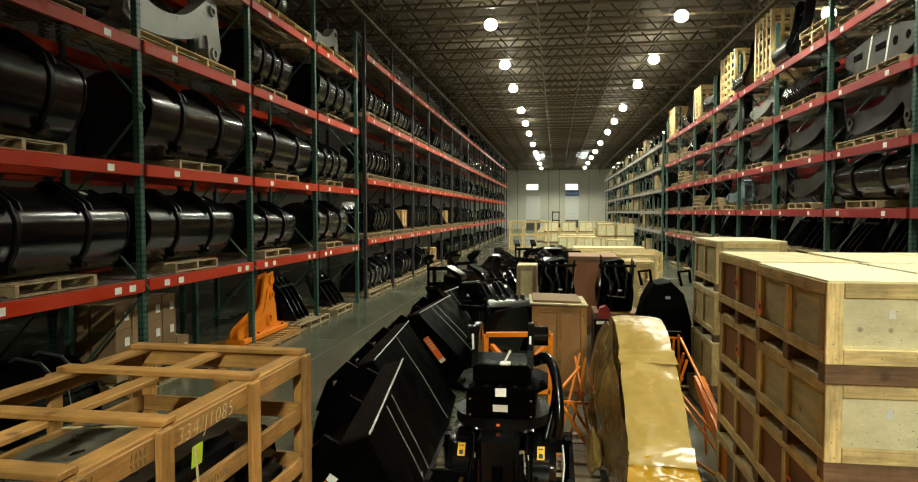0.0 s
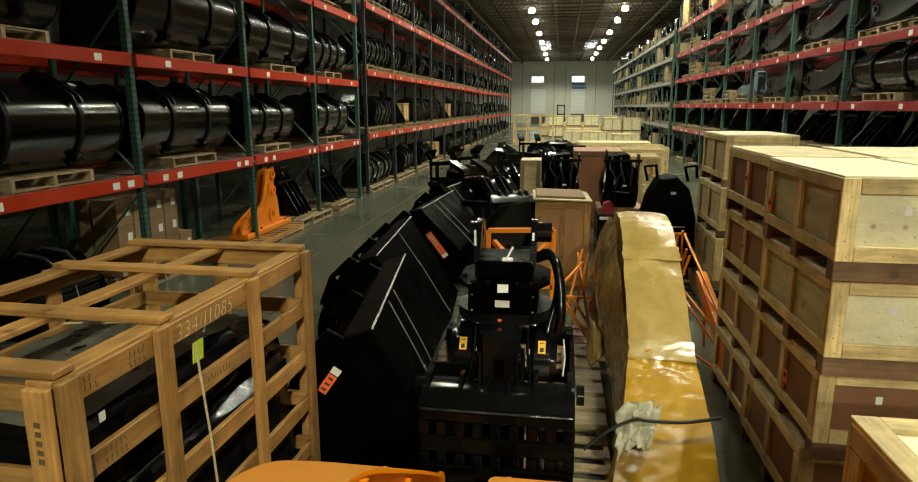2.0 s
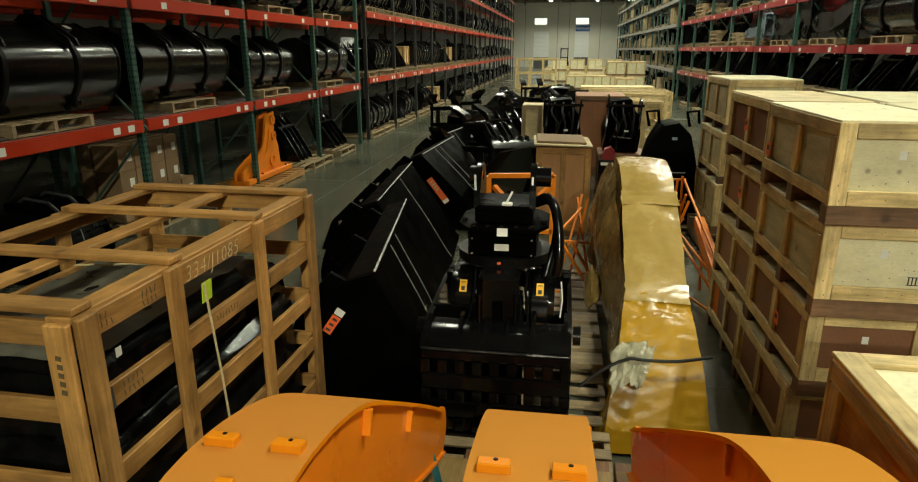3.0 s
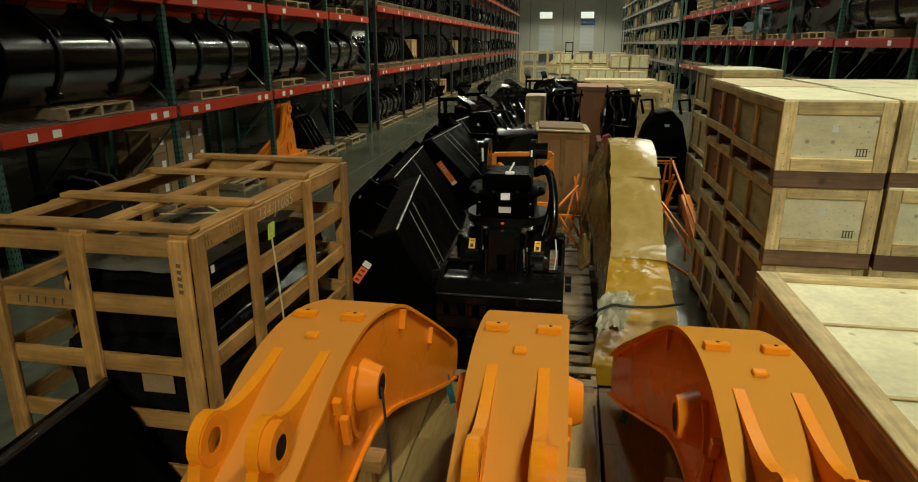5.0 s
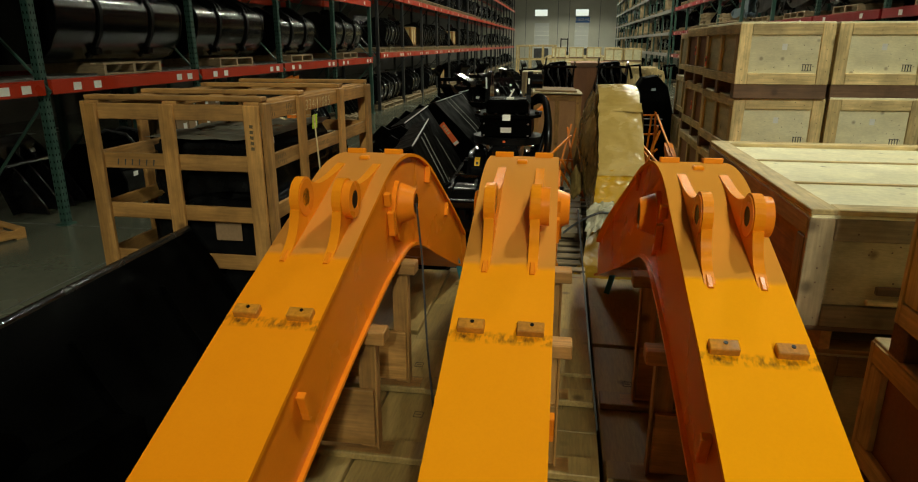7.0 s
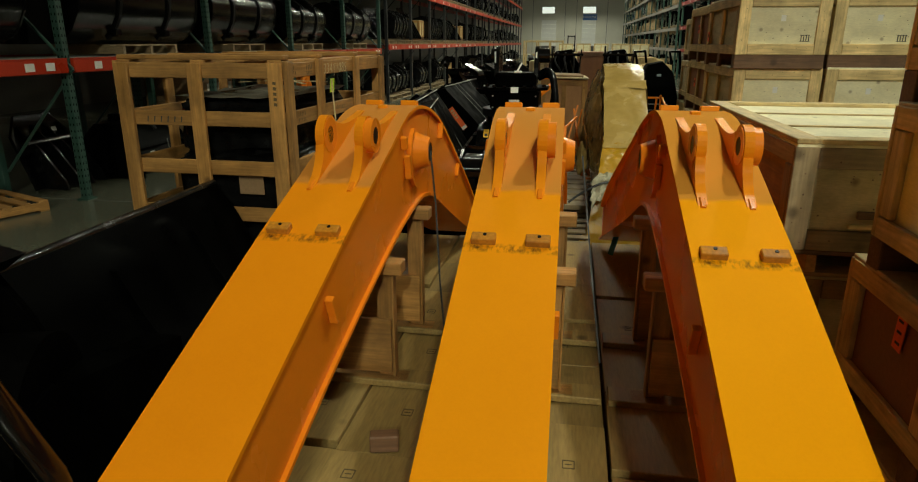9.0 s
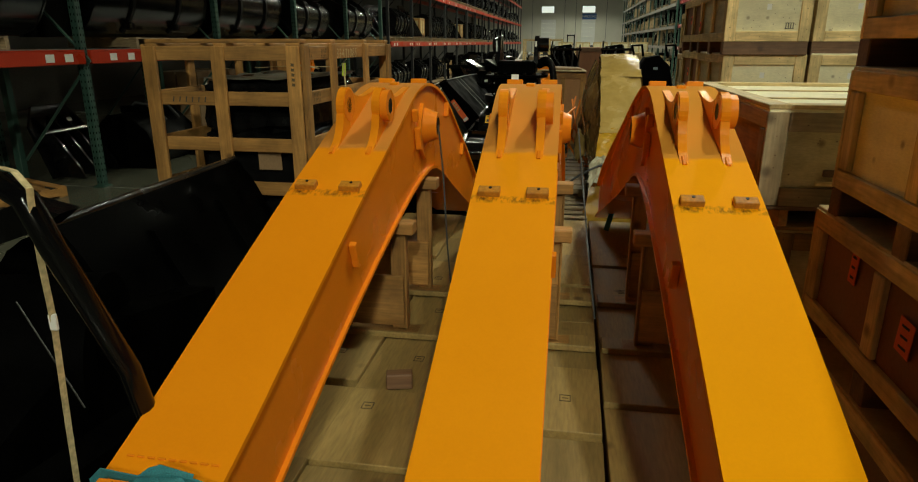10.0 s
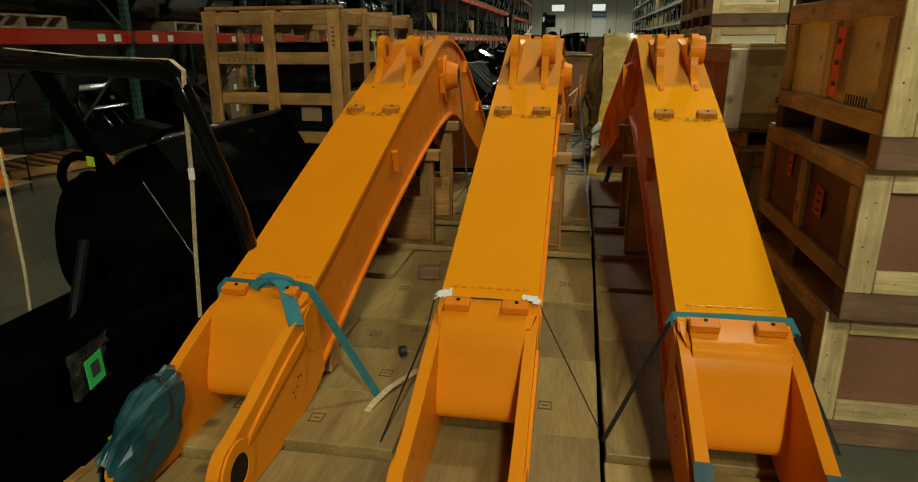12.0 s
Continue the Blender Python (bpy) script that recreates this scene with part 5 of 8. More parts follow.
def boom(label, m, paint="boom", spread=0.02):
    b = thing("excavator_boom", label, "boom", m, "excavator booms")
    hw = 0.163
    top, bot = smooth_line(TOP, 5), smooth_line(BOT, 5)
    nose = arc(3.80, 0.44, 0.15, 78, -72, 8)
    for s in (-1, 1):
        bm = bmesh.new()
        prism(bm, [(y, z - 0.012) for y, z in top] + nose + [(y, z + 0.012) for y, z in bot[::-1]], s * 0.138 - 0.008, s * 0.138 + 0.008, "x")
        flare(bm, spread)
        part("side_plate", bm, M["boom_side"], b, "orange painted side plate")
    bm = bmesh.new()
    strip(bm, top, -hw, hw, -0.016)
    flare(bm, spread)
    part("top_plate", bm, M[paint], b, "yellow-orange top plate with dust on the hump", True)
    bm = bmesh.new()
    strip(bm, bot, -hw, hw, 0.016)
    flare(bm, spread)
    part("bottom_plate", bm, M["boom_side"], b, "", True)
    # foot: two tapering cheeks round a rolled web
    cheek = smooth_line([(-0.34, 0.615), (-0.40, 0.612), (-0.47, 0.600), (-0.58, 0.562), (-0.80, 0.472), (-0.95, 0.425)], 4) + arc(-0.93, 0.332, 0.098, 100, 270, 9) + smooth_line([(-0.85, 0.235), (-0.66, 0.235), (-0.45, 0.262), (-0.30, 0.32)], 4)
    for s in (-1, 1):
        bm = bmesh.new()
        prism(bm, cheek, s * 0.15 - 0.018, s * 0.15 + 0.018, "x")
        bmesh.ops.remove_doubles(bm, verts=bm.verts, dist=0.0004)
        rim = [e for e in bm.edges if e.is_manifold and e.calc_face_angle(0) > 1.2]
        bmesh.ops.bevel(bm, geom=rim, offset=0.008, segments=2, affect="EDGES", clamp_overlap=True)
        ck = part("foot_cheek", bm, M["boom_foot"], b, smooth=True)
        bm = bmesh.new()
        cylinder(bm, (s * 0.166, -0.925, 0.335), (s * 0.175, -0.925, 0.335), 0.088, 24, 0.05)
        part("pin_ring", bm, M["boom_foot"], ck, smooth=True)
        bm = bmesh.new()
        cylinder(bm, (s * 0.168, -0.925, 0.335), (s * 0.1725, -0.925, 0.335), 0.0495, 20)
        part("pin_bore", bm, M["black_dull"], ck)
        bm = bmesh.new()
        prism(bm, smooth_line([(-0.46, 0.545), (-0.62, 0.495), (-0.86, 0.405)], 4) + smooth_line([(-0.88, 0.375), (-0.62, 0.455), (-0.46, 0.50)], 4), s * 0.166, s * 0.178, "x")
        bmesh.ops.bevel(bm, geom=bm.edges[:], offset=0.004, segments=2, affect="EDGES", clamp_overlap=True)
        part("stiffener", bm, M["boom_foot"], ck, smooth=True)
        for q, (hy, hz) in enumerate(((-0.50, 0.40), (-0.53, 0.375), (-0.52, 0.405), (-0.56, 0.37), (-0.55, 0.345))):
            bm = bmesh.new()
            cylinder(bm, (s * 0.165, hy, hz), (s * 0.1695, hy, hz), 0.004, 8)
            part("screw_hole", bm, M["black_dull"], ck)
    bm = bmesh.new()
    strip(bm, smooth_line([(-0.345, 0.642), (-0.42, 0.620), (-0.462, 0.603), (-0.492, 0.572), (-0.513, 0.52), (-0.54, 0.44), (-0.556, 0.385), (-0.548, 0.347), (-0.50, 0.335)], 5), -0.134, 0.134, -0.016)
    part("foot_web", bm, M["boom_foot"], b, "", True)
    for s in (-1, 1):
        bm = bmesh.new()
        prism(bm, [(-0.34, 0.628), (-0.40, 0.612), (-0.45, 0.585), (-0.44, 0.47), (-0.38, 0.42), (-0.34, 0.43)], s * 0.15 - 0.021, s * 0.15 + 0.021, "x")
        bmesh.ops.bevel(bm, geom=bm.edges[:], offset=0.006, segments=2, affect="EDGES", clamp_overlap=True)
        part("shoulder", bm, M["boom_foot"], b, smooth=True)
    bm = bmesh.new()
    prism(bm, [(-0.163, -0.352), (-0.163, -0.40), (-0.150, -0.43), (-0.150, -0.468), (0.150, -0.468), (0.150, -0.43), (0.163, -0.40), (0.163, -0.352)], -0.016, 0.0, "z")
    bmesh.ops.bevel(bm, geom=bm.edges[:], offset=0.004, segments=2, affect="EDGES", clamp_overlap=True)
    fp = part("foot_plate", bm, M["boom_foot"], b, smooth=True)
    fp.matrix_basis = pose(0, 0, 0.6475) @ pose(0, -0.352, 0, 20, 0, 0) @ pose(0, 0.352, 0)
    # cylinder lugs on the hump
    for s in (-1, 1):
        lx = s * 0.084
        out = smooth_line([(1.165, 1.238), (1.20, 1.257), (1.228, 1.275), (1.26, 1.31), (1.282, 1.35), (1.292, 1.39)], 4) + arc(1.372, 1.425, 0.08, 205, 60, 10) + smooth_line([(1.44, 1.472), (1.53, 1.45), (1.66, 1.452), (1.84, 1.478)], 4) + [(1.84, 1.46), (1.53, 1.36), (1.3, 1.28)]
        bm = bmesh.new()
        prism(bm, out, lx - 0.018, lx + 0.018, "x")
        lug = part("cylinder_lug", bm, M["boom_foot"], b)
        bm = bmesh.new()
        cylinder(bm, (lx - 0.022, 1.372, 1.423), (lx + (0.02 if s < 0 else 0.05), 1.372, 1.423), 0.072, 24, 0.036)
        part("lug_ring", bm, M["boom_side"], lug, smooth=True)
        bm = bmesh.new()
        cylinder(bm, (lx - 0.02, 1.372, 1.423), (lx + (0.018 if s < 0 else 0.048), 1.372, 1.423), 0.0365, 20)
        part("lug_bore", bm, M["black_dull"], lug)
        bm = bmesh.new()
        sweep(bm, [(lx, 1.15, 1.232), (lx, 1.17, 1.242), (lx, 1.20, 1.256)], [(-0.014, -0.006), (0.014, -0.006), (0.006, 0.006), (-0.006, 0.006)])
        part("weld_bead", bm, M["boom_side"], lug, smooth=True)
    # boss through the sides
    for s in (-1, 1):
        bm = bmesh.new()
        cylinder(bm, (s * 0.14, 2.02, 1.255), (s * 0.222, 2.02, 1.255), 0.08, 28, 0.05)
        for v in bm.verts:
            far_end = abs(v.co.x) > 0.2
            d = Vector((0, v.co.y - 2.02, v.co.z - 1.255))
            if d.length > 0.06:
                v.co += d * (-0.10 if far_end else 0.28)
        rim = [e for e in bm.edges if e.is_manifold and e.calc_face_angle(0) > 0.9 and abs(e.verts[0].co.x) > 0.2 and abs(e.verts[1].co.x) > 0.2]
        bmesh.ops.bevel(bm, geom=rim, offset=0.005, segments=2, affect="EDGES", clamp_overlap=True)
        bs = part("pivot_boss", bm, M["boom_side"], b, smooth=True)
        bm = bmesh.new()
        cylinder(bm, (s * 0.16, 2.02, 1.255), (s * 0.219, 2.02, 1.255), 0.0505, 20)
        part("boss_bore", bm, M["black_dull"], bs)
        bm = bmesh.new()
        prism(bm, arc(2.0, 1.24, 0.17, 120, 250, 8) + arc(2.0, 1.24, 0.15, 250, 120, 8), s * 0.146, s * 0.166, "x")
        part("boss_collar", bm, M["boom_side"], bs)
        for y, dz, l in ((0.71, -0.15, 0.11), (1.72, -0.10, 0.06), (1.78, -0.24, 0.12), (2.55, -0.07, 0.09), (3.1, -0.09, 0.09)):
            z, a = on_top(y)
            piece("side_tab", b, M["boom_side"], (s * 0.163, y, z + dz), (0.03, 0.028, l), 0.003, (a, 0, 0))
    # bolted pads along the top
    z, a = on_top(-0.29)
    for k in range(9):
        piece("weld_bead", b, M["boom_side"], (-0.12 + 0.03 * k, -0.29, z + 0.001), (0.022, 0.006, 0.006), 0.002, (a, 0, 0))
    for y in (-0.405, 0.885, 2.10):
        for s in (-1, 1):
            z, a = on_top(max(y, -0.355))
            pd = piece("clamp_pad", b, M["boom_side" if y < 0 else "boom_foot" if y > 2 else "pad"], (s * 0.094, y, z + 0.012 - (0.002 if y < 0 else 0)), (0.085, 0.044, 0.027), 0.003, (a if y > 0 else 14, 0, 0))
            bm = bmesh.new()
            cylinder(bm, (0.004, 0.006, 0.010), (0.004, 0.006, 0.0159), 0.0065, 12)
            part("bolt_hole", bm, M["black_dull"], pd)
    z, a = on_top(1.93)
    piece("grease_block", b, M["boom_foot"], (0.0, 1.93, z + 0.009), (0.045, 0.035, 0.018), 0.004, (a, 0, 0))
    return b


BOOM_X = (-0.58, 0.1905, 0.945)
booms = [boom("large excavator boom in a less lit orange, resting on a timber platform", pose(BOOM_X[0], 0, 0, 0, 0, -0.56), "boom_dim"),
         boom("large yellow-orange excavator boom resting on a timber platform", pose(BOOM_X[1], 0, 0, 0, 0, 0.45), "boom", 0.05),
         boom("large yellow-orange excavator boom resting on a timber platform", pose(BOOM_X[2] + 0.001, -0.035, 0, 0, 0, 0.47), "boom_lit", 0.115)]

# timber platforms under the booms: long bearers and wide boards
DECKS = [
    (((-1.02, -0.50), (-1.28, -0.75, -0.2, 0.35, 0.9, 1.5, 2.1, 2.7, 3.3, 3.9)), ((-0.50, -0.06), (-1.28, -0.66, -0.31, 0.05, 0.33, 0.86, 1.4, 2.0, 2.6, 3.2, 3.9)), ((-0.06, 0.575), (-1.28, -1.0, -0.46, 0.105, 0.65, 1.2, 1.75, 2.3, 2.9, 3.9))),
    (((0.586, 1.22), (-1.28, -0.55, 0.02, 0.31, 0.9, 1.5, 2.1, 2.7, 3.3, 3.9)),)]
for deck, seed in zip(DECKS, (3, 5)):
    px0, px1 = deck[0][0][0], deck[-1][0][1]
    pf = thing("timber_platform", "shipping platform of wide worn boards on bearers", "platform", pose(0, 0, 0), "timber platforms")
    rg = random.Random(seed)
    wide = px1 - px0
    for x in (px0 + 0.06, (px0 + px1) / 2, px1 - 0.06):
        piece("bearer", pf, M["dark_y"], (x, 1.4, 0.095), (0.1, 5.3, 0.19), 0.006)
    for (xa, xb), ys in deck:
        for k, (ya, yb) in enumerate(zip(ys, ys[1:])):
            low = (-0.016, 0.006, -0.006)[k % 3] + rg.uniform(-0.004, 0.004)
            th = 0.045
            piece("board", pf, M["sheet"], ((xa + xb) / 2, (ya + yb) / 2, 0.222 + low), (xb - xa - 0.006, yb - ya - rg.uniform(0.006, 0.02), th), 0.003, (rg.uniform(-0.4, 0.4), 0, rg.uniform(-0.5, 0.5)))
            if rg.random() < 0.7:
                sx, sy, sz = rg.uniform(xa + 0.1, xb - 0.1), rg.uniform(ya + 0.1, yb - 0.1), 0.2462 + low
                for q in (-0.022, 0.022):
                    piece("stamp", pf, M["faint_ink"], (sx + q, sy, sz), (0.004, 0.05, 0.002), 0.0)
                for q in (-0.024, 0.0, 0.024):
                    piece("stamp", pf, M["faint_ink"], (sx, sy + q, sz), (0.044 if q else 0.026, 0.004, 0.002), 0.0)
    for yy in (1.43, 2.02):
        piece("cross_batten", pf, M["sheet"], ((px0 + px1) / 2, yy, 0.262), (wide - 0.02, 0.13, 0.032), 0.004)

# trestles that carry the hump and the middle of each boom
for bx in BOOM_X:
    for y, z in ((2.02, 0.955), (1.43, 0.855)):
        t = thing("timber_trestle", "pale timber trestle block propping a boom", "timber prop", pose(bx, y, 0.279), "timber trestles")
        h = z - 0.279
        piece("cap", t, M["tan_x"], (0, 0, h - 0.03), (0.47, 0.09, 0.06), 0.005)
        for s in (-1, 1):
            piece("leg", t, M["tan_z"], (s * 0.145, 0.012, (h - 0.06) / 2), (0.075, 0.04, h - 0.06), 0.003)
            piece("edge_strip", t, M["tan_z"], (s * 0.187, 0.005, (h - 0.06) / 2), (0.009, 0.055, h - 0.06), 0.002)
        piece("brace", t, M["tan_x"], (0, -0.022, 0.16), (0.355, 0.024, 0.27), 0.003)
        piece("foot", t, M["tan_x"], (0, 0.0, -0.012), (0.5, 0.1, 0.022), 0.003)
    t = thing("timber_prop", "short timber block under a boom foot", "timber prop", pose(bx, -0.16, 0.249), "timber props")
    piece("block", t, M["tan_x"], (0, 0, 0.055), (0.3, 0.09, 0.11), 0.005)
blk = thing("timber_offcut", "short dark timber offcut lying on the boards", "timber", pose(-0.30, 0.90, 0.243, 0, 0, 14))
piece("block", blk, M["dark_x"], (0, 0, 0.035), (0.115, 0.06, 0.07), 0.005)
bm = bmesh.new()
cylinder(bm, (-0.013, 0, 0.0), (0.013, 0, 0.0), 0.022, 20, 0.013)
solo("rubber_roller", bm, M["rubber"], "small black rubber roller lying on the boards", "roller", pose(-0.2, -0.01, 0.266, 0, 0, 30), smooth=True)


def flat(w, h):
    return [(-w / 2, -h / 2), (w / 2, -h / 2), (w / 2, h / 2), (-w / 2, h / 2)]


def strap(name, label, pts, w, material, t=0.004):
    bm = bmesh.new()
    sweep(bm, pts, flat(w, t))
    return solo(name, bm, material, label, "strap", group="lashing straps")


bx = BOOM_X[0]
zt = on_top(-0.345)[0] + 0.006
s1 = strap("lashing_strap", "knotted teal lashing strap over the boom foot", [(bx - 0.185, -0.347, zt - 0.25), (bx - 0.182, -0.352, zt - 0.02), (bx - 0.155, -0.357, zt + 0.006), (bx - 0.04, -0.372, zt + 0.008), (bx, -0.377, zt + 0.02), (bx + 0.05, -0.372, zt + 0.025), (bx + 0.11, -0.367, zt + 0.012), (bx + 0.16, -0.372, zt + 0.006), (bx + 0.182, -0.372, zt - 0.03), (-0.194, -0.354, 0.252)], 0.032, M["teal"])
strap("strap_tail", "loose teal strap end hanging over the boom foot", [(bx + 0.03, -0.357, zt + 0.028), (bx + 0.06, -0.392, zt + 0.033), (bx + 0.085, -0.40, zt + 0.018), (bx + 0.125, -0.455, zt - 0.02), (bx + 0.165, -0.505, zt - 0.075)], 0.05, M["teal"])
strap("strap_loop", "looped teal strap knot on the boom", [(bx - 0.035, -0.392, zt - 0.002), (bx - 0.03, -0.382, zt + 0.014), (bx - 0.01, -0.372, zt + 0.028), (bx + 0.01, -0.367, zt + 0.034), (bx + 0.035, -0.372, zt + 0.033), (bx + 0.07, -0.372, zt + 0.026), (bx + 0.095, -0.367, zt + 0.016), (bx + 0.09, -0.357, zt + 0.008)], 0.042, M["teal"])
bx = BOOM_X[1]
strap("lashing_strap", "black lashing cord over the boom foot with white paper pads", [(bx - 0.30, -0.62, 0.257), (bx - 0.20, -0.40, zt - 0.12), (bx - 0.172, -0.362, zt + 0.004), (bx, -0.362, zt + 0.006), (bx + 0.172, -0.362, zt + 0.004), (bx + 0.185, -0.372, zt - 0.03), (0.574, -0.429, 0.257)], 0.004, M["rubber"], 0.004)
for s in (-1, 1):
    pad = thing("paper_pad", "crumpled white paper pad under the cord", "padding", pose(bx + s * 0.145, -0.357, zt + 0.008, 10, s * 14, 8), "paper pads")
    bm = bmesh.new()
    bmesh.ops.create_grid(bm, x_segments=8, y_segments=6, size=0.5)
    for v in bm.verts:
        q = noise.noise(Vector((v.co.x * 5, v.co.y * 5, s * 3.0)))
        v.co = Vector((v.co.x * 0.062 + 0.008 * q, v.co.y * 0.036 + 0.006 * q, 0.006 + 0.009 * q - 0.3 * max(0.0, s * v.co.x * 0.062 - 0.015)))
    part("sheet", bm, M["white"], pad)
strap("frayed_strap", "frayed cream strap end lying on the boards", [(-0.21, -0.45, 0.252), (-0.19, -0.39, 0.268), (-0.165, -0.32, 0.276), (-0.14, -0.24, 0.268), (-0.12, -0.18, 0.258), (-0.105, -0.13, 0.254)], 0.024, M["cream"])
bx = BOOM_X[2]
strap("lashing_strap", "teal lashing strap over the boom foot", [(bx - 0.18, -0.385, zt - 0.03), (bx - 0.172, -0.375, zt - 0.004), (bx, -0.375, zt + 0.001), (bx + 0.172, -0.375, zt + 0.001), (bx + 0.188, -0.39, zt - 0.04)], 0.026, M["teal"])
strap("rope", "dark lashing cord from the boom foot to the platform", [(0.583, -0.489, 0.257), (bx - 0.19, -0.39, zt - 0.05), (bx - 0.178, -0.38, zt - 0.02)], 0.014, M["rubber"], 0.006)
strap("rope", "dark lashing cord from the boom foot to the platform", [(bx + 0.185, -0.39, zt - 0.03), (bx + 0.25, -0.40, 0.46), (bx + 0.345, -0.436, 0.257)], 0.012, M["rubber"], 0.006)
for bx in BOOM_X[:1] + BOOM_X[1:2]:
    strap("lashing_strap", "thin black lashing cord from the boom boss to the platform", [(bx + 0.245, 2.0, 1.26), (bx + 0.28, 1.95, 1.0), (bx + 0.33, 1.8, 0.62), (bx + 0.38, 1.7, 0.285)], 0.008, M["rubber"], 0.008)
strap("lashing_strap", "teal strap round the nose of a boom", [(BOOM_X[2] - 0.18, 3.5, 0.5), (BOOM_X[2] - 0.2, 3.52, 0.38), (BOOM_X[2] - 0.23, 3.5, 0.27)], 0.04, M["teal"])
strap("lashing_strap", "teal strap round the nose of a boom", [(BOOM_X[0] + 0.17, 3.6, 0.48), (BOOM_X[0] + 0.2, 3.6, 0.38), (BOOM_X[0] + 0.24, 3.55, 0.27)], 0.04, M["teal"])


def sleeve(label, bx, s, mt):
    """Crumpled plastic sheet tied round one foot cheek."""
    bm = bmesh.new()
    line = [(-0.72, 0.44, 0.030, 0.085), (-0.75, 0.425, 0.046, 0.115), (-0.80, 0.405, 0.054, 0.132), (-0.87, 0.38, 0.056, 0.138), (-0.94, 0.36, 0.052, 0.126), (-0.98, 0.342, 0.048, 0.12), (-1.02, 0.325, 0.042, 0.11), (-1.05, 0.31, 0.03, 0.09)]
    n = 28
    rings = []
    for k, (y, z, a, b) in enumerate(line):
        ring = []
        for i in range(n):
            u = 2 * math.pi * i / n
            q = 1 + 0.30 * noise.noise(Vector((2.2 * math.cos(u), 2.2 * math.sin(u), 0.5 * k))) - 0.22 * abs(noise.noise(Vector((5 * math.cos(u), 5 * math.sin(u), 0.8 * k))))
            ring.append(bm.verts.new((s * 0.152 + a * q * math.cos(u), y + 0.03 * noise.noise(Vector((4 * math.cos(u), 4 * math.sin(u), k * 1.0))), z + b * q * math.sin(u))))
        rings.append(ring)
    for r0, r1 in zip(rings, rings[1:]):
        for i in range(n):
            bm.faces.new((r0[i], r0[(i + 1) % n], r1[(i + 1) % n], r1[i]))
    t = thing("plastic_sleeve", label, "plastic sleeve", pose(bx, 0, 0), "plastic sleeves")
    part("sheet", bm, M[mt], t)
    bm = bmesh.new()
    tube(bm, [(s * 0.152 + 0.05 * math.cos(u), -0.815 + 0.01 * math.sin(u), 0.44 + 0.09 * math.sin(u)) for u in [2 * math.pi * i / 16 for i in range(17)]], 0.006, 5)
    part("tie", bm, M["rubber"], t)
    return t


sleeve("dark teal plastic sheet wrapped round a boom foot", BOOM_X[0], -1, "teal_sheet")
for s in (-1, 1):
    strap("foot_tape", "dark teal tape on the tip of a boom foot", [(BOOM_X[2] + s * 0.15, -0.885, 0.487), (BOOM_X[2] + s * 0.15, -0.92, 0.464), (BOOM_X[2] + s * 0.15, -0.97, 0.435)], 0.045, M["teal_sheet"])

# ---------------------------------------------------------------- crate stacks
PITCH = 0.535
CR = crate("pale plywood crate with pine framing in a tall stack", side="ply_shade", top="ply", m=pose(1.60, 4.25, 3 * PITCH))
CRB = crate("crate with brown hardboard panels and pine framing in a tall stack", face="brown", side="brown", m=pose(1.64, 4.36, PITCH))
for k, (dx, dy, kind) in enumerate(((0.03, 0.22, CRB), (0.02, 0.11, None), (0.02, 0.04, CR), (0.0, 0.0, None))):
    if k in (0, 2):
        copy_thing(kind, pose(1.60 + dx, 4.25 + dy, k * PITCH))
rs = random.Random(11)
for k in range(4):
    for cx, cy, kind in ((2.29, 4.27, (CRB, CRB, CR, CR)[k]), (2.98, 4.30, (CR, CRB, CR, CR)[k]), (1.66, 5.52, (CRB, CRB, CRB, CRB)[k]), (2.36, 5.53, (CR, CR, CR, CR)[k]), (3.05, 5.56, CR)):
        copy_thing(kind, pose(cx + rs.uniform(-0.015, 0.015), cy + rs.uniform(-0.02, 0.02), k * PITCH, 0, 0, rs.uniform(-0.5, 0.5)))
for k, (tx, ty, tz) in enumerate(((1.598, 5.34, 1.85), (1.638, 6.1, 1.93), (1.64, 6.05, 1.40), (1.62, 4.8, 0.85))):
    st = thing("warning_sticker", "orange sticker on the side of a crate", "sticker", pose(tx, ty, tz), "orange stickers")
    piece("sheet", st, M["tag_orange"], (-0.003, 0, 0), (0.003, 0.07, 0.085), 0.0)
    piece("print", st, M["ink"], (-0.0055, 0, 0.01), (0.001, 0.04, 0.03), 0.0)

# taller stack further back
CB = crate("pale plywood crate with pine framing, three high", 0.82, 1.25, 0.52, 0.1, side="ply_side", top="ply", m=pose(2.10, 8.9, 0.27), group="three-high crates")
for k in (1, 2):
    copy_thing(CB, pose(2.10 + 0.02 * k, 8.9 + 0.02 * k, 0.27 + 0.625 * k))
pallet("worn pallet under a stack of crates", 0.95, 1.3, pose(2.5, 9.55, 0.0), "old", h=0.268, name="pallet")

# wide crate beside the booms, on a lower crate
# grey frame tone carries the shade on this crate's front
bigc = crate("wide low pine crate with a pale plywood lid", 1.15, 1.66, 0.40, 0.02, face="ply_side", side="tan_y", top="ply", tone="old", m=pose(1.205, 1.34, 1.005), group="wide crates", side_posts=2, stickers=False)
piece("batten", bigc, M["pale_x"], (0.575, 0.55, 0.436), (1.14, 0.02, 0.008), 0.002)
piece("batten", bigc, M["pale_x"], (0.575, 1.10, 0.436), (1.14, 0.02, 0.008), 0.002)
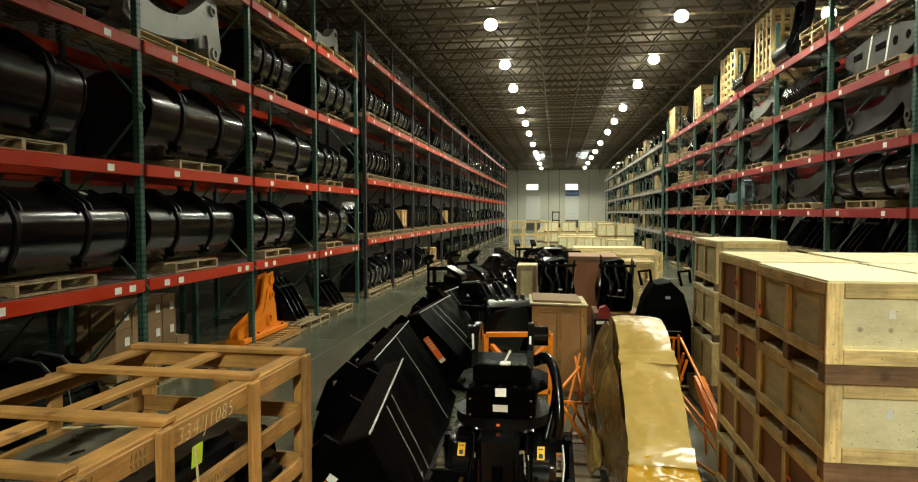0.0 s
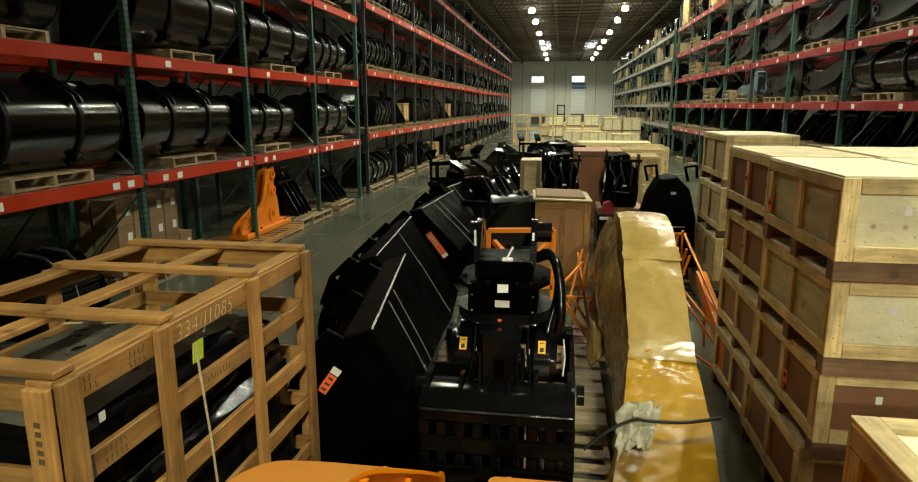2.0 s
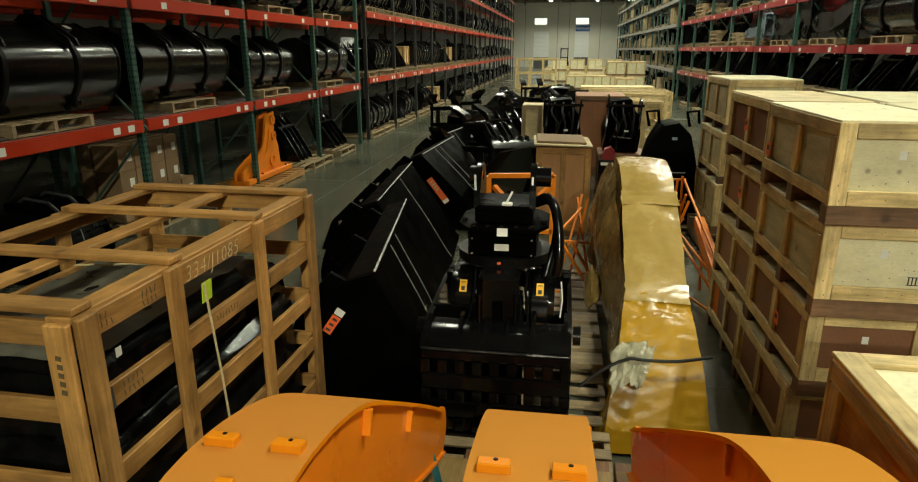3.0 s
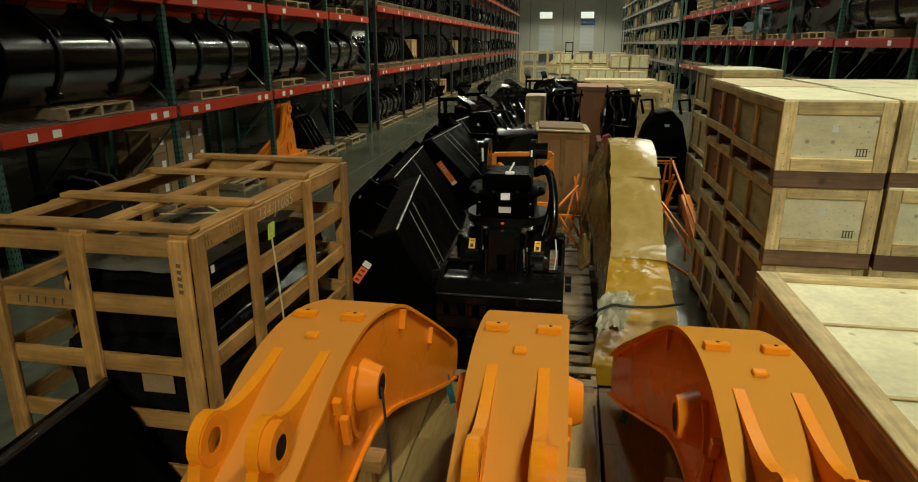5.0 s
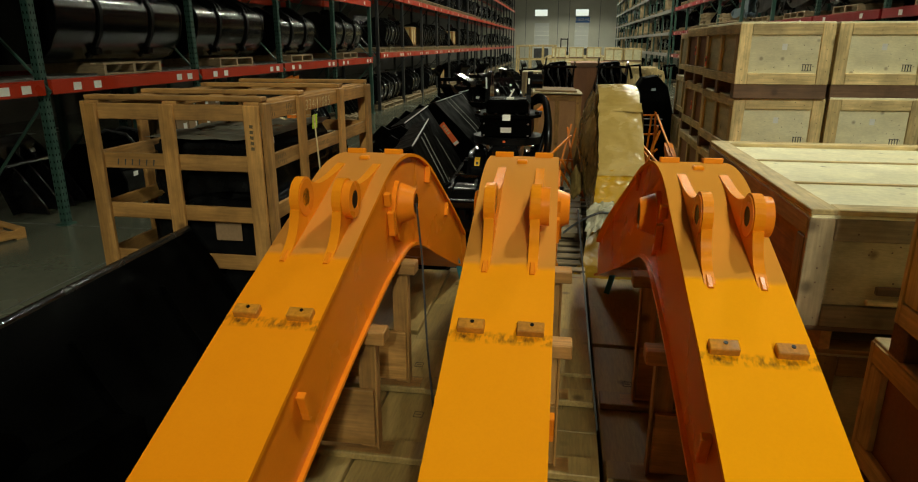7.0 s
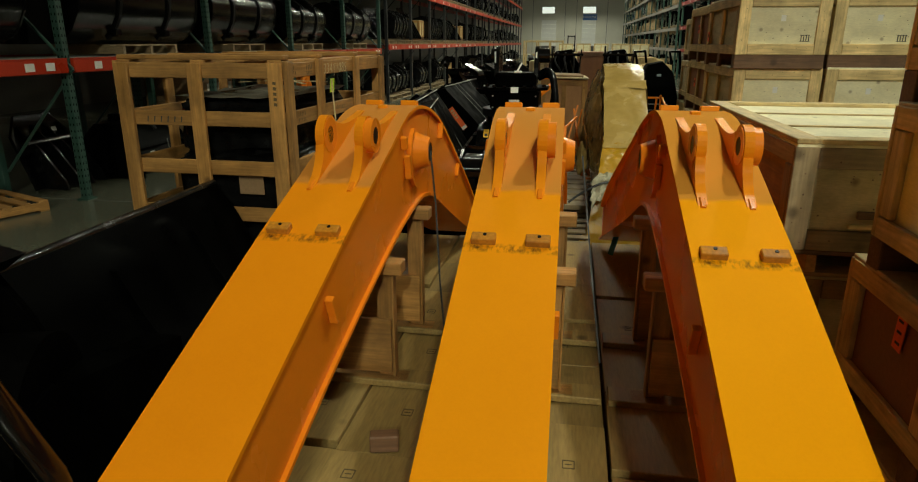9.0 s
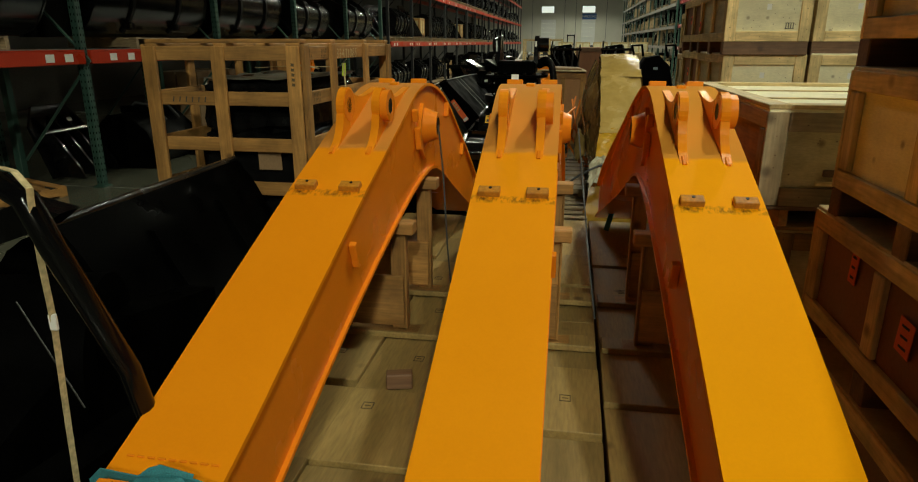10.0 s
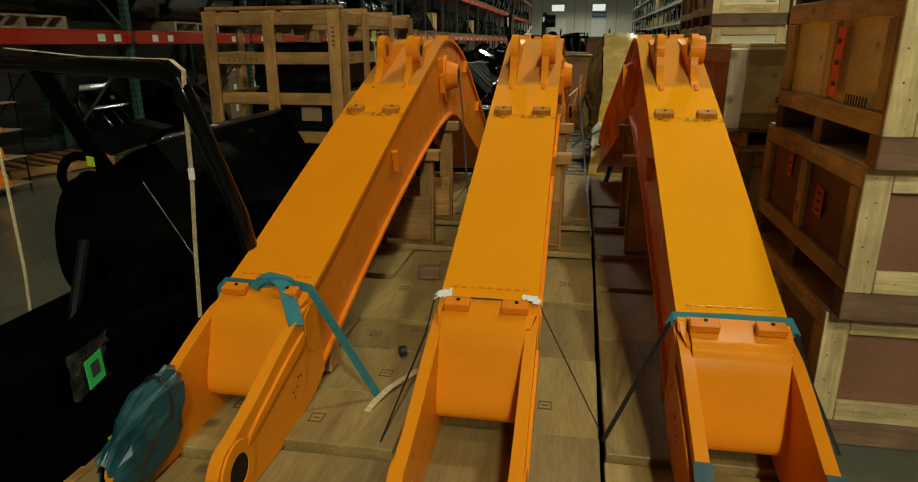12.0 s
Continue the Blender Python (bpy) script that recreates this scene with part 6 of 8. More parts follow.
for x in (0.045, 1.105):
    piece("lid_edge", bigc, M["pale_y"], (x, 0.83, 0.442), (0.09, 1.66, 0.02), 0.003)
for y in (0.045, 1.615):
    piece("lid_edge", bigc, M["pale_x"], (0.575, y, 0.442), (0.97, 0.09, 0.02), 0.003)
piece("handle", bigc, M["dark_x"], (0.33, -0.012, 0.17), (0.17, 0.02, 0.03), 0.004)
piece("cleat", bigc, M["pale_x"], (0.40, -0.012, 0.125), (0.36, 0.02, 0.018), 0.003)
crate("low wooden crate under a wider crate", 1.05, 1.55, 0.80, 0.10, face="ply_side", side="brown", top="ply_side", tone="tan", m=pose(1.30, 1.36, 0.0), group="wide crates", stickers=False)
pallet("worn pallet lying on a crate", 1.05, 1.5, pose(1.83, 2.1, 0.914), "tan", h=0.11)

# front stack on the right
NP = 0.537
NCB = crate("crate with brown hardboard panels in the front stack", 1.12, 1.19, 0.43, 0.105, face="brown", side="brown", tone="pale", m=pose(1.38, -0.045, NP), group="front crates", stickers=False)
# pale side panels stand in for light reaching them from the left
NCP = crate("pine crate with plywood panels in the front stack", 1.12, 1.15, 0.43, 0.105, face="ply", side="ply", tone="pale", m=pose(1.385, -0.10, 2 * NP), group="front crates", stickers=False)
copy_thing(NCB, pose(1.365, 0.03, 0.0))
copy_thing(NCP, pose(1.42, -0.03, 3 * NP))
for k in range(4):
    copy_thing((NCB, NCB, NCP, NCP)[k], pose(2.56, -0.1, k * NP))
for k, (ty, tz, w, h) in enumerate(((0.365, 1.39, 0.075, 0.25), (0.76, 0.95, 0.055, 0.12), (0.36, 0.868, 0.085, 0.11))):
    x0 = 1.384 if tz > 1.2 else 1.396
    st = thing("warning_sticker", "orange sticker on the side of a crate", "sticker", pose(x0, ty, tz), "orange stickers")
    piece("sheet", st, M["tag_orange"], (-0.003, 0, 0), (0.003, w, h), 0.0, (4, 0, 0))
    for q in range(3):
        piece("print", st, M["ink"], (-0.0055, 0, (q - 1) * h * 0.3), (0.001, w * 0.5, h * 0.07), 0.0)
gs = thing("green_sticker", "bright green sticker on a crate", "sticker", pose(1.419, 0.62, 1.88))
piece("sheet", gs, M["tag_green"], (-0.003, 0, 0), (0.003, 0.09, 0.09), 0.0)
stc = thing("stencil_mark", "black stencilled code on the crate side", "marking", pose(1.384, 0.14, 1.27))
for k in range(8):
    piece("bar", stc, M["ink"], (-0.0025, 0.09 - 0.024 * k, 0), (0.001, 0.013, 0.035), 0.0)

# ---------------------------------------------------------------- slatted cage with a wrapped black machine
def cage():
    c = thing("slatted_cage", "open pine slat crate round a black wrapped machine", "crate", pose(-1.268, 2.345, 0, 0, 0, -1.2))
    W, L, H = 1.07, 1.87, 1.69
    b = 0.088
    t = 0.026
    for x in (-W, 0):
        for y in (0.0, 0.51, 1.205, L):
            s = 1 if x == 0 else -1
            piece("post", c, M["tan_z"], (x + s * t / 2, y + (b / 2 if y == 0 else -b / 2 if y == L else 0), H / 2), (t, b, H + (0.01 if 0 < y < L else 0)), 0.004)
    for y in (0.0, L):
        s = -1 if y == 0 else 1
        for x in (-W + b / 2, -W * 0.515, -b / 2):
            piece("post", c, M["tan_z"], (x, y + s * t / 2, H / 2), (b, t, H - 0.02), 0.004)
    for z in (1.637, 1.357, 1.062, 0.775, 0.485, 0.19):
        for x in (-W + t / 2, -t / 2):
            piece("rail", c, M["tan_y"], (x, L / 2, z), (t, L - 0.02, b), 0.004)
        for y in (t / 2, L - t / 2):
            piece("rail", c, M["tan_x"], (-W / 2, y, z), (W - 2 * t - 0.004, t, b), 0.004)
    for x in (-W + 0.05, -W / 2, -0.05):
        piece("top_board", c, M["tan_y"], (x, L / 2, H - 0.006), (b, L, t), 0.004)
    for y in (0.055, 0.56, 1.25, L - 0.055):
        piece("top_board", c, M["tan_x"], (-W / 2, y, H + 0.021), (W, b, t), 0.004)
    for y in (0.1, L / 2, L - 0.1):
        piece("skid", c, M["tan_x"], (-W / 2, y, 0.05), (W - 0.06, 0.1, 0.1), 0.004)
    fc = bpy.data.curves.new("chalk_writing", "FONT")
    fc.body, fc.size, fc.shear, fc.extrude, fc.offset, fc.space_character = "334/J1085", 0.095, 0.2, 0.0005, -0.0022, 1.12
    fo = bpy.data.objects.new("chalk_curve", fc)
    fm = bpy.data.meshes.new_from_object(fo)
    bpy.data.objects.remove(fo)
    fm.materials.append(M["cream"])
    ck = new("chalk_writing", fm)
    ck.parent, ck.location, ck.rotation_euler = c, (0.0012, 0.60, 1.597), (radians(90), 0, radians(90))
    rk = random.Random(8)
    for y0, z, n, h in ((0.10, 1.655, 3, 0.022), (0.10, 1.622, 4, 0.022), (0.34, 1.65, 4, 0.03), (0.34, 1.615, 4, 0.022), (0.18, 1.375, 5, 0.024), (0.18, 1.34, 5, 0.024), (0.80, 1.36, 8, 0.03), (1.24, 1.36, 4, 0.03)):
        for k in range(n):
            piece("ink_mark", c, M["faint_ink"], (0.0005, y0 + 0.024 * k, z + rk.uniform(-0.003, 0.003)), (0.001, 0.005, h), 0.0, (rk.uniform(-25, 25), 0, 0))
    piece("ink_mark", c, M["ink"], (0.0005, 0.115, 1.355), (0.001, 0.022, 0.085), 0.0, (4, 0, 0))
    for k in range(5):
        piece("stamp", c, M["faint_ink"], (-0.045, -0.0265, 1.45 + 0.03 * k), (0.02, 0.002, 0.018), 0.0, (0, 8, 0))
    for k in range(6):
        piece("ink_mark", c, M["ink"], (-W + 0.17 + 0.045 * k, -0.0005, 1.35), (0.007, 0.001, 0.035), 0.0, (0, 12, 0))
    piece("tag", c, M["tag_lime"], (0.004, 0.735, 1.515), (0.002, 0.075, 0.09), 0.0, (0, 4, 0))
    piece("label", c, M["white"], (-0.06, 0.25, 1.46), (0.002, 0.03, 0.036), 0.0)
    return c


cage()
wm = thing("wrapped_machine", "black machine in shrink film inside the slat crate", "machine", pose(-1.81, 3.3, 0.1))
rgm = random.Random(4)
for name, (x0, x1, y0, y1, z0, z1) in (("body", (-0.27, 0.47, -0.86, 0.86, 0.02, 1.02)), ("hood", (-0.24, 0.45, -0.82, 0.35, 1.0, 1.36)), ("drum", (-0.22, 0.44, 0.3, 0.84, 0.98, 1.2))):
    bm = bmesh.new()
    bmesh.ops.create_grid(bm, x_segments=1, y_segments=1, size=0.001)
    bm.clear()
    box(bm, x0, x1, y0, y1, z0, z1, 0.06)
    bmesh.ops.subdivide_edges(bm, edges=bm.edges, cuts=3, use_grid_fill=True)
    for v in bm.verts:
        v.co += Vector((rgm.uniform(-1, 1), rgm.uniform(-1, 1), rgm.uniform(-1, 1))) * 0.018
    part(name, bm, M["black_film"], wm, smooth=True)
bm = bmesh.new()
bmesh.ops.create_grid(bm, x_segments=16, y_segments=24, size=0.5)
for v in bm.verts:
    q = noise.noise(Vector((v.co.x * 4, v.co.y * 7, 1.0)))
    v.co = Vector((0.1 + v.co.x * 0.72, -0.24 + v.co.y * 1.16, 1.375 + 0.02 * q))
part("dust_sheet", bm, M["dusty_film"], wm, "dusty grey plastic sheet on top", True)
piece("note", wm, M["card"], (0.26, -0.90, 0.86), (0.16, 0.004, 0.13), 0.0)
strap("cream_band", "cream plastic band across the wrapped machine", [(-2.05, 3.3, 1.515), (-1.75, 3.32, 1.53), (-1.4, 3.4, 1.52)], 0.02, M["cream"])
strap("cream_band", "cream plastic band across the wrapped machine", [(-1.9, 3.55, 1.515), (-1.7, 3.35, 1.535), (-1.45, 3.1, 1.52)], 0.02, M["cream"])
strap("cream_band", "cream plastic band on the cage", [(-1.24, 3.05, 1.56), (-1.235, 3.10, 1.1), (-1.24, 3.16, 0.5)], 0.009, M["cream"])

# ---------------------------------------------------------------- big black bucket and mower head beside the booms
def side_bucket():
    """Open bucket on its back: a straight front rim along y, a deep rolled shell."""
    b = thing("loader_bucket", "large gloss-black loader bucket lying open beside the booms", "bucket", pose(-1.62, 0.70, 0.0, 0, 0, 1.5))
    L = 1.62
    line = smooth_line([(-0.10, 0.965), (0.02, 0.80), (0.16, 0.52), (0.36, 0.30), (0.62, 0.22), (0.70, 0.23)], 4)
    bm = bmesh.new()
    strip(bm, line, 0.0, L, 0.02, "y")
    part("shell", bm, M["black_matte"], b, "", True)
    bm = bmesh.new()
    strip(bm, smooth_line([(-0.10, 0.965), (-0.32, 0.86), (-0.52, 0.58), (-0.55, 0.25), (-0.40, 0.04), (0.1, 0.0), (0.62, 0.20)], 4), 0.0, L, 0.02, "y")
    part("back_shell", bm, M["black_matte"], b, "", True)
    for y in (0.0, L):
        bm = bmesh.new()
        prism(bm, line + [(0.62, 0.20), (0.1, 0.0), (-0.40, 0.04), (-0.55, 0.25), (-0.52, 0.58), (-0.32, 0.86)], y - 0.014, y + 0.014, "y")
        part("side_plate", bm, M["black_matte"], b)
    bm = bmesh.new()
    tube(bm, [(-0.10, -0.01, 0.975), (-0.10, L + 0.01, 0.975)], 0.022, 10)
    part("rim", bm, M["rim_black"], b, "", True)
    for y in (0.45, 1.1):
        bm = bmesh.new()
        prism(bm, smooth_line([(0.02, 0.83), (0.16, 0.55), (0.36, 0.33), (0.62, 0.25)], 4) + smooth_line([(0.62, 0.28), (0.38, 0.36), (0.20, 0.57), (0.06, 0.83)], 4), y - 0.008, y + 0.008, "y")
        part("weld_rib", bm, M["black_matte"], b)
    bm = bmesh.new()
    prism(bm, [(-0.25, 0.92), (-0.05, 0.99), (0.05, 1.06), (-0.12, 1.1), (-0.34, 1.02)], -0.12, 0.0, "y")
    part("corner_plate", bm, M["black"], b)
    return b


side_bucket()


def mower_head():
    """Black rotary head: drum, guard hoop, deck beam, stay."""
    h = thing("rotary_cutter_head", "black rotary cutter head with a tubular guard hoop", "attachment", pose(0, 0, 0))
    bm = bmesh.new()
    cylinder(bm, (-1.72, 0.18, 0.62), (-1.25, 0.36, 0.60), 0.30, 36)
    part("drum", bm, M["black_matte"], h, "", True)
    bm = bmesh.new()
    cylinder(bm, (-1.75, 0.17, 0.62), (-1.72, 0.18, 0.62), 0.27, 36, 0.10)
    part("drum_ring", bm, M["black_matte"], h, "", True)
    bm = bmesh.new()
    tube(bm, [(-2.5, 0.35, 1.375), (-1.9, 0.05, 1.385), (-1.3, -0.16, 1.385), (-0.96, -0.25, 1.375), (-0.88, -0.27, 1.345), (-0.84, -0.26, 1.22), (-0.77, -0.16, 0.85), (-0.73, -0.1, 0.42)], 0.032, 12)
    part("guard_hoop", bm, M["black"], h, "black tubular guard hoop", True)
    bm = bmesh.new()
    tube(bm, [(-1.62, -0.05, 1.375), (-1.55, 0.1, 1.0), (-1.45, 0.25, 0.62)], 0.035, 10)
    part("guard_post", bm, M["black_matte"], h, "", True)
    bm = bmesh.new()
    tube(bm, [(-1.62, 0.12, 1.0), (-1.66, 0.11, 1.005), (-1.70, 0.10, 0.99), (-1.73, 0.1, 0.955), (-1.745, 0.1, 0.91), (-1.74, 0.11, 0.86), (-1.72, 0.12, 0.78)], 0.02, 10)
    part("hand_hold", bm, M["black_matte"], h, "", True)
    bm = bmesh.new()
    prism(bm, [(-1.62, 0.66), (-1.62, 0.30), (-1.0, 0.22), (-0.35, 0.25), (0.25, 0.30), (0.25, 0.46), (-0.35, 0.52), (-1.0, 0.60)], -1.12, -0.98, "x")
    part("deck_beam", bm, M["black_matte"], h)
    bm = bmesh.new()
    box(bm, -1.9, -1.0, -0.9, 0.3, 0.24, 0.34, 0.02)
    part("deck", bm, M["black_matte"], h)
    bm = bmesh.new()
    tube(bm, [(-1.44, -0.18, 0.72), (-1.38, -0.42, 0.36)], 0.022, 8)
    part("stay", bm, M["black_dull"], h, "", True)
    bm = bmesh.new()
    tube(bm, [(-1.35, 0.1, 0.9), (-1.08, 0.0, 0.6)], 0.003, 6)
    part("cable", bm, M["arm_grey"], h)
    bm = bmesh.new()
    prism(bm, [(-0.9, 0.30), (0.5, 0.32), (1.0, 0.5), (1.0, 0.62), (0.3, 0.75), (-0.1, 0.62)], -1.35, -1.2, "x")
    part("housing", bm, M["black_matte"], h)
    piece("label", h, M["tag_lime"], (-1.52, 0.02, 1.0), (0.06, 0.003, 0.04), 0.0, (0, 0, -25))
    return h


mower_head()
pallet("wooden pallet under the rotary cutter head", 1.1, 1.6, pose(-1.5, -0.35, 0.0), "tan", h=0.235)
pk = thing("document_pouch", "clear document pouch with a bright green sticker", "document pouch", pose(-0.975, -0.77, 0.525, 0, 0, 8))
bm = bmesh.new()
bmesh.ops.create_grid(bm, x_segments=9, y_segments=8, size=0.5)
for v in bm.verts:
    q = noise.noise(v.co * 5.0)
    v.co = Vector((0.006 + 0.006 * q, v.co.x * 0.2 + 0.008 * q, v.co.y * 0.15 + 0.006 * noise.noise(v.co * 9.0)))
part("pouch", bm, M["dim_film"], pk, "crumpled dim plastic pouch", True)
piece("sticker", pk, M["tag_green"], (0.016, 0.0, -0.012), (0.002, 0.085, 0.095), 0.0, (4, 0, 0))
piece("print", pk, M["ink"], (0.018, 0.0, -0.008), (0.001, 0.04, 0.045), 0.0, (4, 0, 0))
strap("cream_band", "cream plastic band hanging from the guard hoop", [(-1.75, -0.05, 1.45), (-1.35, -0.12, 1.42), (-0.95, -0.245, 1.415), (-0.905, -0.262, 1.412), (-0.845, -0.29, 1.378), (-0.85, -0.288, 1.35), (-0.868, -0.275, 1.2), (-0.89, -0.25, 1.02), (-0.925, -0.23, 0.75), (-0.95, -0.22, 0.45)], 0.016, M["cream"], 0.003)
bk = thing("band_buckle", "pale buckle on the plastic band", "buckle", pose(-0.889, -0.252, 1.02))
piece("buckle", bk, M["white"], (0, 0, 0), (0.022, 0.012, 0.045), 0.003)
strap("cream_band", "cream plastic band hanging beside the cutter head", [(-2.02, 0.08, 1.28), (-1.98, 0.05, 0.9), (-1.93, 0.0, 0.5), (-1.95, 0.0, 0.25)], 0.016, M["cream"], 0.003)

# ---------------------------------------------------------------- black grapple
def smooth3(pts, k=4):
    """A Catmull-Rom curve through points in space."""
    out = []
    n = len(pts)
    for i in range(n - 1):
        p0, p1, p2, p3 = pts[max(0, i - 1)], pts[i], pts[i + 1], pts[min(n - 1, i + 2)]
        for j in range(k):
            t = j / k
            out.append(tuple(0.5 * (2 * p1[c] + (p2[c] - p0[c]) * t + (2 * p0[c] - 5 * p1[c] + 4 * p2[c] - p3[c]) * t * t + (3 * p1[c] - p0[c] - 3 * p2[c] + p3[c]) * t ** 3) for c in (0, 1, 2)))
    out.append(tuple(pts[-1]))
    return out


def grapple():
    g = thing("sorting_grapple", "black hydraulic sorting grapple standing on its jaws", "grapple", pose(-0.135, 4.42, 0.0) @ Matrix.Diagonal((1.12, 1.08, 1.0, 1.0)))
    # front jaw: a sloping beam over rows of slots
    bm = bmesh.new()
    prism(bm, [(0.06, 0.85), (-0.04, 0.84), (-0.12, 0.80), (-0.168, 0.752), (-0.165, 0.732), (-0.125, 0.732), (-0.03, 0.79), (0.06, 0.80)], -0.41, 0.41, "x")
    bmesh.ops.bevel(bm, geom=bm.edges[:], offset=0.007, segments=2, affect="EDGES", clamp_overlap=True)
    part("jaw_beam", bm, M["black"], g, "", True)
    for x in (-0.38, -0.2, -0.06, 0.06, 0.2, 0.38):
        bm = bmesh.new()
        prism(bm, [(-0.172, 0.74), (-0.10, 0.83), (0.02, 0.885), (0.14, 0.89), (0.14, 0.78), (-0.1, 0.72)], x - 0.011, x + 0.011, "x")
        part("jaw_rib", bm, M["black"], g)
    bm = bmesh.new()
    tube(bm, [(-0.40, -0.168, 0.742), (0.40, -0.168, 0.742)], 0.009, 8)
    part("wear_bar", bm, M["rim_black"], g, smooth=True)
    for z0, z1 in ((0.665, 0.735), (0.465, 0.572), (0.27, 0.387), (0.03, 0.17)):
        bm = bmesh.new()
        box(bm, -0.41, 0.41, -0.165, -0.125, z0, z1, 0.012)
        part("jaw_plate", bm, M["black"], g)
    for z0, z1 in ((0.57, 0.667), (0.385, 0.467), (0.168, 0.272)):
        for k in range(9):
            piece("slot_bar", g, M["black"], (-0.385 + 0.0963 * k, -0.145, (z0 + z1) / 2), (0.058, 0.036, z1 - z0), 0.008)
    bm = bmesh.new()
    box(bm, -0.39, 0.14, 0.14, 0.17, 0.18, 0.90, 0.006)
    part("inner_plate", bm, M["black"], g)
    for y, s in ((0.75, 1),):
        for k in range(8):
            x = -0.38 + 0.109 * k
            bm = bmesh.new()
            prism(bm, smooth_line([(y, 0.92), (y + s * 0.1, 0.72), (y + s * 0.12, 0.45), (y + s * 0.02, 0.2), (y - s * 0.06, 0.16)], 3) + smooth_line([(y - s * 0.10, 0.2), (y + s * 0.03, 0.45), (y + s * 0.02, 0.72), (y - s * 0.07, 0.92)], 3), x - 0.02, x + 0.02, "x")
            part("jaw_tine", bm, M["black"], g)
        for z, hh in ((0.86, 0.13), (0.55, 0.08), (0.22, 0.1)):
            piece("jaw_bar", g, M["black"], (0, y + s * (0.05 if z > 0.3 else 0.0), z), (0.82, 0.09, hh), 0.012)
    for s in (-1, 1):
        bm = bmesh.new()
        prism(bm, [(-0.13, 0.02), (0.86, 0.02), (0.9, 0.5), (0.72, 0.9), (-0.02, 0.86), (-0.15, 0.6)], s * 0.40 - 0.012, s * 0.40 + 0.012, "x")
        part("jaw_cheek", bm, M["black"], g)
        bm = bmesh.new()
        prism(bm, [(0.17, 0.78), (0.20, 0.93), (0.29, 1.05), (0.44, 1.095), (0.72, 1.085), (0.8, 0.75)], s * 0.225 - 0.085, s * 0.225 + 0.085, "x")
        bmesh.ops.bevel(bm, geom=bm.edges[:], offset=0.04, segments=4, affect="EDGES", clamp_overlap=True)
        sh = part("shoulder", bm, M["black"], g, "", True)
        st = piece("warning_sticker", sh, M["tag_yellow"], (s * 0.225, 0.237, 0.998), (0.042, 0.003, 0.082), 0.0, (-38, 0, 0), "yellow warning sticker")
        piece("print", st, M["ink"], (0, -0.0025, -0.018), (0.022, 0.001, 0.028), 0.0)
        piece("print", st, M["ink"], (0, -0.0025, 0.024), (0.026, 0.001, 0.006), 0.0)
        bm = bmesh.new()
        tube(bm, [(s * 0.12, 0.1, 0.80), (s * 0.11, 0.2, 1.0)], 0.02, 8)
        part("ram", bm, M["black"], g, "", True)
    bm = bmesh.new()
    box(bm, -0.115, 0.115, 0.02, 0.7, 0.6, 1.16, 0.03)
    core = part("core", bm, M["black"], g)
    piece("slot", core, M["black_matte"], (0, 0.019, 0.93), (0.06, 0.006, 0.13), 0.02)
    for s in (-1, 1):
        piece("slot_edge", core, M["black"], (s * 0.1, 0.015, 0.87), (0.022, 0.03, 0.34), 0.009)
        bm = bmesh.new()
        tube(bm, [(s * 0.15, 0.22, 1.12), (s * 0.145, 0.16, 1.02), (s * 0.16, 0.12, 0.92), (s * 0.17, 0.06, 0.84)], 0.008, 6)
        part("pipe", bm, M["black"], g, "", True)
        piece("tab", g, M["white"], (s * 0.15, 0.2, 0.98), (0.018, 0.003, 0.03), 0.0)
    bm = bmesh.new()
    cylinder(bm, (0, 0.45, 1.15), (0, 0.45, 1.215), 0.28, 36)
    part("turntable", bm, M["black_dull"], g, "", True)
    bm = bmesh.new()
    box(bm, -0.195, 0.195, 0.2, 0.68, 1.215, 1.385, 0.02)
    part("rotator_box", bm, M["black_matte"], g)
    bm = bmesh.new()
    prism(bm, [(-0.26, 0.32), (-0.19, 0.18), (0.19, 0.18), (0.26, 0.32), (0.26, 0.6), (0.19, 0.72), (-0.19, 0.72), (-0.26, 0.6)], 1.386, 1.41, "z")
    part("flange", bm, M["black_matte"], g)
    for k in range(5):
        piece("bolt", g, M["black"], (-0.16 + 0.08 * k, 0.205, 1.422), (0.034, 0.034, 0.024), 0.008)
    piece("bolt", g, M["black"], (-0.23, 0.33, 1.422), (0.034, 0.034, 0.024), 0.008)
    piece("bolt", g, M["black"], (0.23, 0.33, 1.422), (0.034, 0.034, 0.024), 0.008)
    bm = bmesh.new()
    box(bm, -0.165, 0.165, 0.27, 0.65, 1.41, 1.535, 0.02)
    part("swivel_box", bm, M["black_matte"], g)
    piece("label", g, M["white"], (0.0, 0.198, 1.285), (0.082, 0.003, 0.044), 0.0)
    piece("paper_tag", g, M["white"], (0.005, 0.166, 1.395), (0.06, 0.004, 0.05), 0.0, (-18, 0, 4))
    for s in (-1, 1):
        bm = bmesh.new()
        prism(bm, smooth_line([(0.33, 1.5), (0.36, 1.62), (0.44, 1.73), (0.52, 1.765), (0.61, 1.74), (0.66, 1.64), (0.68, 1.5)], 3), s * 0.16 - 0.018, s * 0.16 + 0.018, "x", (0.52, 1.68, 0.04))
        hp = part("hanger_plate", bm, M["black"], g)
        bm = bmesh.new()
        cylinder(bm, (s * 0.175, 0.52, 1.68), (s * (0.22 if s < 0 else 0.26), 0.52, 1.68), 0.065, 18, 0.035)
        part("pin_boss", bm, M["black"], hp, "", True)
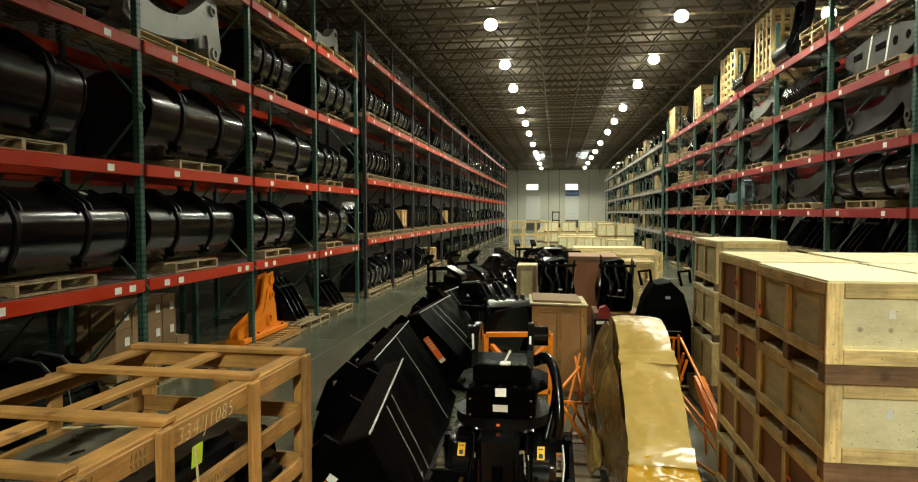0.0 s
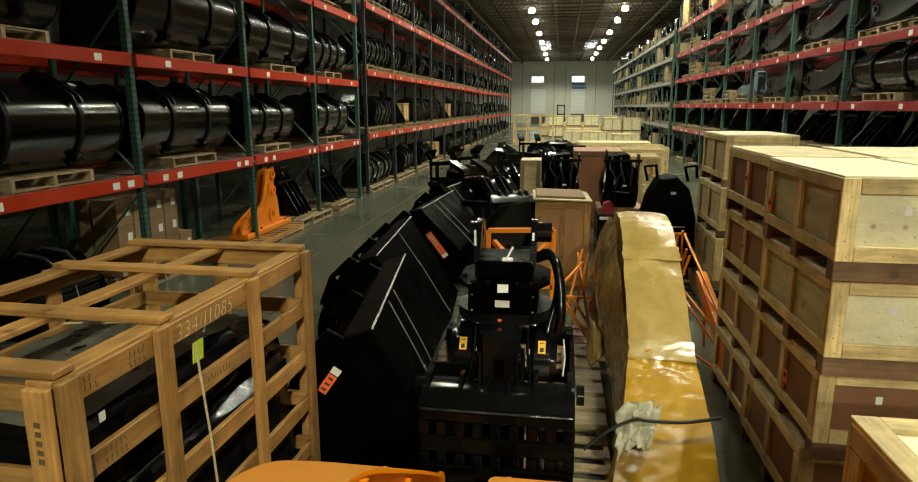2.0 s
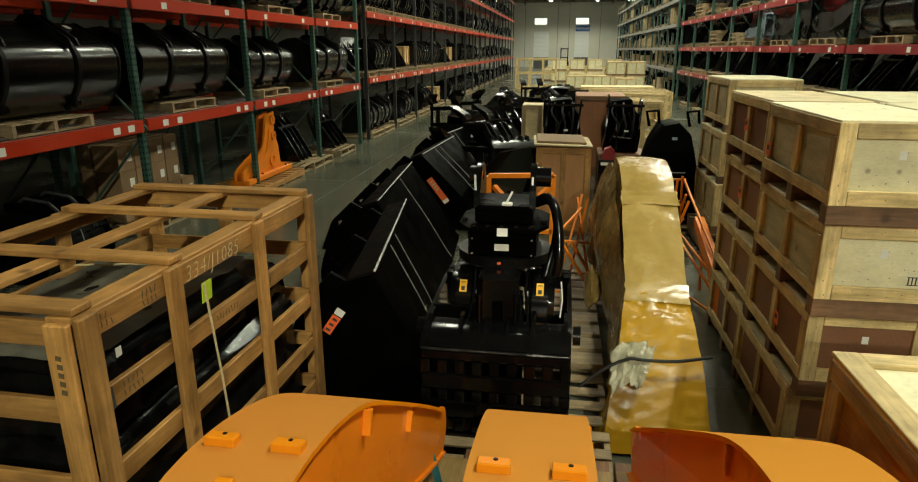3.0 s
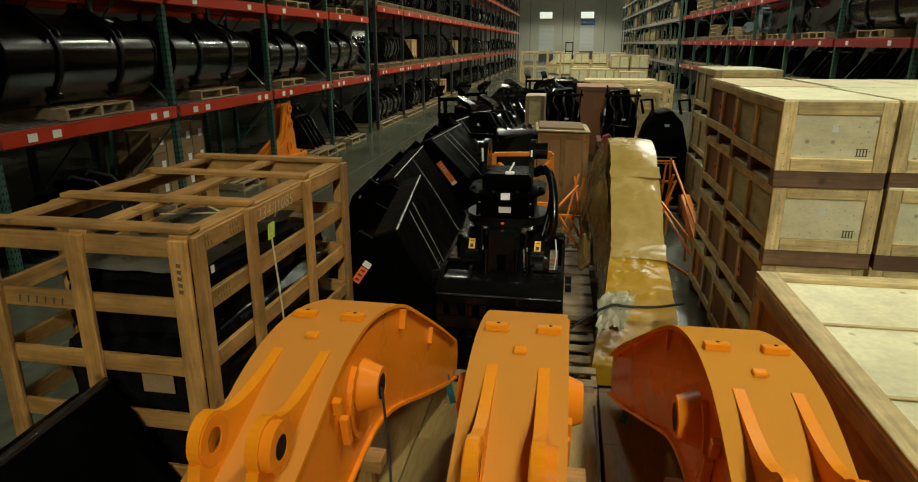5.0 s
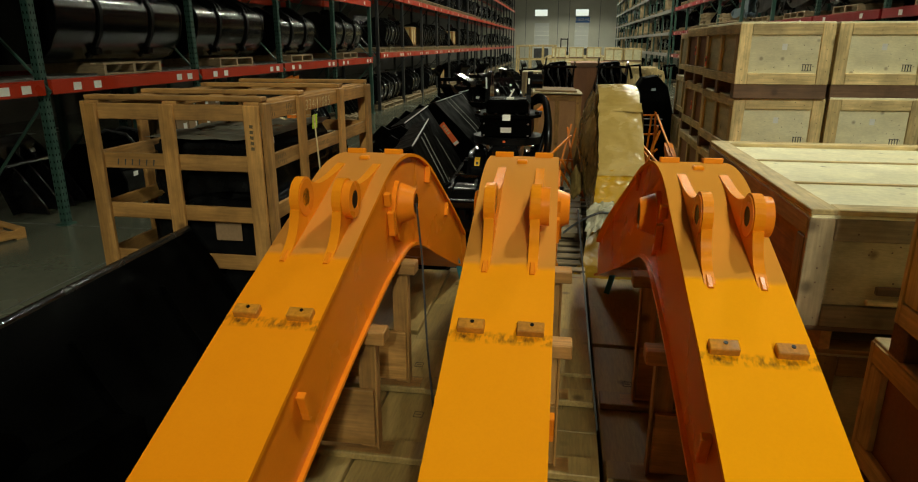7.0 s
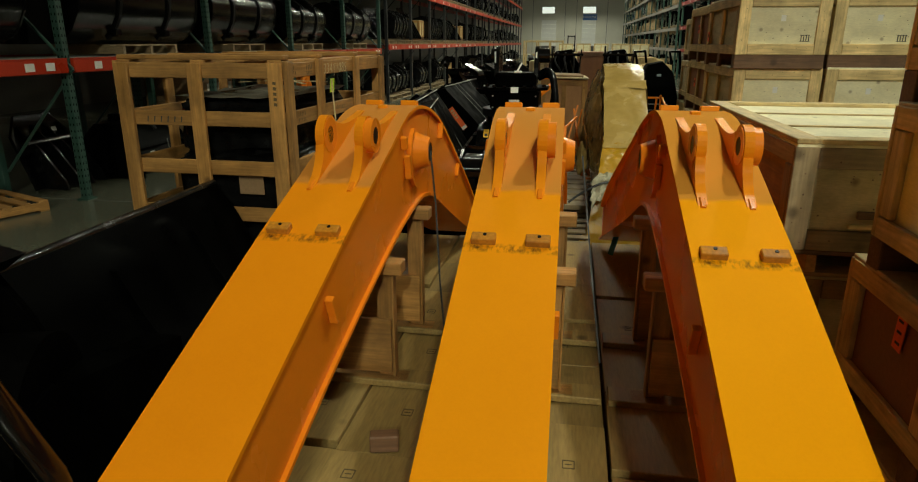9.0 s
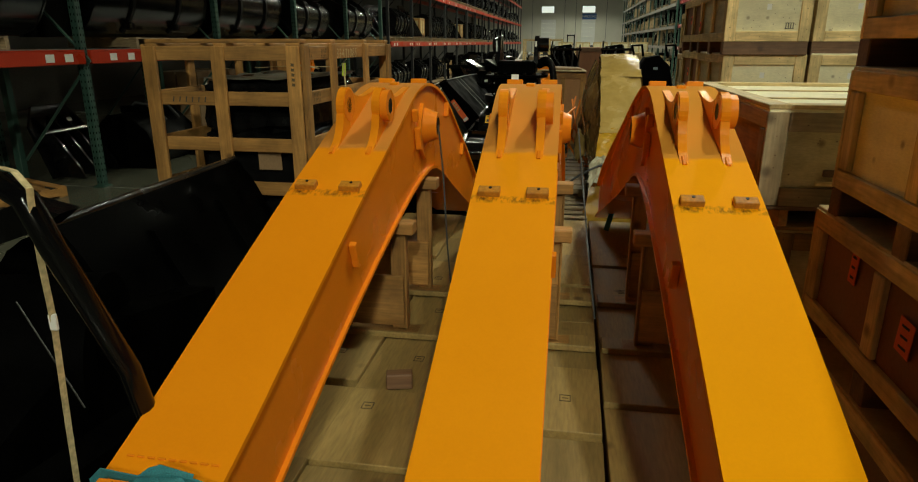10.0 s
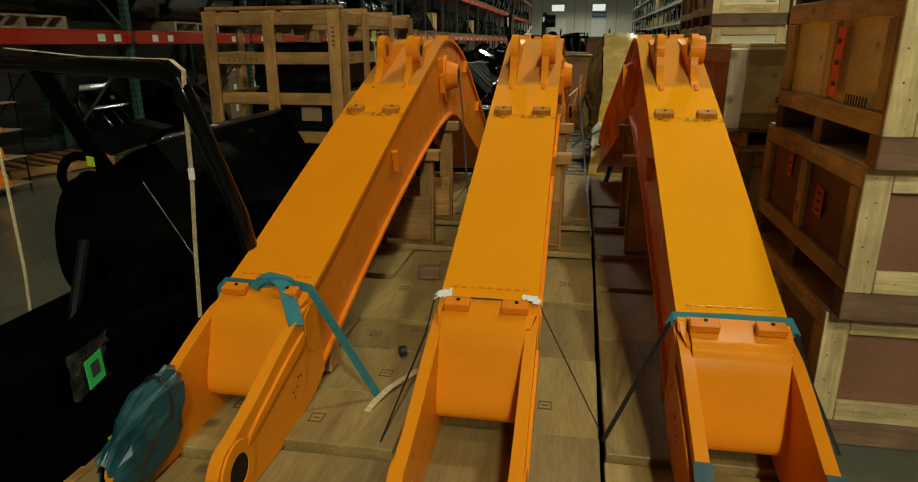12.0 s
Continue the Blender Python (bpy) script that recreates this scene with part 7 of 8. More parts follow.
    piece("plate_edge", g, M["galv"], (-0.17, 0.34, 1.67), (0.012, 0.006, 0.10), 0.0, (-20, 0, 12))
    piece("plate_edge", g, M["white"], (0.16, 0.33, 1.69), (0.012, 0.006, 0.05), 0.0, (-20, 0, 0))
    piece("paper_pad", g, M["white"], (0.02, 0.3, 1.545), (0.06, 0.05, 0.018), 0.006)
    piece("paper_strip", g, M["white"], (0.03, 0.3, 1.585), (0.012, 0.006, 0.09), 0.002, (-20, 25, 0))
    piece("red_mark", g, M["tag_orange"], (-0.01, 0.165, 1.19), (0.02, 0.004, 0.015), 0.0)
    bm = bmesh.new()
    tube(bm, smooth3([(0.18, 0.55, 1.5), (0.235, 0.5, 1.55), (0.29, 0.42, 1.5), (0.32, 0.35, 1.34), (0.325, 0.3, 1.18), (0.315, 0.3, 1.08)]), 0.029, 12)
    part("hose", bm, M["black"], g, "thick black hydraulic hose", True)
    bm = bmesh.new()
    tube(bm, smooth3([(0.17, 0.6, 1.47), (0.25, 0.58, 1.50), (0.30, 0.5, 1.44), (0.30, 0.42, 1.28), (0.27, 0.36, 1.15), (0.25, 0.32, 1.06)]), 0.022, 12)
    part("hose", bm, M["black"], g, "black hydraulic hose", True)
    for s in (-1, 1):
        bm = bmesh.new()
        cylinder(bm, (s * 0.235, 0.32, 1.0), (s * 0.235, 0.62, 1.13), 0.03, 14)
        part("ram_barrel", bm, M["black"], g, "", True)
        for z in (1.24, 1.34):
            piece("cap_bolt", g, M["steel"], (s * 0.17, 0.196, z), (0.012, 0.008, 0.012), 0.003)
    # thin white tube paints the glint along the shoulder's edge
    bm = bmesh.new()
    tube(bm, [(0.345, 0.26, 1.05), (0.355, 0.2, 0.95), (0.345, 0.15, 0.85)], 0.004, 6)
    part("pale_cord", bm, M["white"], g, "", True)
    for s in (-1, 1):
        bm = bmesh.new()
        cylinder(bm, (s * 0.42, 0.05, 0.78), (s * 0.46, 0.05, 0.78), 0.06, 16)
        part("jaw_pin", bm, M["black"], g, "", True)
    return g


grapple()
for k in range(2):
    pallet("worn white-grey pallet beside the grapple", 1.15, 1.6, pose(0.02, 4.75 + 1.7 * k, 0.0), "old", h=0.145)
ps = thing("board_stack", "stack of worn grey boards beside the grapple", "boards", pose(0.42, 5.65, 0.146))
for k in range(6):
    piece("board", ps, M["old_x"], (rng.uniform(-0.015, 0.015), -0.36 + 0.27 * k, 0.06), (0.33, 0.2, 0.05), 0.004)
for s in (-1, 1):
    piece("bearer", ps, M["old_y"], (s * 0.12, 0.3, 0.017), (0.06, 1.5, 0.034), 0.003)

# ---------------------------------------------------------------- black buckets standing on edge along the aisle
def edge_bucket(label, m, L=2.0, H=1.13, run=0.55, sticker=False, lines=(0.28, 0.42)):
    """Open bucket seen into: a bright steel lip along y at the top, the floor falling away to the right over run, the rolled back to the left."""
    b = thing("loader_bucket", label, "bucket", m, "black buckets by the aisle")
    line = smooth_line([(run, 0.12), (run * 0.86, 0.22), (run * 0.48, H * 0.58), (run * 0.16, H * 0.86), (0.0, H)], 3)
    bm = bmesh.new()
    strip(bm, line, 0, L, 0.025, "y")
    part("floor_plate", bm, M["black_matte"], b, "", True)
    bm = bmesh.new()
    strip(bm, [(-0.005, H + 0.006), (-0.17, H - 0.045)], 0.0, L, -0.02, "y")
    part("lip_plate", bm, M["lip_brown"], b, "worn brown-black lip plate")
    back = smooth_line([(-0.17, H - 0.05), (-0.42, H * 0.74), (-0.58, H * 0.45), (-0.60, 0.22), (-0.48, 0.04), (-0.15, 0.0), (run, 0.10)], 4)
    bm = bmesh.new()
    strip(bm, back, 0, L, 0.022, "y")
    part("back_shell", bm, M["black_matte"], b, "", True)
    for y in (0, L):
        bm = bmesh.new()
        prism(bm, line + back, y - 0.014, y + 0.014, "y")
        part("side_plate", bm, M["black_matte"], b)
    bm = bmesh.new()
    tube(bm, [(0.004, -0.01, H + 0.03), (0.004, L + 0.01, H + 0.03)], 0.008, 6)
    part("edge_trim", bm, M["edge_steel"], b, "bright worn steel edge", True)
    for q in lines:
        bm = bmesh.new()
        tube(bm, [(p + 0.035, L * q, z + 0.028) for p, z in line[::-1][:-2]], 0.005, 5)
        part("weld_line", bm, M["galv"], b)
    for q in (0.06, 0.5, 0.93):
        bm = bmesh.new()
        prism(bm, [(-0.2, H * 0.93), (-0.30, H * 0.98), (-0.50, H * 0.80), (-0.62, H * 0.52), (-0.54, H * 0.5)], L * q - 0.02, L * q + 0.02, "y", (-0.42, H * 0.78, 0.03))
        part("ear", bm, M["black_matte"], b)
    if sticker:
        st = piece("sticker", b, M["tag_orange"], (0.22, -0.017, H * 0.55), (0.09, 0.004, 0.42), 0.0, (0, -38, 0), "orange sticker with pale unreadable letters")
        for k in range(4):
            piece("letter_bar", st, M["cream"], (0, -0.003, 0.02 + 0.045 * k), (0.05, 0.001, 0.025), 0.0)
        piece("paper", st, M["white"], (0, -0.003, -0.18), (0.085, 0.001, 0.05), 0.0)
    return b


edge_bucket("gloss-black loader bucket lying open with a bright worn lip", pose(-0.91, 4.40, 0.0, 0, 0, 7.8), 2.0, 1.14, 0.5)
edge_bucket("gloss-black loader bucket lying open by the aisle", pose(-1.52, 6.63, 0.0, 0, 0, 4.5), 2.2, 1.065, 0.62, lines=(0.5,))
edge_bucket("gloss-black loader bucket with an orange sticker on its end", pose(-1.69, 9.50, 0.0, 0, 0, -3.3), 1.95, 1.07, 0.95, True)
edge_bucket("gloss-black loader bucket lying open by the aisle", pose(-1.9, 12.0, 0.0, 0, 0, -8), 1.6, 1.0, 0.7)
sk = thing("red_white_sticker", "red and white sticker on a bucket end", "sticker", pose(-1.17, 4.36, 0.84, 0, 35, 7.8) @ Matrix.Scale(0.8, 4))
piece("sheet", sk, M["tag_orange"], (0, -0.012, -0.05), (0.075, 0.003, 0.17), 0.0)
piece("paper", sk, M["white"], (0, -0.012, 0.075), (0.075, 0.003, 0.06), 0.0)
for k in range(3):
    piece("letter_bar", sk, M["ink"], (0, -0.0145, -0.1 + 0.05 * k), (0.04, 0.001, 0.02), 0.0)
bm = bmesh.new()
box(bm, -0.16, 0.0, -0.03, 0.03, 0.0, 0.3, 0.02)
solo("timber_wedge", bm, M["dark_z"], "dark timber wedge between the black buckets", "timber", pose(-1.25, 4.2, 0.0))
sm = thing("film_scrap", "shred of clear film on a bucket floor", "plastic film", pose(-0.62, 4.62, 0.82, 0, 55, 10))
bm = bmesh.new()
for k in range(5):
    vs = [bm.verts.new((-0.06 + 0.03 * k + rng.uniform(-0.01, 0.01), rng.uniform(-0.05, 0.05), rng.uniform(0, 0.015))) for _ in range(3)]
    bm.faces.new(vs)
part("shred", bm, M["clear_film"], sm)

# ---------------------------------------------------------------- boom wrapped in amber film
def wrapped_boom():
    w = thing("wrapped_boom", "machine boom wrapped in dusty amber and yellow plastic film", "wrapped boom", pose(0, 0, 0))
    rg = random.Random(21)
    top = smooth_line([(4.38, 0.03), (4.45, 0.18), (4.6, 0.47), (4.8, 0.735), (4.98, 0.89), (5.4, 1.16), (5.8, 1.40), (6.2, 1.545), (6.55, 1.575), (6.95, 1.50), (7.4, 1.2), (7.8, 0.75), (8.0, 0.4)], 4)
    bot = smooth_line([(4.2, 0.02), (4.6, 0.05), (5.2, 0.16), (5.9, 0.42), (6.5, 0.52), (7.0, 0.45), (7.6, 0.2), (8.0, 0.1)], 4)

    fine = smooth_line([(4.25, 0.18), (4.6, 0.55), (4.98, 0.89), (5.4, 1.16), (5.8, 1.40), (6.2, 1.545)], 16)

    def low(y):
        return min(bot, key=lambda p: abs(p[0] - y))[1]

    dense = [(a[0] + (b[0] - a[0]) * k / 4, a[1] + (b[1] - a[1]) * k / 4) for a, b in zip(top, top[1:]) for k in range(4)] + [top[-1]]

    def body(a, b, puff, mt, name, creased):
        bm = bmesh.new()
        rows = []
        for y, z in [p for p in dense if a <= p[0] <= b]:
            zl = low(y)
            cx = 0.90 + 0.02 * (y - 5.0) * 0.4
            hw = 0.205 + puff * (0.5 + 0.5 * math.sin(5 * y)) + 0.16 * max(0.0, (4.95 - y) / 0.7)
            ring = []
            for x, h in ((-hw * 1.25 - puff, 0.05), (-hw * 1.1, 0.35), (-hw * 1.02, 0.75), (-hw, 0.99), (-hw * 0.4, 1.0), (hw * 0.35, 1.0), (hw, 0.985), (hw * 1.03, 0.7), (hw * 1.08, 0.35), (hw * 1.2 + puff, 0.05)):
                ring.append((cx + x, zl + (z - zl) * h))
            line = []
            for (xa, za), (xb, zb) in zip(ring, ring[1:]):
                line += [(xa + (xb - xa) * k / 6, za + (zb - za) * k / 6) for k in range(6)]
            row = []
            for x, zz in line + ring[-1:]:
                p = Vector((x, y, zz))
                crease = min(abs(noise.noise(p * 5.5)), abs(noise.noise(p * 8.0 + Vector((3, 1, 4)))), 0.1)
                n1 = noise.noise_vector(p * 4.0)
                row.append(bm.verts.new((x + 0.010 * n1.x, y + 0.008 * n1.y, zz + 0.009 * n1.z + creased * (crease - 0.1))))
            rows.append(row)
        for r0, r1 in zip(rows, rows[1:]):
            for i in range(len(r0) - 1):
                bm.faces.new((r0[i], r0[i + 1], r1[i + 1], r1[i]))
        part(name, bm, M[mt], w, smooth=True)
    body(4.95, 8.1, 0.004, "wrap_tan", "upper_film", 0.085)
    body(4.38, 5.05, 0.02, "wrap_yellow", "lower_film", 0.16)
    # overlapping seams of the wrap
    for ya, yb in ((4.93, 5.06), (5.68, 5.86)):
        seam = [p for p in fine if ya <= p[0] <= yb]
        bm = bmesh.new()
        rows = []
        for k, (y, z) in enumerate(seam):
            cx = 0.90 + 0.008 * (y - 5.0)
            e = 0.002 + 0.004 * (1 - k / max(1, len(seam) - 1))
            rows.append([bm.verts.new((cx + x + rg.uniform(-0.006, 0.006), y + rg.uniform(-0.012, 0.012), z + dz)) for x, dz in ((-0.235 - e, -0.3), (-0.225 - e, -0.12), (-0.21 - e, e * 0.5), (-0.1, e), (0.03, e + 0.006), (0.12, e), (0.21 + e, e * 0.5), (0.225 + e, -0.12), (0.235 + e, -0.3))])
        for r0, r1 in zip(rows, rows[1:]):
            for i in range(8):
                bm.faces.new((r0[i], r0[i + 1], r1[i + 1], r1[i]))
        part("film_seam", bm, M["wrap_tan"], w, "", True)
    for k in range(1, 3):
        bm = bmesh.new()
        s0 = 0.46 + 0.05 * k
        bmesh.ops.create_icosphere(bm, subdivisions=3, radius=0.13)
        for v in bm.verts:
            v.co = Vector((v.co.x * 0.5, v.co.y * 1.2, v.co.z * 1.3)) * (1 + 0.35 * noise.noise(v.co * 11 + Vector((k, 0, 0)))) + Vector((s0, 5.35 + 0.55 * k, 0.42 + 0.16 * k))
        part("film_fold", bm, M["wrap_dark"], w, "", True)
    bm = bmesh.new()
    n = 10
    rows = []
    for y, z in [p for p in top if p[0] > 4.9]:
        zl = low(y)
        rows.append([bm.verts.new((0.68 - 0.62 * h ** 1.1 * (1 - h) * min(1.0, max(0.0, (y - 5.2) / 0.7)) + 0.03 * noise.noise(Vector((y * 3, h * 4, 2.0))), y, zl * 0.6 + (z - 0.02 - zl * 0.6) * h)) for h in [q / 10 * 0.97 for q in range(11)]])
    for r0, r1 in zip(rows, rows[1:]):
        for i in range(10):
            bm.faces.new((r0[i], r0[i + 1], r1[i + 1], r1[i]))
    part("loose_film", bm, M["wrap_dark"], w, "loose amber film over a dark side", True)
    # a crumpled sheet of pale film tied over the foot
    bm = bmesh.new()
    rows = []
    for i in range(30):
        row = []
        for k in range(30):
            u, v = i / 29, k / 29
            edge = 0.03 * noise.noise(Vector((u * 5, v * 5, 7.0)))
            x = 0.59 + 0.29 * u * (1 - 0.35 * (1 - v)) + edge
            y = 4.46 + 0.22 * v + edge
            q = Vector((u * 4.5, v * 4.5, 1.7))
            fold = 0.06 * abs(noise.noise(q * 0.8)) + 0.014 * abs(noise.noise(q * 2.3)) + 0.004 * noise.noise(q * 6)
            z = 0.565 + (y - 4.6) * 0.92 - 0.9 * max(0.0, 0.66 - x) + 0.012 + fold
            row.append(bm.verts.new((x, y - fold * 0.4, z)))
        rows.append(row)
    for r0, r1 in zip(rows, rows[1:]):
        for k in range(29):
            bm.faces.new((r0[k], r1[k], r1[k + 1], r0[k + 1]))
    part("film_sheet", bm, M["pale_film"], w, "crumpled sheet of pale clear film", True)
    bm = bmesh.new()
    tube(bm, smooth3([(0.39, 4.47, 0.43), (0.47, 4.50, 0.49), (0.58, 4.55, 0.55), (0.70, 4.57, 0.60), (0.80, 4.575, 0.595), (1.0, 4.58, 0.60), (1.21, 4.60, 0.635)]), 0.0105, 8)
    part("tie", bm, M["hose_black"], w, "black rubber tie")
    return w


wrapped_boom()


# ---------------------------------------------------------------- orange lattice frames
def bar_frame(label, m, bars, mt="orange", r=0.011, group="orange frames"):
    f = thing("tubular_trestle", label, "steel frame", m, group)
    for a, b in bars:
        bm = bmesh.new()
        sweep(bm, [a, b], flat(2 * r, 2 * r))
        part("bar", bm, M[mt], f)
    return f


bar_frame("bright orange tubular frame standing beside the wrapped boom", pose(1.5, 7.42, 0.0), [
    ((-0.1, 0.9, 1.06), (0.14, 0.9, 1.06)), ((0.1, 0.9, 1.1), (0.12, 0.9, 0.1)), ((0.12, 0.9, 1.06), (0.26, -0.9, 0.42)), ((-0.08, 0.9, 1.06), (-0.1, 0.9, 0.1)),
    ((-0.1, 0.4, 0.72), (0.3, -0.8, 0.3)), ((-0.1, 0.9, 0.8), (0.16, 0.9, 0.8)), ((0.2, 0.1, 0.75), (0.22, 0.0, 0.05)), ((0.26, -0.9, 0.42), (0.24, -0.9, 0.05)),
    ((-0.05, 0.9, 0.6), (0.25, -0.6, 0.2)), ((-0.12, 0.5, 0.85), (-0.12, 0.9, 0.3)), ((0.05, 0.9, 1.06), (0.0, 0.9, 0.3)), ((0.1, 0.6, 0.95), (0.05, 0.9, 0.4)), ((0.12, 0.5, 0.9), (-0.08, 0.3, 0.4)), ((0.0, 0.0, 0.05), (0.3, -0.85, 0.05)), ((0.16, 0.9, 0.6), (-0.1, 0.9, 0.3))])
bm = bmesh.new()
prism(bm, [(-1.0, 0.05), (-0.8, 0.05), (-0.75, 0.3), (0.35, 0.66), (0.38, 0.76), (-0.75, 0.48), (-0.98, 0.42)], 0.17, 0.27, "x")
solo("orange_bracket", bm, M["orange"], "bright orange cast bracket on the floor", "bracket", pose(1.5, 7.42, 0.0))
bar_frame("bright orange lattice frame between the grapple and the wrapped boom", pose(0.36, 7.13, 0.0), [
    ((-0.1, 0.3, 0.15), (0.1, 0.5, 1.0)), ((0.0, 0.2, 0.2), (0.16, 0.5, 0.95)), ((0.2, 0.0, 0.15), (0.05, 0.55, 0.95)), ((-0.2, 0.0, 0.62), (0.3, 0.0, 0.6)),
    ((0.28, 0.0, 0.62), (0.28, 0.0, 0.15)), ((-0.2, 0.0, 0.62), (0.1, 0.5, 0.85)), ((0.0, 0.0, 0.6), (0.28, -0.2, 0.2)), ((-0.1, 0.0, 0.6), (0.2, -0.3, 0.2)), ((-0.2, -0.3, 0.18), (0.3, -0.3, 0.18))], r=0.011)
bar_frame("orange tubular guard frame standing behind the grapple", pose(-0.12, 6.45, 0.0), [
    ((-0.3, 0, 1.40), (0.28, 0, 1.42)), ((0.28, 0, 1.42), (0.28, 0, 0.15)), ((-0.3, 0, 1.40), (-0.3, 0, 0.15)), ((-0.25, 0, 1.3), (0.0, -0.3, 1.12)), ((0.0, -0.3, 1.12), (0.28, 0, 1.35)), ((-0.3, 0, 0.9), (0.28, 0, 0.9))], r=0.02)
ps2 = pallet("worn pallet under an orange frame", 0.7, 1.0, pose(0.40, 7.13, 0.0), "old", h=0.145)

# ---------------------------------------------------------------- tall crates and machines further back
tc = crate("tall orange plywood crate with framed panels", 0.74, 0.9, 1.16, 0.06, face="orange_ply", side="orange_ply", top="orange_ply", tone="tan", m=pose(-0.12, 9.51, 0.0), group="tall crates", stickers=False)
piece("mid_post", tc, M["tan_z"], (0.37, 0.009, 0.64), (0.07, 0.02, 1.0), 0.003)
sheet = thing("plywood_sheet", "loose plywood sheet lying on a tall crate", "plywood sheet", pose(0.22, 9.9, 1.24, 0, 1.5, 3))
piece("sheet", sheet, M["ply_side"], (0, 0, 0.02), (0.78, 0.95, 0.02), 0.003)
piece("cardboard", sheet, M["card"], (-0.02, 0.05, 0.045), (0.66, 0.8, 0.03), 0.006)
crate("tall grey weathered crate", 0.42, 0.7, 1.3, 0.08, face="ply_side", side="ply_side", top="ply_side", tone="old", m=pose(-0.62, 14.27, 0.0), group="tall crates", stickers=False)
crate("large reddish-brown plywood crate", 0.98, 1.3, 1.5, 0.08, face="red_ply", side="red_ply", top="red_ply", tone="dark", m=pose(0.47, 14.23, 0.0), group="tall crates", stickers=False)
slat_crate("pale slatted crate with pierced boards", 0.75, 1.0, 1.45, pose(1.85, 15.0, 0.0), rails=4)


def engine_block(label, m, h=0.9, w=0.72, group="black machines"):
    """Irregular hydraulic unit: stepped body, leaning side plates, rams, pipes and a hose."""
    e = thing("black_machine", label, "machine", m, group)
    bm = bmesh.new()
    prism(bm, [(-w * 0.42, 0.0), (w * 0.40, 0.0), (w * 0.45, h * 0.35), (w * 0.36, h * 0.72), (w * 0.24, h * 0.78), (w * 0.20, h * 0.97), (-w * 0.30, h * 0.92), (-w * 0.38, h * 0.6), (-w * 0.46, h * 0.4)], -0.24, 0.34, "y")
    bmesh.ops.bevel(bm, geom=bm.edges[:], offset=0.02, segments=2, affect="EDGES", clamp_overlap=True)
    part("body", bm, M["black_matte"], e, "", True)
    for x, lean, k in ((-0.44, 4, 1.0), (-0.12, -3, 0.86), (0.30, 6, 0.93)):
        bm = bmesh.new()
        prism(bm, smooth_line([(-0.42, h * 0.1), (-0.46, h * 0.5), (-0.34, h * 0.85), (-0.2, h * 1.02), (0.05, h * 1.04)], 3) + [(0.1, h * 0.8), (-0.16, h * 0.6), (-0.2, h * 0.1)], -0.014, 0.014, "x")
        bmesh.ops.transform(bm, matrix=pose(x * w, 0, 0, 0, lean, 0) @ Matrix.Diagonal((1, 1, k, 1)), verts=bm.verts)
        part("side_plate", bm, M["black"], e)
    for a, b, r in (((-0.3, -0.34, 0.2), (0.05, -0.3, 0.7), 0.045), ((0.12, -0.36, 0.75), (0.34, -0.34, 0.3), 0.035)):
        bm = bmesh.new()
        cylinder(bm, (a[0] * w, a[1], a[2] * h), (b[0] * w, b[1], b[2] * h), r, 14)
        part("ram", bm, M["black"], e, "", True)
    for k in range(3):
        bm = bmesh.new()
        tube(bm, smooth3([((-0.2 + 0.2 * k) * w, -0.26, h * 0.9), ((-0.28 + 0.26 * k) * w, -0.42, h * 0.74), ((-0.1 + 0.16 * k) * w, -0.44, h * 0.5), ((-0.18 + 0.2 * k) * w, -0.32, h * 0.28)]), 0.017, 8)
        part("hose", bm, M["rubber"], e, "", True)
    piece("cross_pin", e, M["black"], (0.02, -0.36, h * 0.86), (w * 0.9, 0.05, 0.05), 0.02)
    piece("label", e, M["white"], (w * 0.08, -0.45, h * 0.42), (0.07, 0.003, 0.03), 0.0)
    piece("bright_rail", e, M["galv"], (0, -0.4, h * 0.3), (w * 0.4, 0.01, 0.012), 0.0, (0, 6, 0))
    return e


EB = engine_block("black hydraulic machine part on a dark base", pose(0.22, 12.57, 0.75), 0.95, 0.72)
crate("dark plywood crate under a black machine", 0.8, 0.8, 0.65, 0.08, face="red_ply", side="red_ply", top="red_ply", tone="dark", m=pose(-0.18, 12.18, 0.0), group="low crates", stickers=False)
copy_thing(EB, pose(1.24, 12.57, 0.75))
crate("dark plywood crate under a black machine", 0.8, 0.8, 0.65, 0.08, face="red_ply", side="red_ply", top="red_ply", tone="dark", m=pose(0.86, 12.18, 0.0), group="low crates", stickers=False)


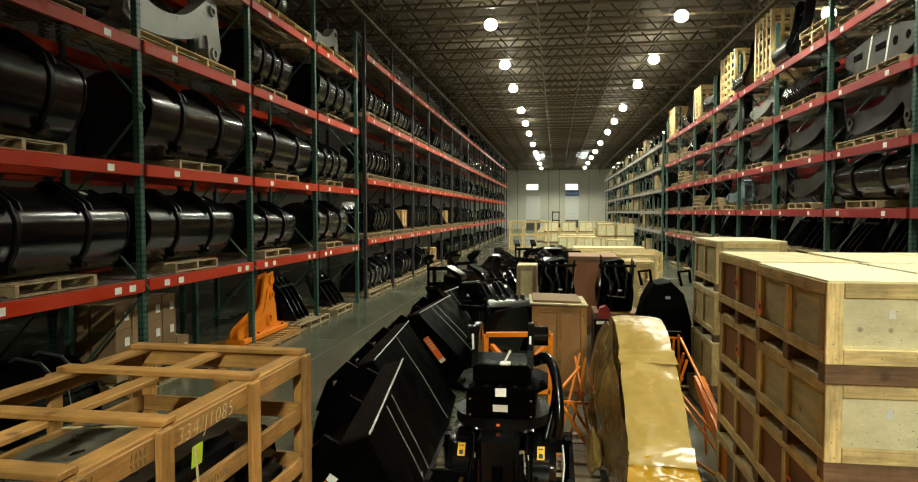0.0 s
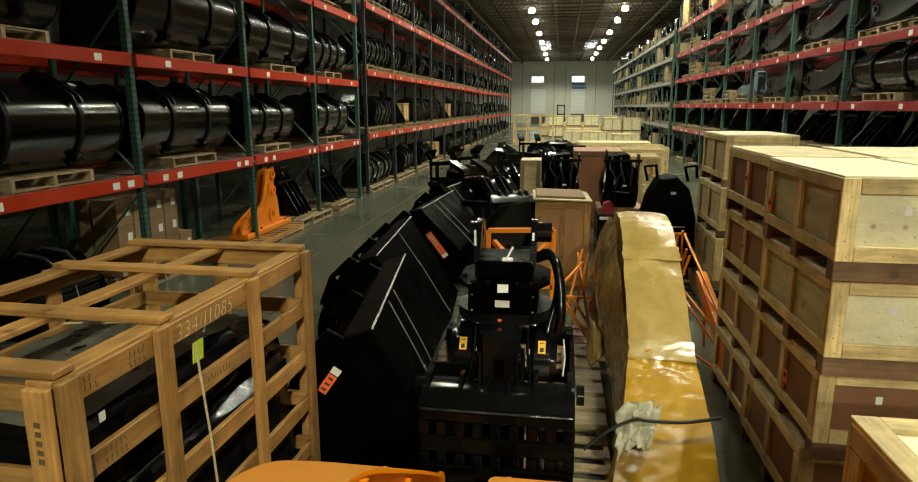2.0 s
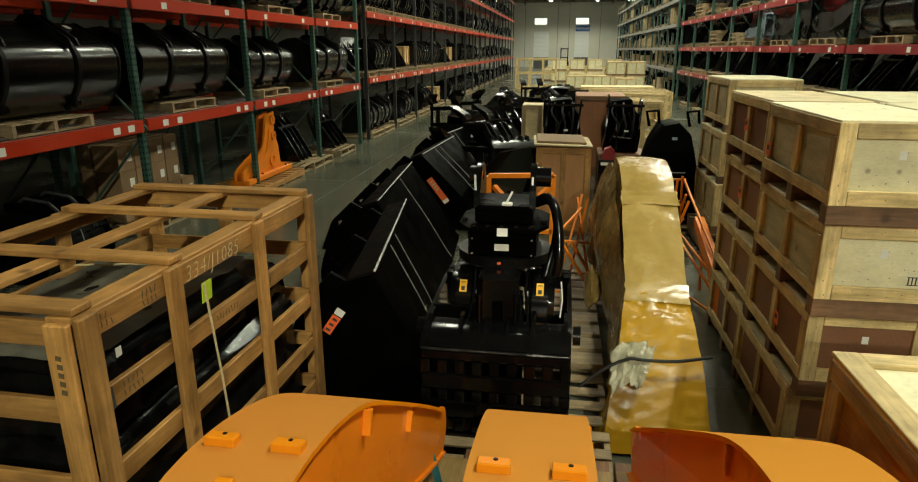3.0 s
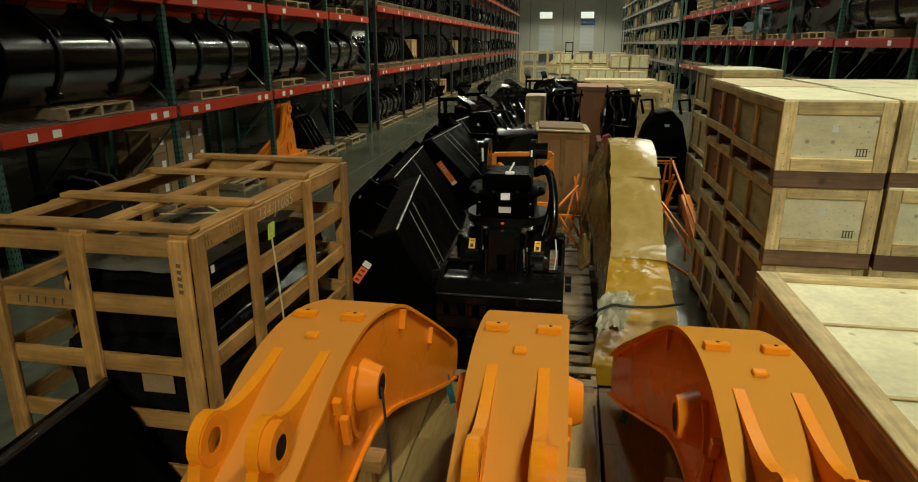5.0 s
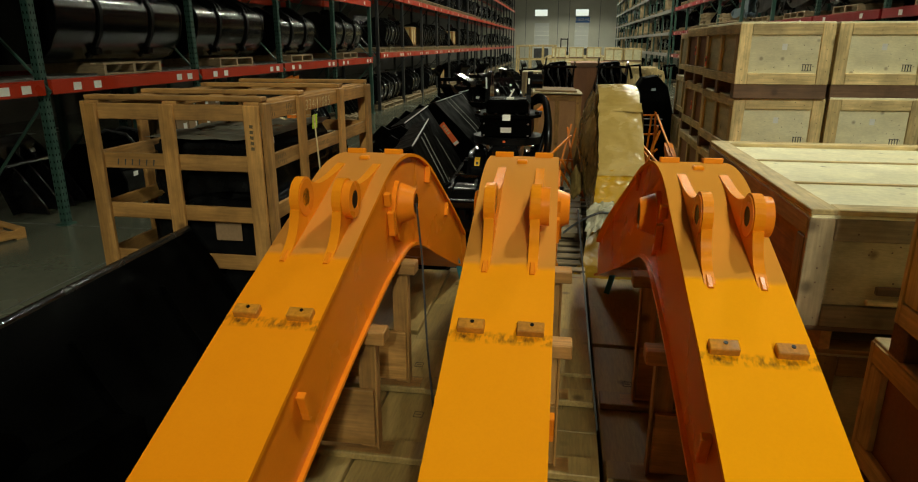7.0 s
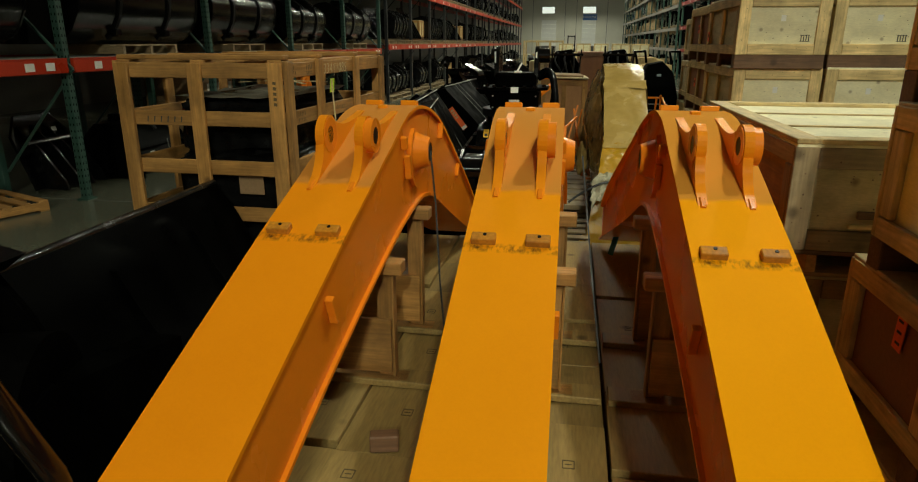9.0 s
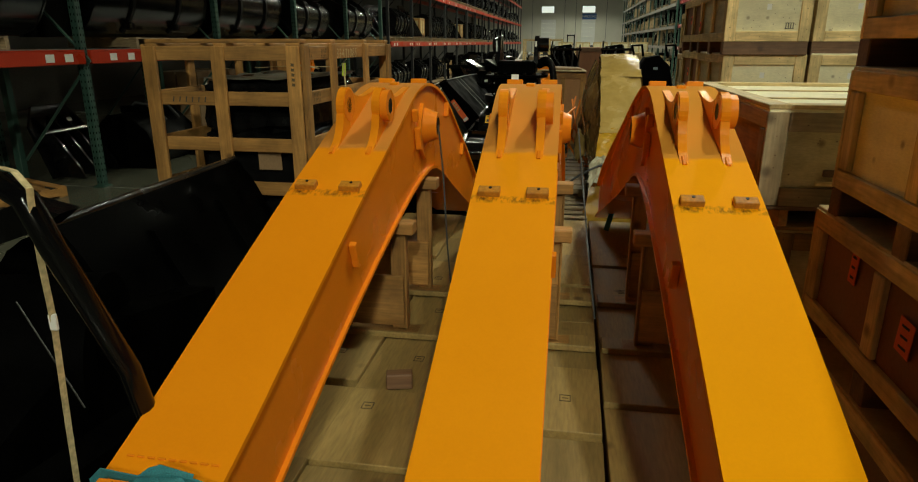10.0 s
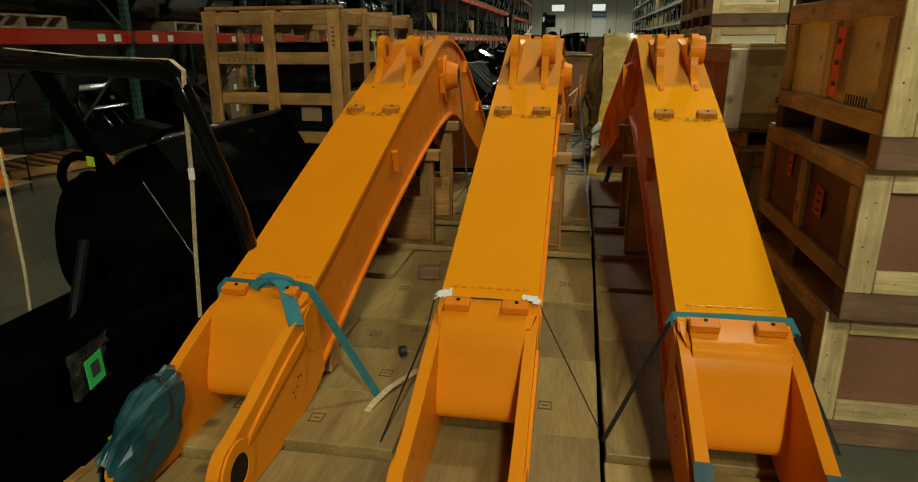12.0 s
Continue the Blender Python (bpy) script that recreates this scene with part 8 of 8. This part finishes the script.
def hood_machine():
    h = thing("black_machine", "rounded black moulded machine hood with bright rails", "machine", pose(1.73, 10.34, 0.1))
    bm = bmesh.new()
    rows = []
    face = [(-0.40, 0.0), (-0.42, 0.45), (-0.36, 0.8), (-0.25, 1.12), (-0.1, 1.36), (0.12, 1.4), (0.3, 1.22), (0.4, 0.8), (0.43, 0.45), (0.42, 0.0)]
    for y, k in ((-0.34, 0.93), (-0.30, 0.99), (0.1, 1.02), (0.4, 0.9)):
        rows.append([bm.verts.new((x * k, y + 0.22 * z * (k < 1), z * (0.85 + 0.15 * k))) for x, z in face])
    for r0, r1 in zip(rows, rows[1:]):
        for i in range(len(face) - 1):
            bm.faces.new((r0[i], r0[i + 1], r1[i + 1], r1[i]))
    bm.faces.new(rows[0])
    bm.faces.new(rows[-1][::-1])
    part("shell", bm, M["black_matte"], h, "", True)
    for z in (0.62, 0.72):
        piece("bright_rail", h, M["galv"], (0.02, -0.25, z), (0.4, 0.02, 0.014), 0.003)
    for x in (-0.3, 0.25):
        bm = bmesh.new()
        tube(bm, [(x, -0.1, 1.35), (x - 0.05, -0.1, 1.55), (x + 0.12, 0.0, 1.56), (x + 0.16, 0.1, 1.38)], 0.022, 8)
        part("handle", bm, M["black_matte"], h, "", True)
    bm = bmesh.new()
    prism(bm, [(0.46, 0.1), (0.66, 0.12), (0.72, 0.9), (0.6, 1.0), (0.5, 0.7)], -0.1, 0.1, "y")
    part("side_arm", bm, M["black_dull"], h)
    bm = bmesh.new()
    tube(bm, [(0.62, 0.0, 1.0), (0.7, -0.05, 0.8), (0.78, -0.05, 0.4), (0.7, -0.05, 0.1)], 0.025, 8)
    part("hose", bm, M["rubber"], h, "", True)
    piece("badge", h, M["arm_blue"], (0.06, -0.12, 1.18), (0.07, 0.004, 0.04), 0.0, (-12, 0, 0))
    return h


hood_machine()
pallet("worn pallet under a black machine hood", 1.0, 1.1, pose(1.73, 10.39, 0.0), "old", h=0.1)
rt = thing("red_cover", "low dark red cover behind the tall crate", "cover", pose(1.0, 11.89, 0.0))
bm = bmesh.new()
prism(bm, [(-0.10, 0.70), (0.10, 0.70), (0.11, 0.84), (0.04, 0.92), (-0.06, 0.88)], -0.1, 0.1, "y")
part("cover", bm, M["wine"], rt)
piece("base", rt, M["black_dull"], (0, 0, 0.35), (0.3, 0.26, 0.7), 0.02)
piece("label", rt, M["white"], (-0.02, -0.135, 0.64), (0.2, 0.003, 0.05), 0.0)


def fork_carriage(label, m):
    f = thing("fork_carriage", label, "attachment", m, "black fork carriages")
    for z in (0.35, 0.75):
        piece("carriage_bar", f, M["black"], (0, 0, z), (0.8, 0.06, 0.1), 0.01)
    for x in (-0.36, 0.36):
        piece("side_bar", f, M["black"], (x, 0, 0.5), (0.06, 0.06, 0.9), 0.01, (0, 0, 0))
        bm = bmesh.new()
        prism(bm, [(0.03, 0.9), (-0.02, 0.98), (-0.42, 1.14), (-0.40, 1.08), (-0.05, 0.85)], x - 0.2, x + 0.02, "x")
        part("wing", bm, M["black"], f)
    for x in (-0.2, 0.2):
        bm = bmesh.new()
        prism(bm, [(-0.03, 0.0), (-0.9, 0.0), (-0.9, 0.03), (-0.03, 0.06), (-0.03, 0.8), (0.02, 0.8), (0.02, 0.0)], x - 0.05, x + 0.05, "x")
        part("tine", bm, M["black_dull"], f)
    return f


FC = fork_carriage("black fork carriage with bent wings standing by the aisle", pose(-2.75, 17.2, 0.3, 0, 0, 30))
pallet("worn pallet by the aisle", 1.2, 2.4, pose(-2.6, 17.8, 0.0), "old", h=0.295)
copy_thing(FC, pose(-2.45, 18.9, 0.3, 0, 0, 35))
# loose black attachments in the row between the aisles
rr = random.Random(5)
SPOTS = [(-1.75, 13.0, 0), (-1.15, 13.9, 1), (-1.7, 15.2, 2), (-2.0, 16.6, 1), (-1.2, 17.4, 0), (-1.9, 19.2, 2), (-1.2, 20.6, 1), (-2.0, 22.0, 0), (-0.9, 18.8, 2), (-0.6, 21.2, 0), (0.3, 19.3, 2), (0.2, 22.4, 1), (-1.7, 24.2, 1), (-0.7, 24.0, 2), (-1.8, 26.5, 0), (-0.5, 26.6, 1), (0.6, 25.0, 0), (-1.2, 29.0, 2), (0.2, 29.2, 1), (-1.3, 11.4, 2), (-0.6, 11.9, 1), (-0.75, 10.4, 0)]
for x, y, q in SPOTS:
    z = on_pallet(x, y, 0.0, rr.choice((0, 90))) + 0.004
    a = rr.uniform(0, 360)
    if q == 0:
        copy_thing(PLATES[0], pose(x, y, z, 0, 0, a))
    elif q == 1:
        copy_thing(BUCKETS[(0.85, 0.44, 1, 2)], pose(x, y, z, 0, 0, a))
    else:
        copy_thing(FC, pose(x, y, z, 0, 0, a))
piece_plank = thing("brown_plank_pile", "stack of reddish planks beside the buckets", "planks", pose(-1.5, 15.9, 0.0, 0, 0, 70))
for k in range(4):
    piece("plank", piece_plank, M["dark_x"], (0, 0.16 * k, 0.1), (1.2, 0.15, 0.2), 0.006, (35, 0, 0))

# far crates across the row
FCR = crate("pale plywood crate in the far stacks", 1.15, 1.1, 0.75, 0.1, m=pose(2.0, 44.0, 0.0), group="far crates", stickers=False, plain=True)
for x, y, lv in ((0.3, 44, 1), (1.5, 44.1, 1), (2.85, 44.2, 2), (4.1, 44.3, 2), (0.5, 48.2, 1), (1.8, 48, 1), (3.2, 40.2, 1), (-0.8, 54, 2), (0.6, 54.2, 2), (2.0, 54, 2), (3.4, 54.1, 2)):
    for k in range(lv):
        copy_thing(FCR, pose(x + rr.uniform(-0.03, 0.03), y, 0.855 * k))
slat_crate("large pale slatted crate far down the row", 2.6, 2.2, 1.9, pose(-1.6, 44.6, 0.0), rails=3, posts=4)
slat_crate("low pale slatted crate with a boarded top", 3.2, 2.0, 0.95, pose(2.6, 27.0, 0.0), rails=3, posts=4)
crate("long low pale crate across the row", 3.2, 1.6, 0.75, 0.1, face="ply_side", tone="pale", m=pose(1.0, 31.0, 0.0), group="far crates", stickers=False)
slat_crate("pale slatted crate behind the brown crate", 1.6, 1.4, 1.3, pose(2.2, 19.8, 0.0), rails=3)
for y in (56.0, 60.0, 64.0, 68.0):
    for x in (-1.5, 0.2, 1.9, 3.4):
        copy_thing(FCR, pose(x, y + rr.uniform(-1, 1), 0.0))
lt = thing("fork_truck", "dark fork truck mast parked by the end wall", "fork truck", pose(0.1, 80.0, 0.0))
for s in (-1, 1):
    piece("mast_rail", lt, M["black_dull"], (s * 0.4, 0, 1.3), (0.12, 0.14, 2.6), 0.01)
for z in (0.3, 1.5, 2.5):
    piece("cross_bar", lt, M["black_dull"], (0, 0, z), (0.8, 0.08, 0.12), 0.01)
piece("body", lt, M["dark_grey"], (0, 0.9, 0.6), (1.1, 1.6, 1.0), 0.08)

# ---------------------------------------------------------------- orange loader frame and yellow hubs under the left rack
def loader_frame():
    f = thing("swing_casting", "bright orange swing frame casting on a pallet", "machine part", pose(XL - 0.2, 12.31, 0.145))
    bm = bmesh.new()
    prism(bm, smooth_line([(-1.0, 0.02), (-1.0, 0.25), (-0.55, 0.42), (-0.15, 0.6), (0.05, 1.15)], 3) + [(0.42, 1.2), (0.36, 0.8), (0.5, 0.55), (0.55, 0.2), (0.9, 0.12), (0.9, 0.0)], -0.09, -0.05, "x")
    part("side_plate", bm, M["orange"], f)
    bm = bmesh.new()
    prism(bm, smooth_line([(-1.0, 0.02), (-1.0, 0.25), (-0.55, 0.42), (-0.15, 0.6), (0.05, 1.15)], 3) + [(0.42, 1.2), (0.36, 0.8), (0.5, 0.55), (0.55, 0.2), (0.9, 0.12), (0.9, 0.0)], 0.05, 0.09, "x")
    part("side_plate", bm, M["orange"], f)
    piece("web", f, M["orange"], (0, 0.2, 0.5), (0.1, 0.06, 0.95), 0.01)
    piece("base", f, M["orange"], (0, -0.05, 0.06), (0.36, 1.9, 0.1), 0.01)
    for s in (-1, 1):
        bm = bmesh.new()
        prism(bm, smooth_line([(-0.8, 0.14), (-0.5, 0.30), (-0.1, 0.45), (0.12, 0.9)], 3) + smooth_line([(0.15, 0.85), (0.0, 0.42), (-0.4, 0.24), (-0.8, 0.11)], 3), s * 0.09, s * 0.115, "x")
        part("stiffener", bm, M["orange"], f)
        bm = bmesh.new()
        cylinder(bm, (s * 0.085, 0.2, 0.30), (s * 0.12, 0.2, 0.30), 0.13, 20, 0.07)
        part("bearing_ring", bm, M["orange"], f, "", True)
        for y in (-0.7, -0.35, 0.7):
            bm = bmesh.new()
            cylinder(bm, (s * 0.13, y, 0.09), (s * 0.13, y, 0.135), 0.022, 6)
            part("bolt", bm, M["black_dull"], f)
    for z in (0.75, 1.05):
        bm = bmesh.new()
        cylinder(bm, (-0.12, 0.3, z), (0.12, 0.3, z), 0.09, 16, 0.045)
        part("pin_boss", bm, M["orange"], f, "", True)
    return f


loader_frame()
pallet("long wooden pallet under an orange casting", 1.0, 2.0, pose(XL - 0.3, 12.31, 0.0), "tan")
hr = thing("hub_stack", "orange cone-shaped wheel hubs on a four-shelf yellow stillage", "hub stack", pose(-5.35, 3.13, 0.0))
HUB = [(0.0, 0.105), (0.03, 0.105), (0.035, 0.085), (0.10, 0.075), (0.105, 0.062), (0.16, 0.056), (0.165, 0.035), (0.185, 0.03)]
for z in (0.1, 0.37, 0.64, 0.91):
    piece("shelf", hr, M["old_x"], (0, 0, z), (0.5, 0.5, 0.018), 0.004)
    for s in (-1, 1):
        bm = bmesh.new()
        rings = [[bm.verts.new((s * 0.12 + r * math.cos(k * math.pi / 9), r * math.sin(k * math.pi / 9), z + 0.009 + h)) for k in range(18)] for h, r in HUB]
        for r0, r1 in zip(rings, rings[1:]):
            for k in range(18):
                bm.faces.new((r0[k], r0[(k + 1) % 18], r1[(k + 1) % 18], r1[k]))
        bm.faces.new(rings[-1])
        bm.faces.new(rings[0][::-1])
        part("hub", bm, M["orange"], hr)
for s in (-1, 1):
    for q in (-1, 1):
        piece("leg", hr, M["black_dull"], (s * 0.24, q * 0.24, 0.6), (0.014, 0.014, 1.2), 0.002)

pallet("tan wooden pallet lying askew at the foot of the rack", 1.02, 1.2, pose(-5.99, 4.52, 0.0, 0, 0, -22), "tan", h=0.12)

solo("rack_pallets", FAR_PAL, M["old_x"], "worn wooden pallets under goods in the farther rack bays", "pallets", kind="stuff")
